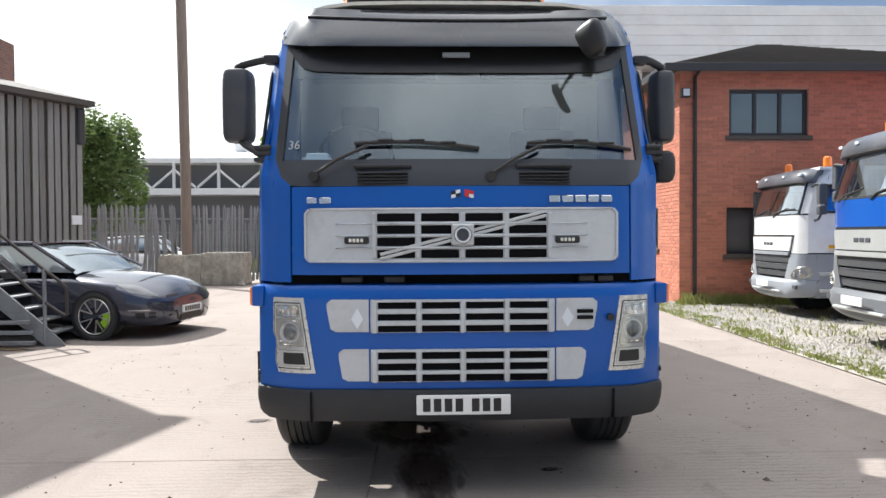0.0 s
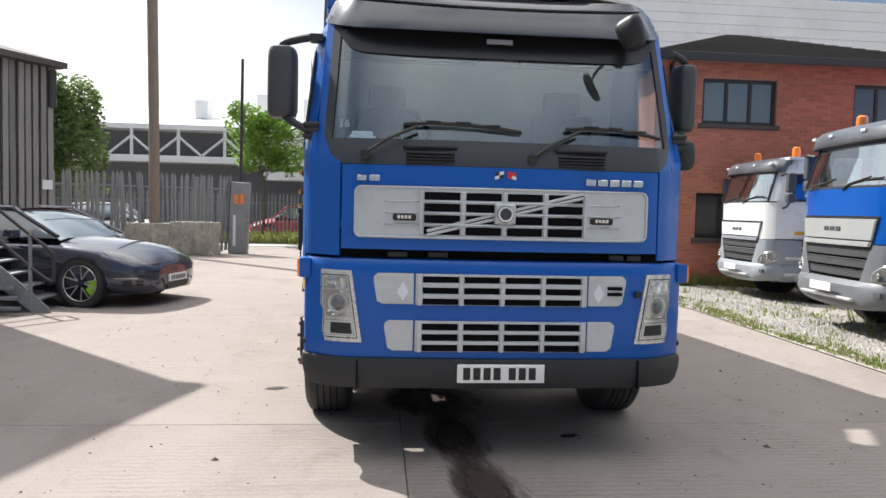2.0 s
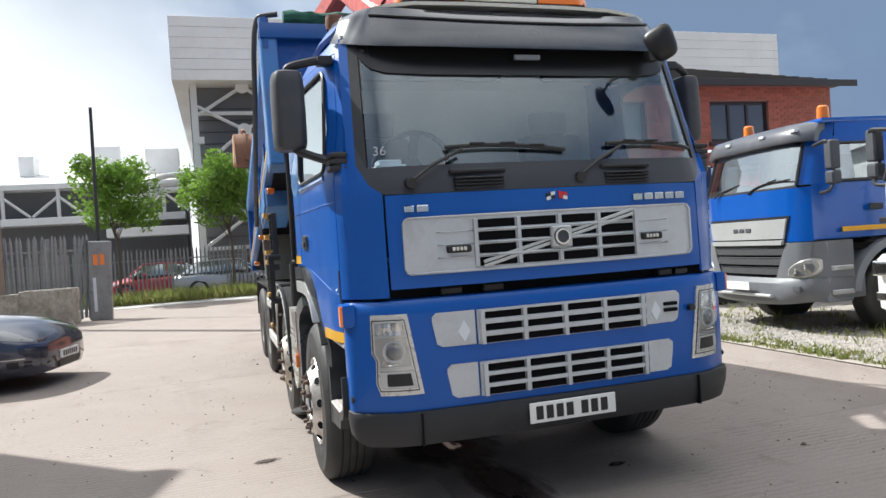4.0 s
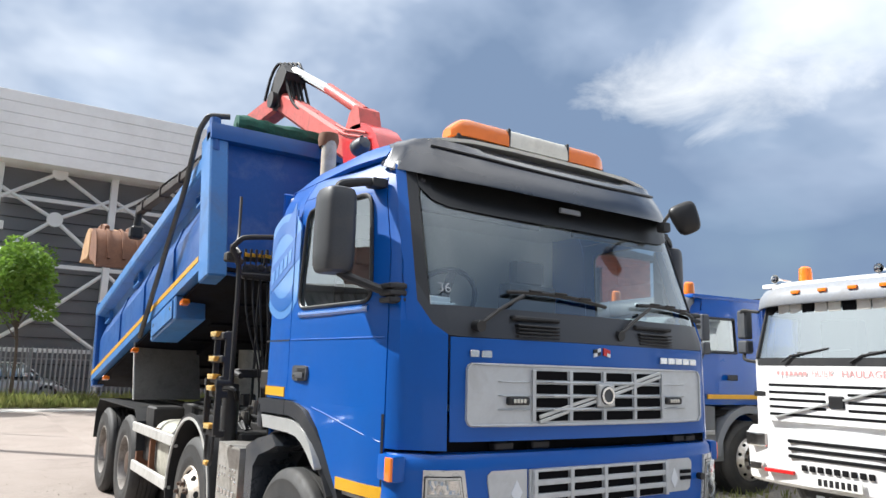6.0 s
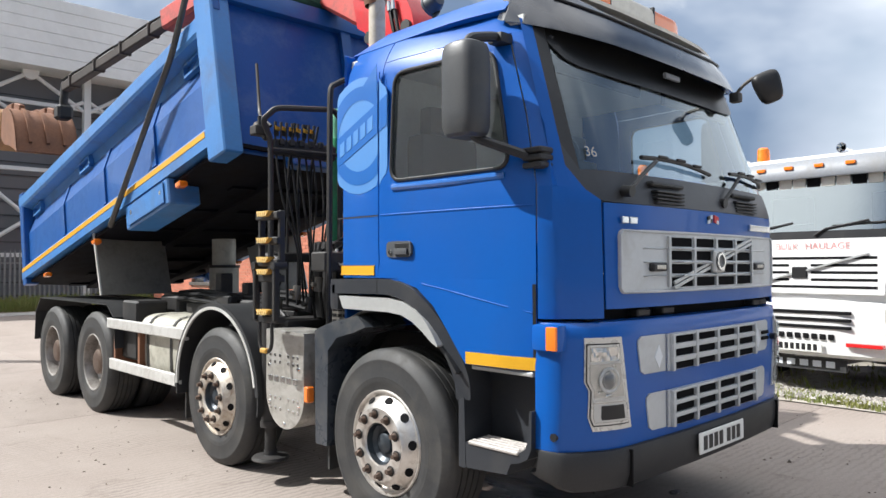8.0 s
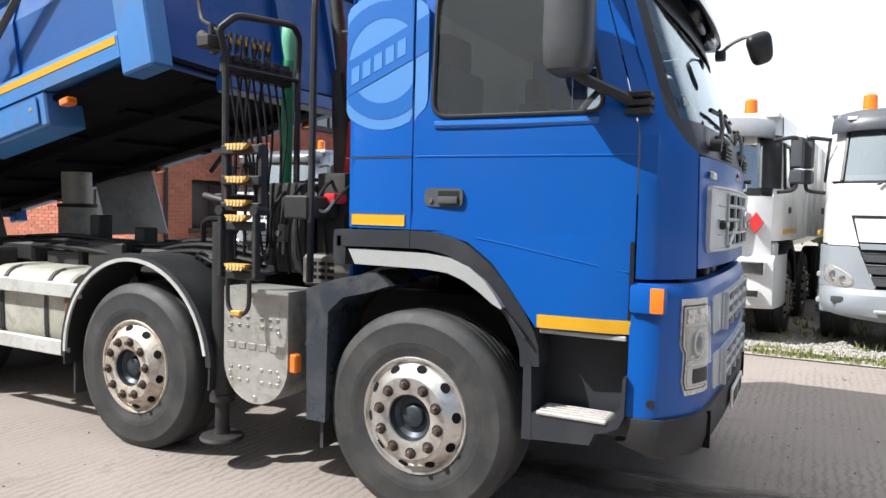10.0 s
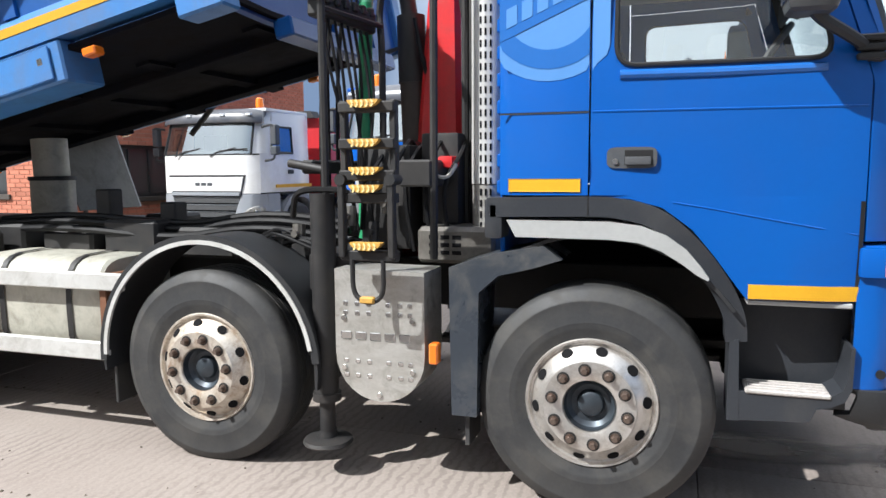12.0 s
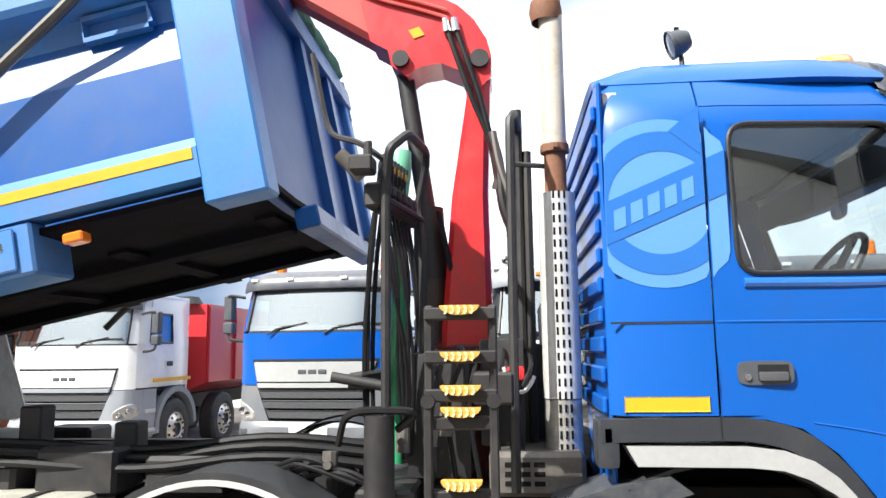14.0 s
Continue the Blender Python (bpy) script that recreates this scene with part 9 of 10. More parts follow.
def make_lorry(label, at, rz, paint, load, style):
    t = thing("lorry", label, "truck", at, rz, "parked lorries")
    plan = [(0, 0.03), (0.45, 0.04), (0.85, 0.075), (1.03, 0.13), (1.15, 0.24), (1.21, 0.40), (1.225, 0.50), (1.235, 1.20), (1.24, 1.78), (1.20, 1.85)]
    if style == "a":
        plan = [(x * 0.96, y) for x, y in plan]
    ws0, ws1, top = (1.95, 2.54, 2.74) if style == "a" else (1.86, 2.50, 2.74)

    def at_col(c, z):
        x, y = plan[c]
        rake = 0.30 * max(0, z - ws0)
        x2 = x - (0.06 * max(0, z - ws0) if c >= 3 else 0)
        return x2, y + rake * (1.0 if c < 6 else max(0, 1 - (c - 5) / 2.0)) + (0.16 * max(0, z - top + 0.12) if c < 6 else 0)

    def skin(cols, levels, s=None):
        b = bmesh.new()
        rows = []
        for z in levels:
            pts = [at_col(c, z) for c in cols]
            if s is None:
                rows.append([(-x, y, z) for x, y in reversed(pts[1:])] + [(x, y, z) for x, y in pts])
            else:
                rows.append([(s * x, y, z) for x, y in pts])
        loft(b, rows)
        return b

    seam = 0.03 if style == "a" else 0.09
    thick(part("front_panel", skin(range(0, 5), [1.235 if style == "a" else 1.0, 1.3, 1.6, ws0 - seam]), paint, t), 0.02)
    thick(part("scuttle", skin(range(0, 4), [ws0 - seam + 0.002, ws0 - 0.01, ws0 + (0.06 if style == "a" else 0.0)]), BLACK, t), 0.02)
    w = part("windscreen", skin(range(0, 4), [ws0, (ws0 + ws1) / 2, ws1]), PARK_GLASS, t, "windscreen with pale reflections")
    w.visible_shadow = False
    thick(part("roof_front", skin(range(0, 6), [ws1, ws1 + 0.1, top - 0.1, top]), paint, t), 0.02)
    for s in (-1, 1):
        thick(part("pillar", skin((3, 4, 5), [ws0, (ws0 + ws1) / 2, ws1], s), paint if style == "a" else BLACK, t), 0.02)
        d = thick(part("door", joined(skin((4, 5, 6, 7, 8, 9), [1.25, 1.5, 1.75, ws0 + 0.02], s), skin((5, 6), [ws0 + 0.02, 2.3, ws1 - 0.1], s), skin((7, 8, 9), [ws0 + 0.02, 2.3, ws1 - 0.1], s), skin((5, 6, 7, 8, 9), [ws1 - 0.1, ws1, top], s)), paint, t), 0.02)
        g = part("door_window", skin((6, 7), [ws0 + 0.02, 2.3, ws1 - 0.1], s), PARK_GLASS, d)
        g.visible_shadow = False
        b = bmesh.new()
        box(b, min(s * 1.232, s * 1.246), max(s * 1.232, s * 1.246), 0.95, 1.15, 1.58, 1.66, 0.01)
        part("handle", b, BLACK, d)
        b = bmesh.new()
        box(b, min(s * 1.22, s * 1.243), max(s * 1.22, s * 1.243), 0.55, 1.80, 1.33, 1.39, 0.002)
        part("reflective_strip", b, YELLOW, d)
    b = bmesh.new()
    box(b, -1.15, 1.15, 0.42, 1.85, top - 0.03, top + 0.03, 0.025, 2)
    part("roof", b, paint, t)
    b = bmesh.new()
    box(b, -1.15, 1.15, 1.80, 1.85, 1.0, top, 0.01)
    part("rear_wall", b, paint, t)
    b = bmesh.new()
    box(b, -1.0, 1.0, 0.30, 0.75, 1.35, ws0 - 0.03, 0.05)
    part("dashboard", b, SEAT, t)
    b = bmesh.new()
    box(b, -1.12, 1.12, 0.35, 1.8, 1.10, 1.18)
    part("cab_floor", b, DARK, t)
    b = bmesh.new()
    box(b, -1.1, 1.1, 1.72, 1.79, 1.2, top - 0.08)
    part("cab_lining", b, TRIM_PALE, t)
    for sx in (-0.6, 0.6):
        b = bmesh.new()
        box(b, sx - 0.24, sx + 0.24, 1.05, 1.25, 1.5, 2.35, 0.06, 2)
        box(b, sx - 0.24, sx + 0.24, 0.75, 1.2, 1.45, 1.62, 0.05, 2)
        part("cab_seat", b, SEAT, t)
    # seals, visor and beacons
    for s in (-1, 1):
        b = bmesh.new()
        tube(b, [(s * at_col(3, z)[0], at_col(3, z)[1] - 0.006, z) for z in (ws0, (ws0 + ws1) / 2, ws1)], 0.022, 6)
        part("screen_seal", b, INK, t)
        b = bmesh.new()
        loop = [(6, ws0 + 0.02), (7, ws0 + 0.02), (7, ws1 - 0.1), (6, ws1 - 0.1), (6, ws0 + 0.02)]
        tube(b, [(s * (at_col(c, z)[0] + 0.004), at_col(c, z)[1], z) for c, z in loop], 0.025, 6)
        part("window_seal", b, INK, t)
    b = bmesh.new()
    tube(b, [(x, at_col(0, ws1)[1] + 0.045 * (abs(x) / 0.85) ** 2 - 0.01, ws1 - 0.015) for x in (-1.0, -0.8, -0.45, 0, 0.45, 0.8, 1.0)], 0.028, 6)
    part("screen_seal", b, INK, t)
    b = bmesh.new()
    rows = []
    for k in range(21):
        u = math.sin((k / 10 - 1) * math.pi / 2)
        bow, drop, x = 0.05 * abs(u) ** 2 + 0.16 * abs(u) ** 9, 0.03 * abs(u) ** 6, 1.13 * u
        rows.append([(x, 0.11 + bow, ws1 - 0.03 - drop), (x, 0.10 + bow, ws1 - 0.01 - drop), (x * 0.995, 0.125 + bow, ws1 + 0.10 - drop), (x * 0.975, 0.19 + bow, ws1 + 0.185 - drop), (x * 0.95, 0.34 + bow, ws1 + 0.225 - drop), (x * 0.95, 0.36 + bow, ws1 + 0.17 - drop), (x * 0.97, 0.22 + bow, ws1 + 0.08 - drop), (x, 0.15 + bow, ws1 - 0.03 - drop)])
    loft(b, rows, close=True, caps=True)
    vis = part("sun_visor", b, PARK_VISOR if style == "a" else GREY_BUMPER, t, "grey sun visor", 40)
    for x in (-0.92, -0.38, 0.38, 0.92) if style == "a" else (-0.5, -0.17, 0.17, 0.5):
        b = bmesh.new()
        y = 0.12 + 0.05 * (x / 1.13) ** 2 + 0.16 * abs(x / 1.13) ** 9
        box(b, x - 0.05, x + 0.05, y - 0.02, y + 0.06, ws1 + 0.085, ws1 + 0.125, 0.012, 2)
        part("marker_lamp", b, DECAL_WHITE if style == "a" else ORANGE, vis)
    if style == "b":
        for k in range(12):
            b = bmesh.new()
            x = -0.96 + 0.16 * k
            y = at_col(0, ws1 - 0.06)[1] + 0.045 * (abs(x) / 0.85) ** 2 - 0.025
            box(b, x + 0.008, x + 0.152, y, y + 0.012, ws1 - 0.13, ws1 - 0.01, 0.003)
            part("pelmet_panel", b, CREAM if k % 3 else DARK, t)
        for x in (-0.95, 0.30):
            b = bmesh.new()
            lathe(b, [(0.012, 0.30), (0.014, 0.12), (0.03, 0.04), (0.055, 0.0), (0.050, 0.0), (0.02, 0.05)], Matrix.Translation((x, 0.40, top + 0.08)) @ Euler((radians(-90), 0, 0)).to_matrix().to_4x4(), 18)
            part("air_horn", b, CHROME, t, "chrome roof horn")
    for x in (-0.78, 0.78):
        b = bmesh.new()
        cyl(b, (x, 0.75, top), (x, 0.75, top + 0.07), 0.06)
        be = part("beacon", b, BLACK, t)
        b = bmesh.new()
        lathe(b, [(0.075, 0.06), (0.078, 0.10), (0.072, 0.22), (0.05, 0.245), (0.001, 0.25)], Matrix.Translation((x, 0.75, top)), 20)
        part("amber_dome", b, ORANGE, be, "amber beacon dome")
    # mirrors
    for s in (-1, 1):
        b = bmesh.new()
        tube(b, bend([(s * 1.12, 0.30, 2.42), (s * 1.36, 0.28, 2.46), (s * 1.38, 0.32, 2.38)]), 0.022, 6)
        arm = part("mirror_arm", b, BLACK, t)
        b = bmesh.new()
        tube(b, bend([(s * 1.16, 0.33, 1.82), (s * 1.36, 0.30, 1.84), (s * 1.38, 0.34, 1.95)]), 0.022, 6)
        part("lower_arm", b, BLACK, arm)
        b = bmesh.new()
        box(b, s * 1.37 - 0.07, s * 1.37 + 0.07, 0.28, 0.42, 2.10, 2.46, 0.05, 3)
        part("mirror_housing", b, GREY_PLASTIC, arm)
        b = bmesh.new()
        box(b, s * 1.37 - 0.075, s * 1.37 + 0.075, 0.28, 0.42, 1.92, 2.085, 0.05, 3)
        part("wide_mirror", b, GREY_PLASTIC, arm)
    # wipers
    for x in (-0.65, 0.15):
        b = bmesh.new()
        tube(b, [(x, 0.02, ws0 - 0.05), (x + 0.12, 0.03, ws0 + 0.02), (x + 0.55, 0.06, ws0 + 0.10)], 0.012, 6)
        tube(b, [(x + 0.18, 0.06, ws0 + 0.05), (x + 0.78, 0.08, ws0 + 0.08)], 0.012, 6)
        part("wiper", b, INK, t)
    if style == "a":
        grey = PALE_GREY if paint is WHITE else DARK_BUMPER
        pxs, pys = [p[0] for p in plan[:6]], [p[1] for p in plan[:6]]

        def face_y(x):
            return float(np.interp(abs(x), pxs, pys))

        def trapezium(z0, z1, h0, h1, out, depth, n=12):
            """A panel across the bowed front, with half widths h0 below and h1 above."""
            bm = bmesh.new()
            rows_ = []
            for q in range(n + 1):
                f_ = 2 * q / n - 1
                lo, hi = f_ * h0, f_ * h1
                rows_.append([(lo, face_y(lo) - out + depth, z0), (lo, face_y(lo) - out, z0 + 0.006), (hi, face_y(hi) - out, z1 - 0.006), (hi, face_y(hi) - out + depth, z1)])
            loft(bm, rows_, close=True, caps=True)
            return bm

        fr = part("badge_panel_frame", trapezium(1.165, 1.575, 0.775, 0.88, 0.012, 0.05), INK, t)
        part("badge_panel", trapezium(1.275, 1.535, 0.79, 0.845, 0.034, 0.03), SILVER_LINE if paint is not WHITE else WHITE, fr, "pale badge panel with dark lettering bars")
        part("badge_lip", trapezium(1.195, 1.262, 0.765, 0.785, 0.050, 0.05), SILVER_LINE if paint is not WHITE else PALE_GREY, fr)
        for k in range(3):
            b = bmesh.new()
            box(b, -0.20 + 0.140 * k, -0.085 + 0.140 * k, -0.010, 0.004, 1.375, 1.435, 0.008)
            part("badge_bar", b, GREY_PLASTIC, fr)
        # black backing painted as the shade between the grille bars
        part("grille_void", trapezium(0.76, 1.185, 0.60, 0.765, -0.03, 0.03), DARK, t)
        for z0, h0 in ((0.80, 0.625), (0.93, 0.68), (1.06, 0.725)):
            bar_ = part("grille_bar", trapezium(z0, z0 + 0.095, h0, h0 + 0.035, 0.015 if z0 > 0.9 else -0.005, 0.05), GREY_MESH, t)
            part("bar_edge", trapezium(z0 + 0.094, z0 + 0.108, h0 + 0.033, h0 + 0.037, 0.022 if z0 > 0.9 else 0.0, 0.05), grey, bar_)
        b = bmesh.new()
        rows = []
        for x in [-1.19, -1.16, -1.08, -0.98, -0.8, -0.55, -0.25, 0, 0.25, 0.55, 0.8, 0.98, 1.08, 1.16, 1.19]:
            y = face_y(x) - 0.05 + (0.12 if abs(x) > 1.17 else 0.0)
            low = 0.40 + 0.10 * (abs(x) / 1.19) ** 3
            rows.append([(x, y + 0.07, low), (x, y + 0.01, low + 0.05), (x, y - 0.02, 0.58), (x, y - 0.015, 0.70), (x, y + 0.03, 0.765), (x, y + 0.4, 0.765), (x, y + 0.4, low)])
        loft(b, rows, close=True, caps=True)
        bp = part("bumper", b, grey, t, "grey moulded bumper")
        for s in (-1, 1):
            b = bmesh.new()
            rows = []
            for z, x0 in ((0.768, 0.615), (0.95, 0.69), (1.10, 0.75), (1.225, 0.80)):
                row = []
                for q in range(13):
                    x = x0 + (1.175 - x0) * q / 12
                    row.append((s * x, face_y(x) - 0.020 + 0.010 * (z > 1.2), z))
                row += [(s * 1.195, 0.48, z), (s * 1.198, 0.72, z)]
                rows.append(row)
            loft(b, rows)
            thick(part("corner_cheek", b, grey, t, "grey wrap-round corner panel"), 0.03)
            b = bmesh.new()
            rim, inner = [], []
            for q in range(28):
                a = q * math.tau / 28
                ex, ez = math.copysign(abs(math.cos(a)) ** 0.75, math.cos(a)), math.copysign(abs(math.sin(a)) ** 0.75, math.sin(a))
                for keep, k_, out in ((rim, 1.0, 0.022), (inner, 0.86, 0.034)):
                    x = 0.985 + 0.165 * k_ * ex
                    keep.append((s * x, face_y(x) - out, 0.88 + 0.105 * k_ * ez * (1 + 0.25 * ex) + 0.30 * (x - 0.985)))
            loft(b, [[(x, y + 0.03, z) for x, y, z in rim], rim, inner], close=True, caps=True)
            hl = part("headlamp", b, HEAD_IN, t, "large clear swept headlamp")
            for dx, dz, r_ in ((-0.055, -0.022, 0.045), (0.045, 0.022, 0.052)):
                b = bmesh.new()
                x = 0.985 + dx
                lathe(b, [(r_, 0.0), (r_, 0.016), (r_ * 0.8, 0.010), (r_ * 0.4, 0.016), (0.001, 0.018)], Matrix.Translation((s * x, face_y(x) - 0.036, 0.88 + dz)) @ Euler((radians(90), 0, radians(-22 * s))).to_matrix().to_4x4(), 20)
                part("projector", b, CHROME, hl)
            b = bmesh.new()
            box(b, min(s * 0.84, s * 1.04), max(s * 0.84, s * 1.04), face_y(0.94) - 0.075, face_y(0.94) - 0.03, 0.60, 0.67, 0.02, 2)
            part("fog_lamp", b, GREY_PLASTIC, bp)
        b = bmesh.new()
        box(b, -0.62, 0.62, -0.075, -0.02, 0.515, 0.555, 0.012)
        part("step_strip", b, SILVER_LINE, bp)
        py, pz = -0.042, 0.60
        py, pz = -0.118, 0.60
    else:
        b = bmesh.new()
        bowl = [(-0.86, 1.16), (-0.9, 1.62), (0.9, 1.62), (0.86, 1.16)]
        prism(b, bowl, "y", -0.01, 0.06)
        gp_ = part("grille_panel", b, WHITE, t, "white slatted grille panel")
        for z in (1.22, 1.30, 1.38, 1.46, 1.54):
            for x0, x1 in ((-0.80, -0.12), (0.12, 0.80)) if 1.25 < z < 1.5 else ((-0.80, 0.80),):
                b = bmesh.new()
                box(b, x0, x1, -0.014, 0.02, z, z + 0.030, 0.003)
                part("slot", b, DARK, gp_)
        b = bmesh.new()
        box(b, -0.085, 0.085, -0.03, 0.0, 1.33, 1.46, 0.01)
        part("badge", b, INK, gp_)
        for s in (-1, 1):
            b = bmesh.new()
            slanted(b, (s * 0.08, -0.022, 1.40 + s * 0.02), (s * 0.72, -0.022, 1.40 + s * 0.2), 0.025, 0.02)
            part("diagonal_bar", b, SILVER_LINE, gp_)
        b = bmesh.new()
        box(b, -1.0, -0.84, -0.012, 0.12, 1.42, 1.48, 0.006)
        part("model_plate", b, INK, t)
        for k in range(2):
            b = bmesh.new()
            box(b, -1.0 + k * 0.0, -0.9, 0.0, 0.1, 1.42, 1.45)
            part("model_bar", b, INK, t)
        b = bmesh.new()
        rows = []
        for x in (-1.24, -1.2, -1.05, -0.8, -0.4, 0.4, 0.8, 1.05, 1.2, 1.24):
            y = -0.05 + 0.13 * (abs(x) / 1.05) ** 3 + (0.3 if abs(x) > 1.22 else 0)
            rows.append([(x, y + 0.06, 0.46), (x, y, 0.50), (x, y - 0.02, 0.70), (x, y - 0.02, 1.02), (x, y + 0.06, 1.08), (x, y + 0.5, 1.08), (x, y + 0.5, 0.46)])
        loft(b, rows, close=True, caps=True)
        bp = part("bumper", b, WHITE, t, "white bumper with red reflectors")
        for z in (0.78, 0.86, 0.94):
            b = bmesh.new()
            box(b, -0.55, 0.55, -0.078, -0.02, z, z + 0.035, 0.004)
            part("slot", b, DARK, bp)
        for k in range(9):
            b = bmesh.new()
            box(b, -0.40 + k * 0.09, -0.34 + k * 0.09, -0.078, -0.02, 0.66, 0.72, 0.004)
            part("vent", b, DARK, bp)
        for s in (-1, 1):
            b = bmesh.new()
            box(b, min(s * 0.86, s * 1.13), max(s * 0.86, s * 1.13), -0.02, 0.12, 0.86, 1.02, 0.015)
            hl = part("headlamp", b, CHROME, t, "rectangular clear headlamp")
            b = bmesh.new()
            box(b, min(s * 0.89, s * 1.08), max(s * 0.89, s * 1.08), -0.03, 0.0, 0.88, 1.0, 0.01)
            part("lens", b, LENS, hl).visible_shadow = False
            b = bmesh.new()
            box(b, min(s * 0.5, s * 0.86), max(s * 0.5, s * 0.86), -0.075, 0.0, 0.60, 0.64, 0.004)
            part("red_reflector", b, RED_REFLECT, bp)
            b = bmesh.new()
            box(b, min(s * 0.92, s * 1.08), max(s * 0.92, s * 1.08), -0.03, 0.06, 0.60, 0.69, 0.01)
            part("fog_lamp", b, CHROME, bp)
        b = bmesh.new()
        box(b, -0.45, 0.45, 0.06, 0.10, 0.30, 0.44)
        fl_ = part("front_flap", b, RUBBER, t)
        bars(fl_, -0.36, 0.36, 0.34, 0.41, 0.058, 5, DECAL_WHITE)
        bars(t, -0.72, -0.34, 1.665, 1.71, 0.025, 7, FADED_INK)
        for word_, x_ in (("BULK", -0.28), ("HAULAGE", 0.045)):
            cu_ = bpy.data.curves.new("lettering", "FONT")
            cu_.body, cu_.size, cu_.extrude = word_, 0.105, 0.001
            tx_ = new("tmp_text", cu_)
            me_ = bpy.data.meshes.new_from_object(tx_.evaluated_get(bpy.context.evaluated_depsgraph_get()))
            bpy.data.objects.remove(tx_)
            me_.materials.append(FADED_INK)
            o_ = new("lettering", me_)
            o_.parent = t
            o_.matrix_basis = pose(x_, 0.012 + 0.035 * (x_ + 0.28), 1.655, 90, 0, 2)
        tagged(o_, "red painted haulage lettering")
        b = bmesh.new()
        prism(b, [(1.0, 1.34), (1.08, 1.46), (1.0, 1.58), (0.92, 1.46)], "y", 0.05, 0.14)
        part("diamond_sign", b, RED_INK, t, "red diamond hazard sign")
        py, pz = -0.078, 0.515
    b = bmesh.new()
    box(b, -0.26, 0.26, py - 0.012, py, pz, pz + 0.11, 0.004)
    pl = part("number_plate", b, PLATE, t)
    if style != "a":
        bars(pl, -0.22, 0.22, pz + 0.02, pz + 0.09, py - 0.012, 7, INK, "character_bar")
    # wheels, arches, chassis, load body
    for wi, y in enumerate((1.40, 3.35, 6.1)):
        for s in (-1, 1):
            w_ = clone(front_wheel if wi < 2 else rear_wheel, t, pose(s * 1.20, y, 0.505, 0, 0, 0 if s < 0 else 180))
            if wi == 0:
                b = bmesh.new()
                band(b, arc(1.40, 0.52, 0.72, 5, 175, 18), 0.10, "x", s * 0.95, s * 1.225)
                part("wheel_arch", b, GREY_BUMPER if style == "a" else BLACK, t)
    for s in (-1, 1):
        b = bmesh.new()
        box(b, min(s * 0.95, s * 1.17), max(s * 0.95, s * 1.17), 0.35, 0.72, 0.45, 1.23, 0.02)
        st_ = part("step_well", b, GREY_BUMPER if style == "a" else WHITE, t)
        for z in (0.55, 0.85):
            b = bmesh.new()
            box(b, min(s * 1.05, s * 1.215), max(s * 1.05, s * 1.215), 0.40, 0.70, z, z + 0.06, 0.01)
            part("step", b, SILVER_LINE, st_)
    b = bmesh.new()
    box(b, -0.48, 0.48, 0.5, 7.6, 0.72, 1.0, 0.01)
    part("chassis", b, CHASSIS, t)
    b = bmesh.new()
    prism(b, [(-1.25, 1.25), (-1.25, 2.7), (1.25, 2.7), (1.25, 1.25), (0.8, 1.05), (-0.8, 1.05)], "y", 2.35, 7.6)
    lb = part("load_body", b, load, t, "steel tipper load body")
    for k in range(5):
        for s in (-1, 1):
            b = bmesh.new()
            box(b, min(s * 1.24, s * 1.30), max(s * 1.24, s * 1.30), 2.4 + 1.2 * k, 2.5 + 1.2 * k, 1.25, 2.7, 0.006)
            part("side_post", b, load, lb)
    b = bmesh.new()
    prism(b, [(-1.1, 2.70), (-1.0, 2.84), (1.0, 2.84), (1.1, 2.70)], "y", 2.2, 2.5)
    part("cab_guard", b, BLACK if style == "a" else load, lb)
    return t


small_lorry = make_lorry("small white tipper lorry with pale badge panel and red body", (5.95, 8.64, 0), -92.8, WHITE, TIPPER_RED, "a")
small_lorry.matrix_basis = pose(5.95, 8.64, 0, 0, 0, -92.8) @ Matrix.Diagonal((0.90, 0.90, 0.93, 1))
make_lorry("blue tipper lorry with grey bumper on the gravel", (5.20, 4.74, 0), -96, DAF_BLUE, DAF_BLUE, "a")
make_lorry("white haulage lorry with red lettering and reflectors", (4.78, 1.28, 0), -95, WHITE, WHITE, "b")
make_lorry("white lorry with pale grey bumper and amber beacons", (4.68, -1.55, 0), -95, WHITE, WHITE, "a")

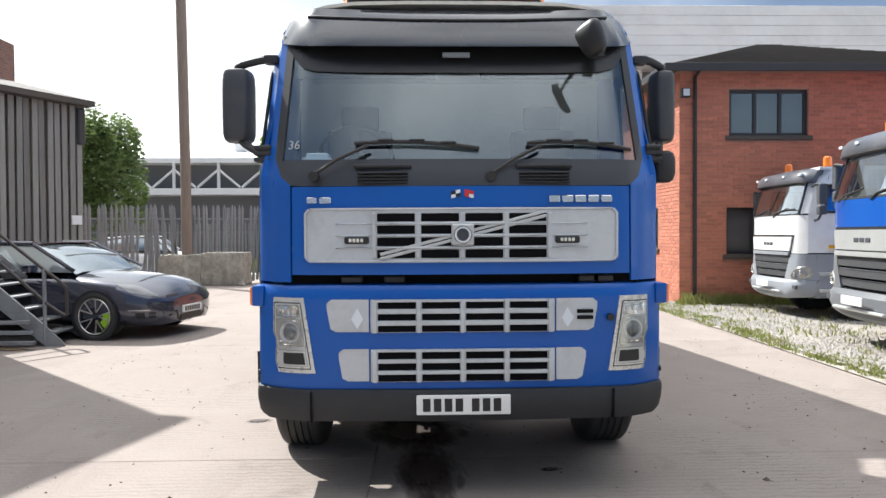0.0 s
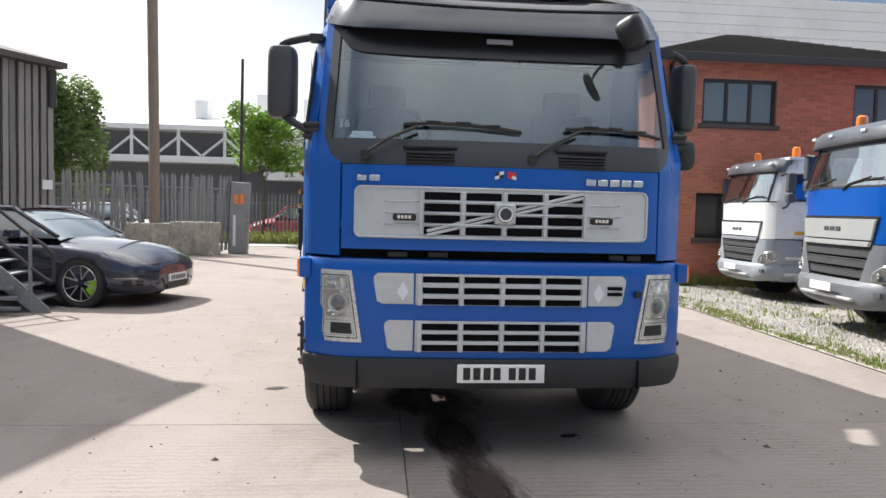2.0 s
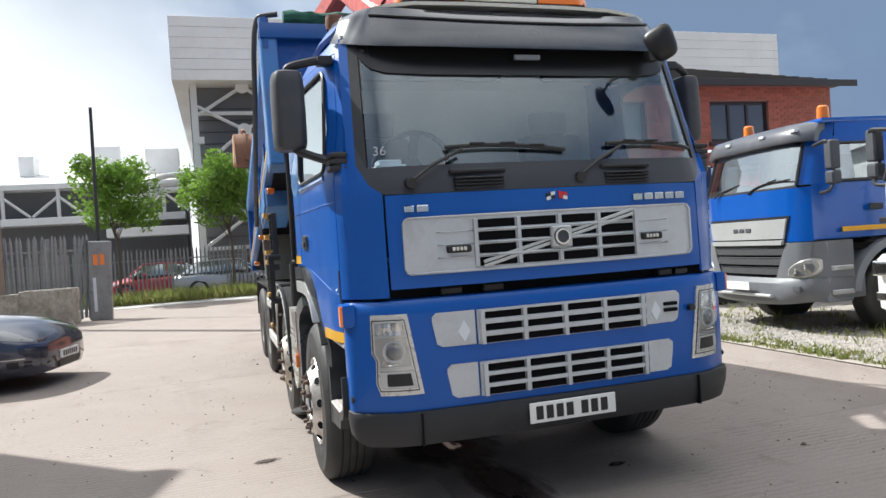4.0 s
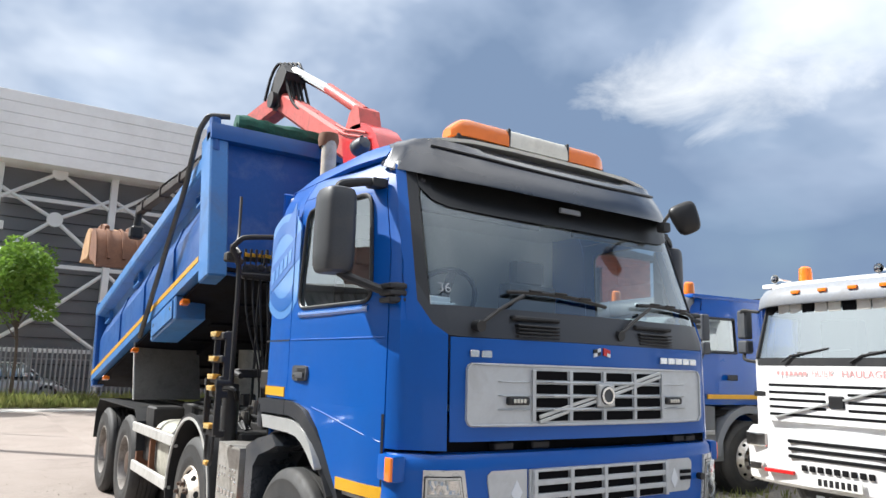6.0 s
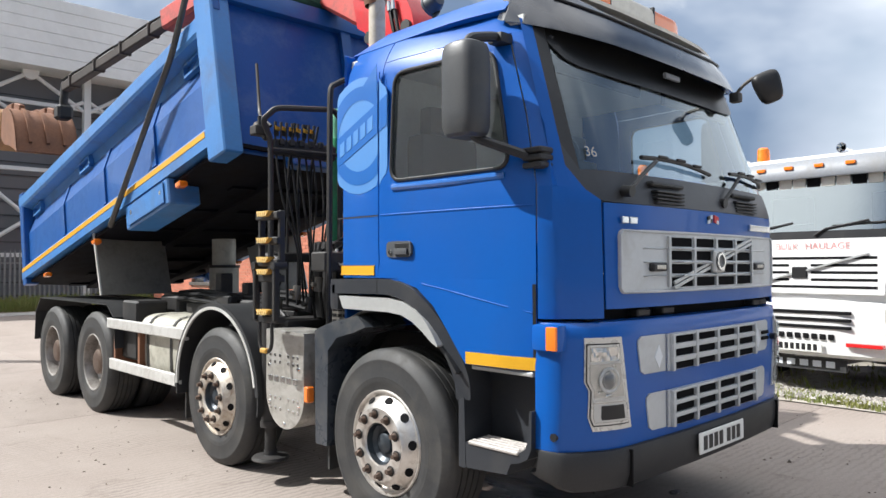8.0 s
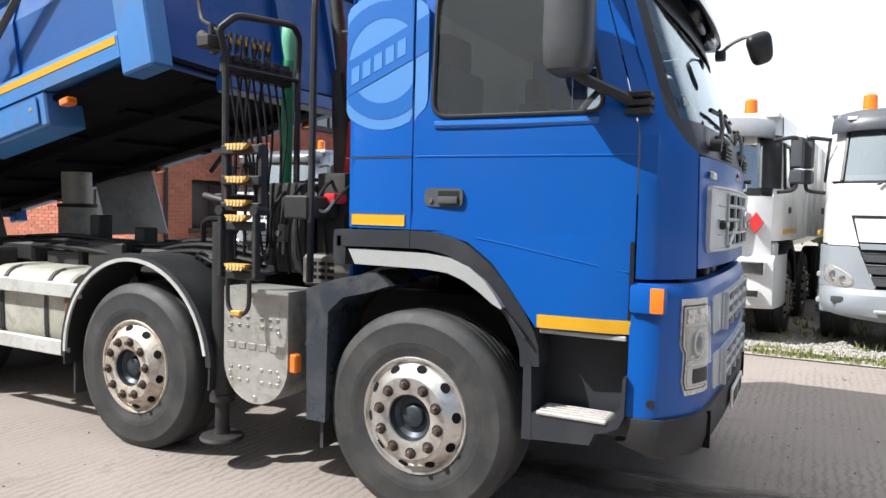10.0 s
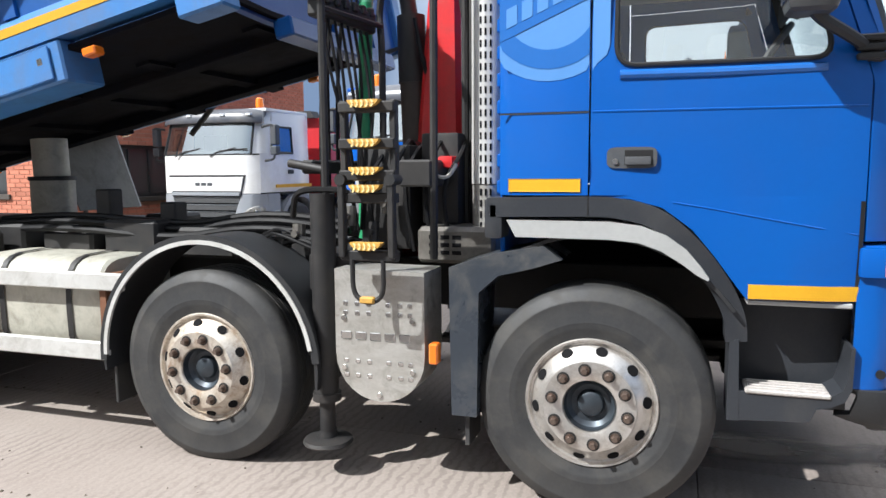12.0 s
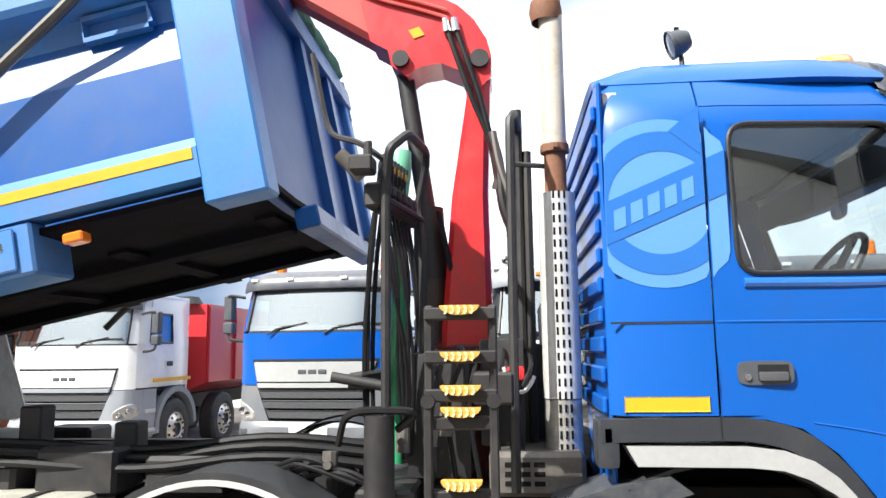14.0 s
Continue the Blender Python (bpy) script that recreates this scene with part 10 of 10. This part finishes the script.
# ---- bricks of the office walls ----
def brick_rows(u0, u1, top, holes, turn):
    """Corners (u0, u1, z0, z1) of the bricks of a stretcher-bond wall face, cut at its openings."""
    out = []
    k = 0
    z = 0.0
    while z + 0.065 <= top:
        u = u0 - (0.1125 if (k + turn) % 2 else 0.0)
        while u < u1:
            a, c = max(u, u0), min(u + 0.215, u1)
            for h0, h1, g0, g1 in holes:
                if g0 - 0.10 < z + 0.06 and z < g1 and a < h1 and c > h0:
                    if a >= h0 and c <= h1:
                        a = c
                    elif a < h0:
                        c = h0
                    else:
                        a = h1
            if c - a > 0.02:
                out.append((a, c, z, z + 0.065))
            u += 0.225
        z += 0.075
        k += 1
    return out


def brick_box(at, a, c, z0, z1, out):
    near = [at(a + 0.002, z0 + 0.002, out), at(c - 0.002, z0 + 0.002, out), at(c - 0.002, z1 - 0.002, out), at(a + 0.002, z1 - 0.002, out)]
    far = [at(a, z0, -0.003), at(c, z0, -0.003), at(c, z1, -0.003), at(a, z1, -0.003)]
    return near + far, [(0, 1, 2, 3), (0, 4, 5, 1), (1, 5, 6, 2), (2, 6, 7, 3), (3, 7, 4, 0)]


def lay_bricks(wall, rows, at, near):
    """The bricks up to the distance near from the corner as pieces, the rest joined."""
    r = random.Random(len(rows))
    verts, faces, shared = [], [], {}
    for a, c, z0, z1 in rows:
        if c < near:
            key = round(c - a, 3)
            if key not in shared:
                v, f = brick_box(at, 0, c - a, 0, 0.065, 0.008)
                base = Vector(at(0, 0, 0))
                me = bpy.data.meshes.new("brick")
                me.from_pydata([Vector(p) - base for p in v], [], f)
                me.materials.append(BRICK_PIECE)
                shared[key] = me
            o = new("brick", shared[key])
            o.parent = wall
            o.location = Vector(at(a, z0, r.uniform(-0.0015, 0.0015)))
        else:
            v, f = brick_box(at, a, c, z0, z1, 0.008 + r.uniform(-0.0015, 0.0015))
            k = len(verts)
            verts += v
            faces += [tuple(i + k for i in q) for q in f]
    me = bpy.data.meshes.new("brickwork")
    me.from_pydata(verts, [], faces)
    me.materials.append(BRICK_REST)
    o = new("brickwork", me)
    o.parent = wall
    tagged(o, "", "", "", "stuff")


lay_bricks(front_wall, brick_rows(0.0, 8.1, 4.84, ups + lows, 0), lambda u, z, d: (u, -d, z), 1.0)
lay_bricks(side_wall, brick_rows(0.004, 9.45, 4.84, [(h[0] + 0.25, h[1] + 0.25, h[2], h[3]) for h in side_holes], 1), lambda u, z, d: (-d, u, z), 0.0)
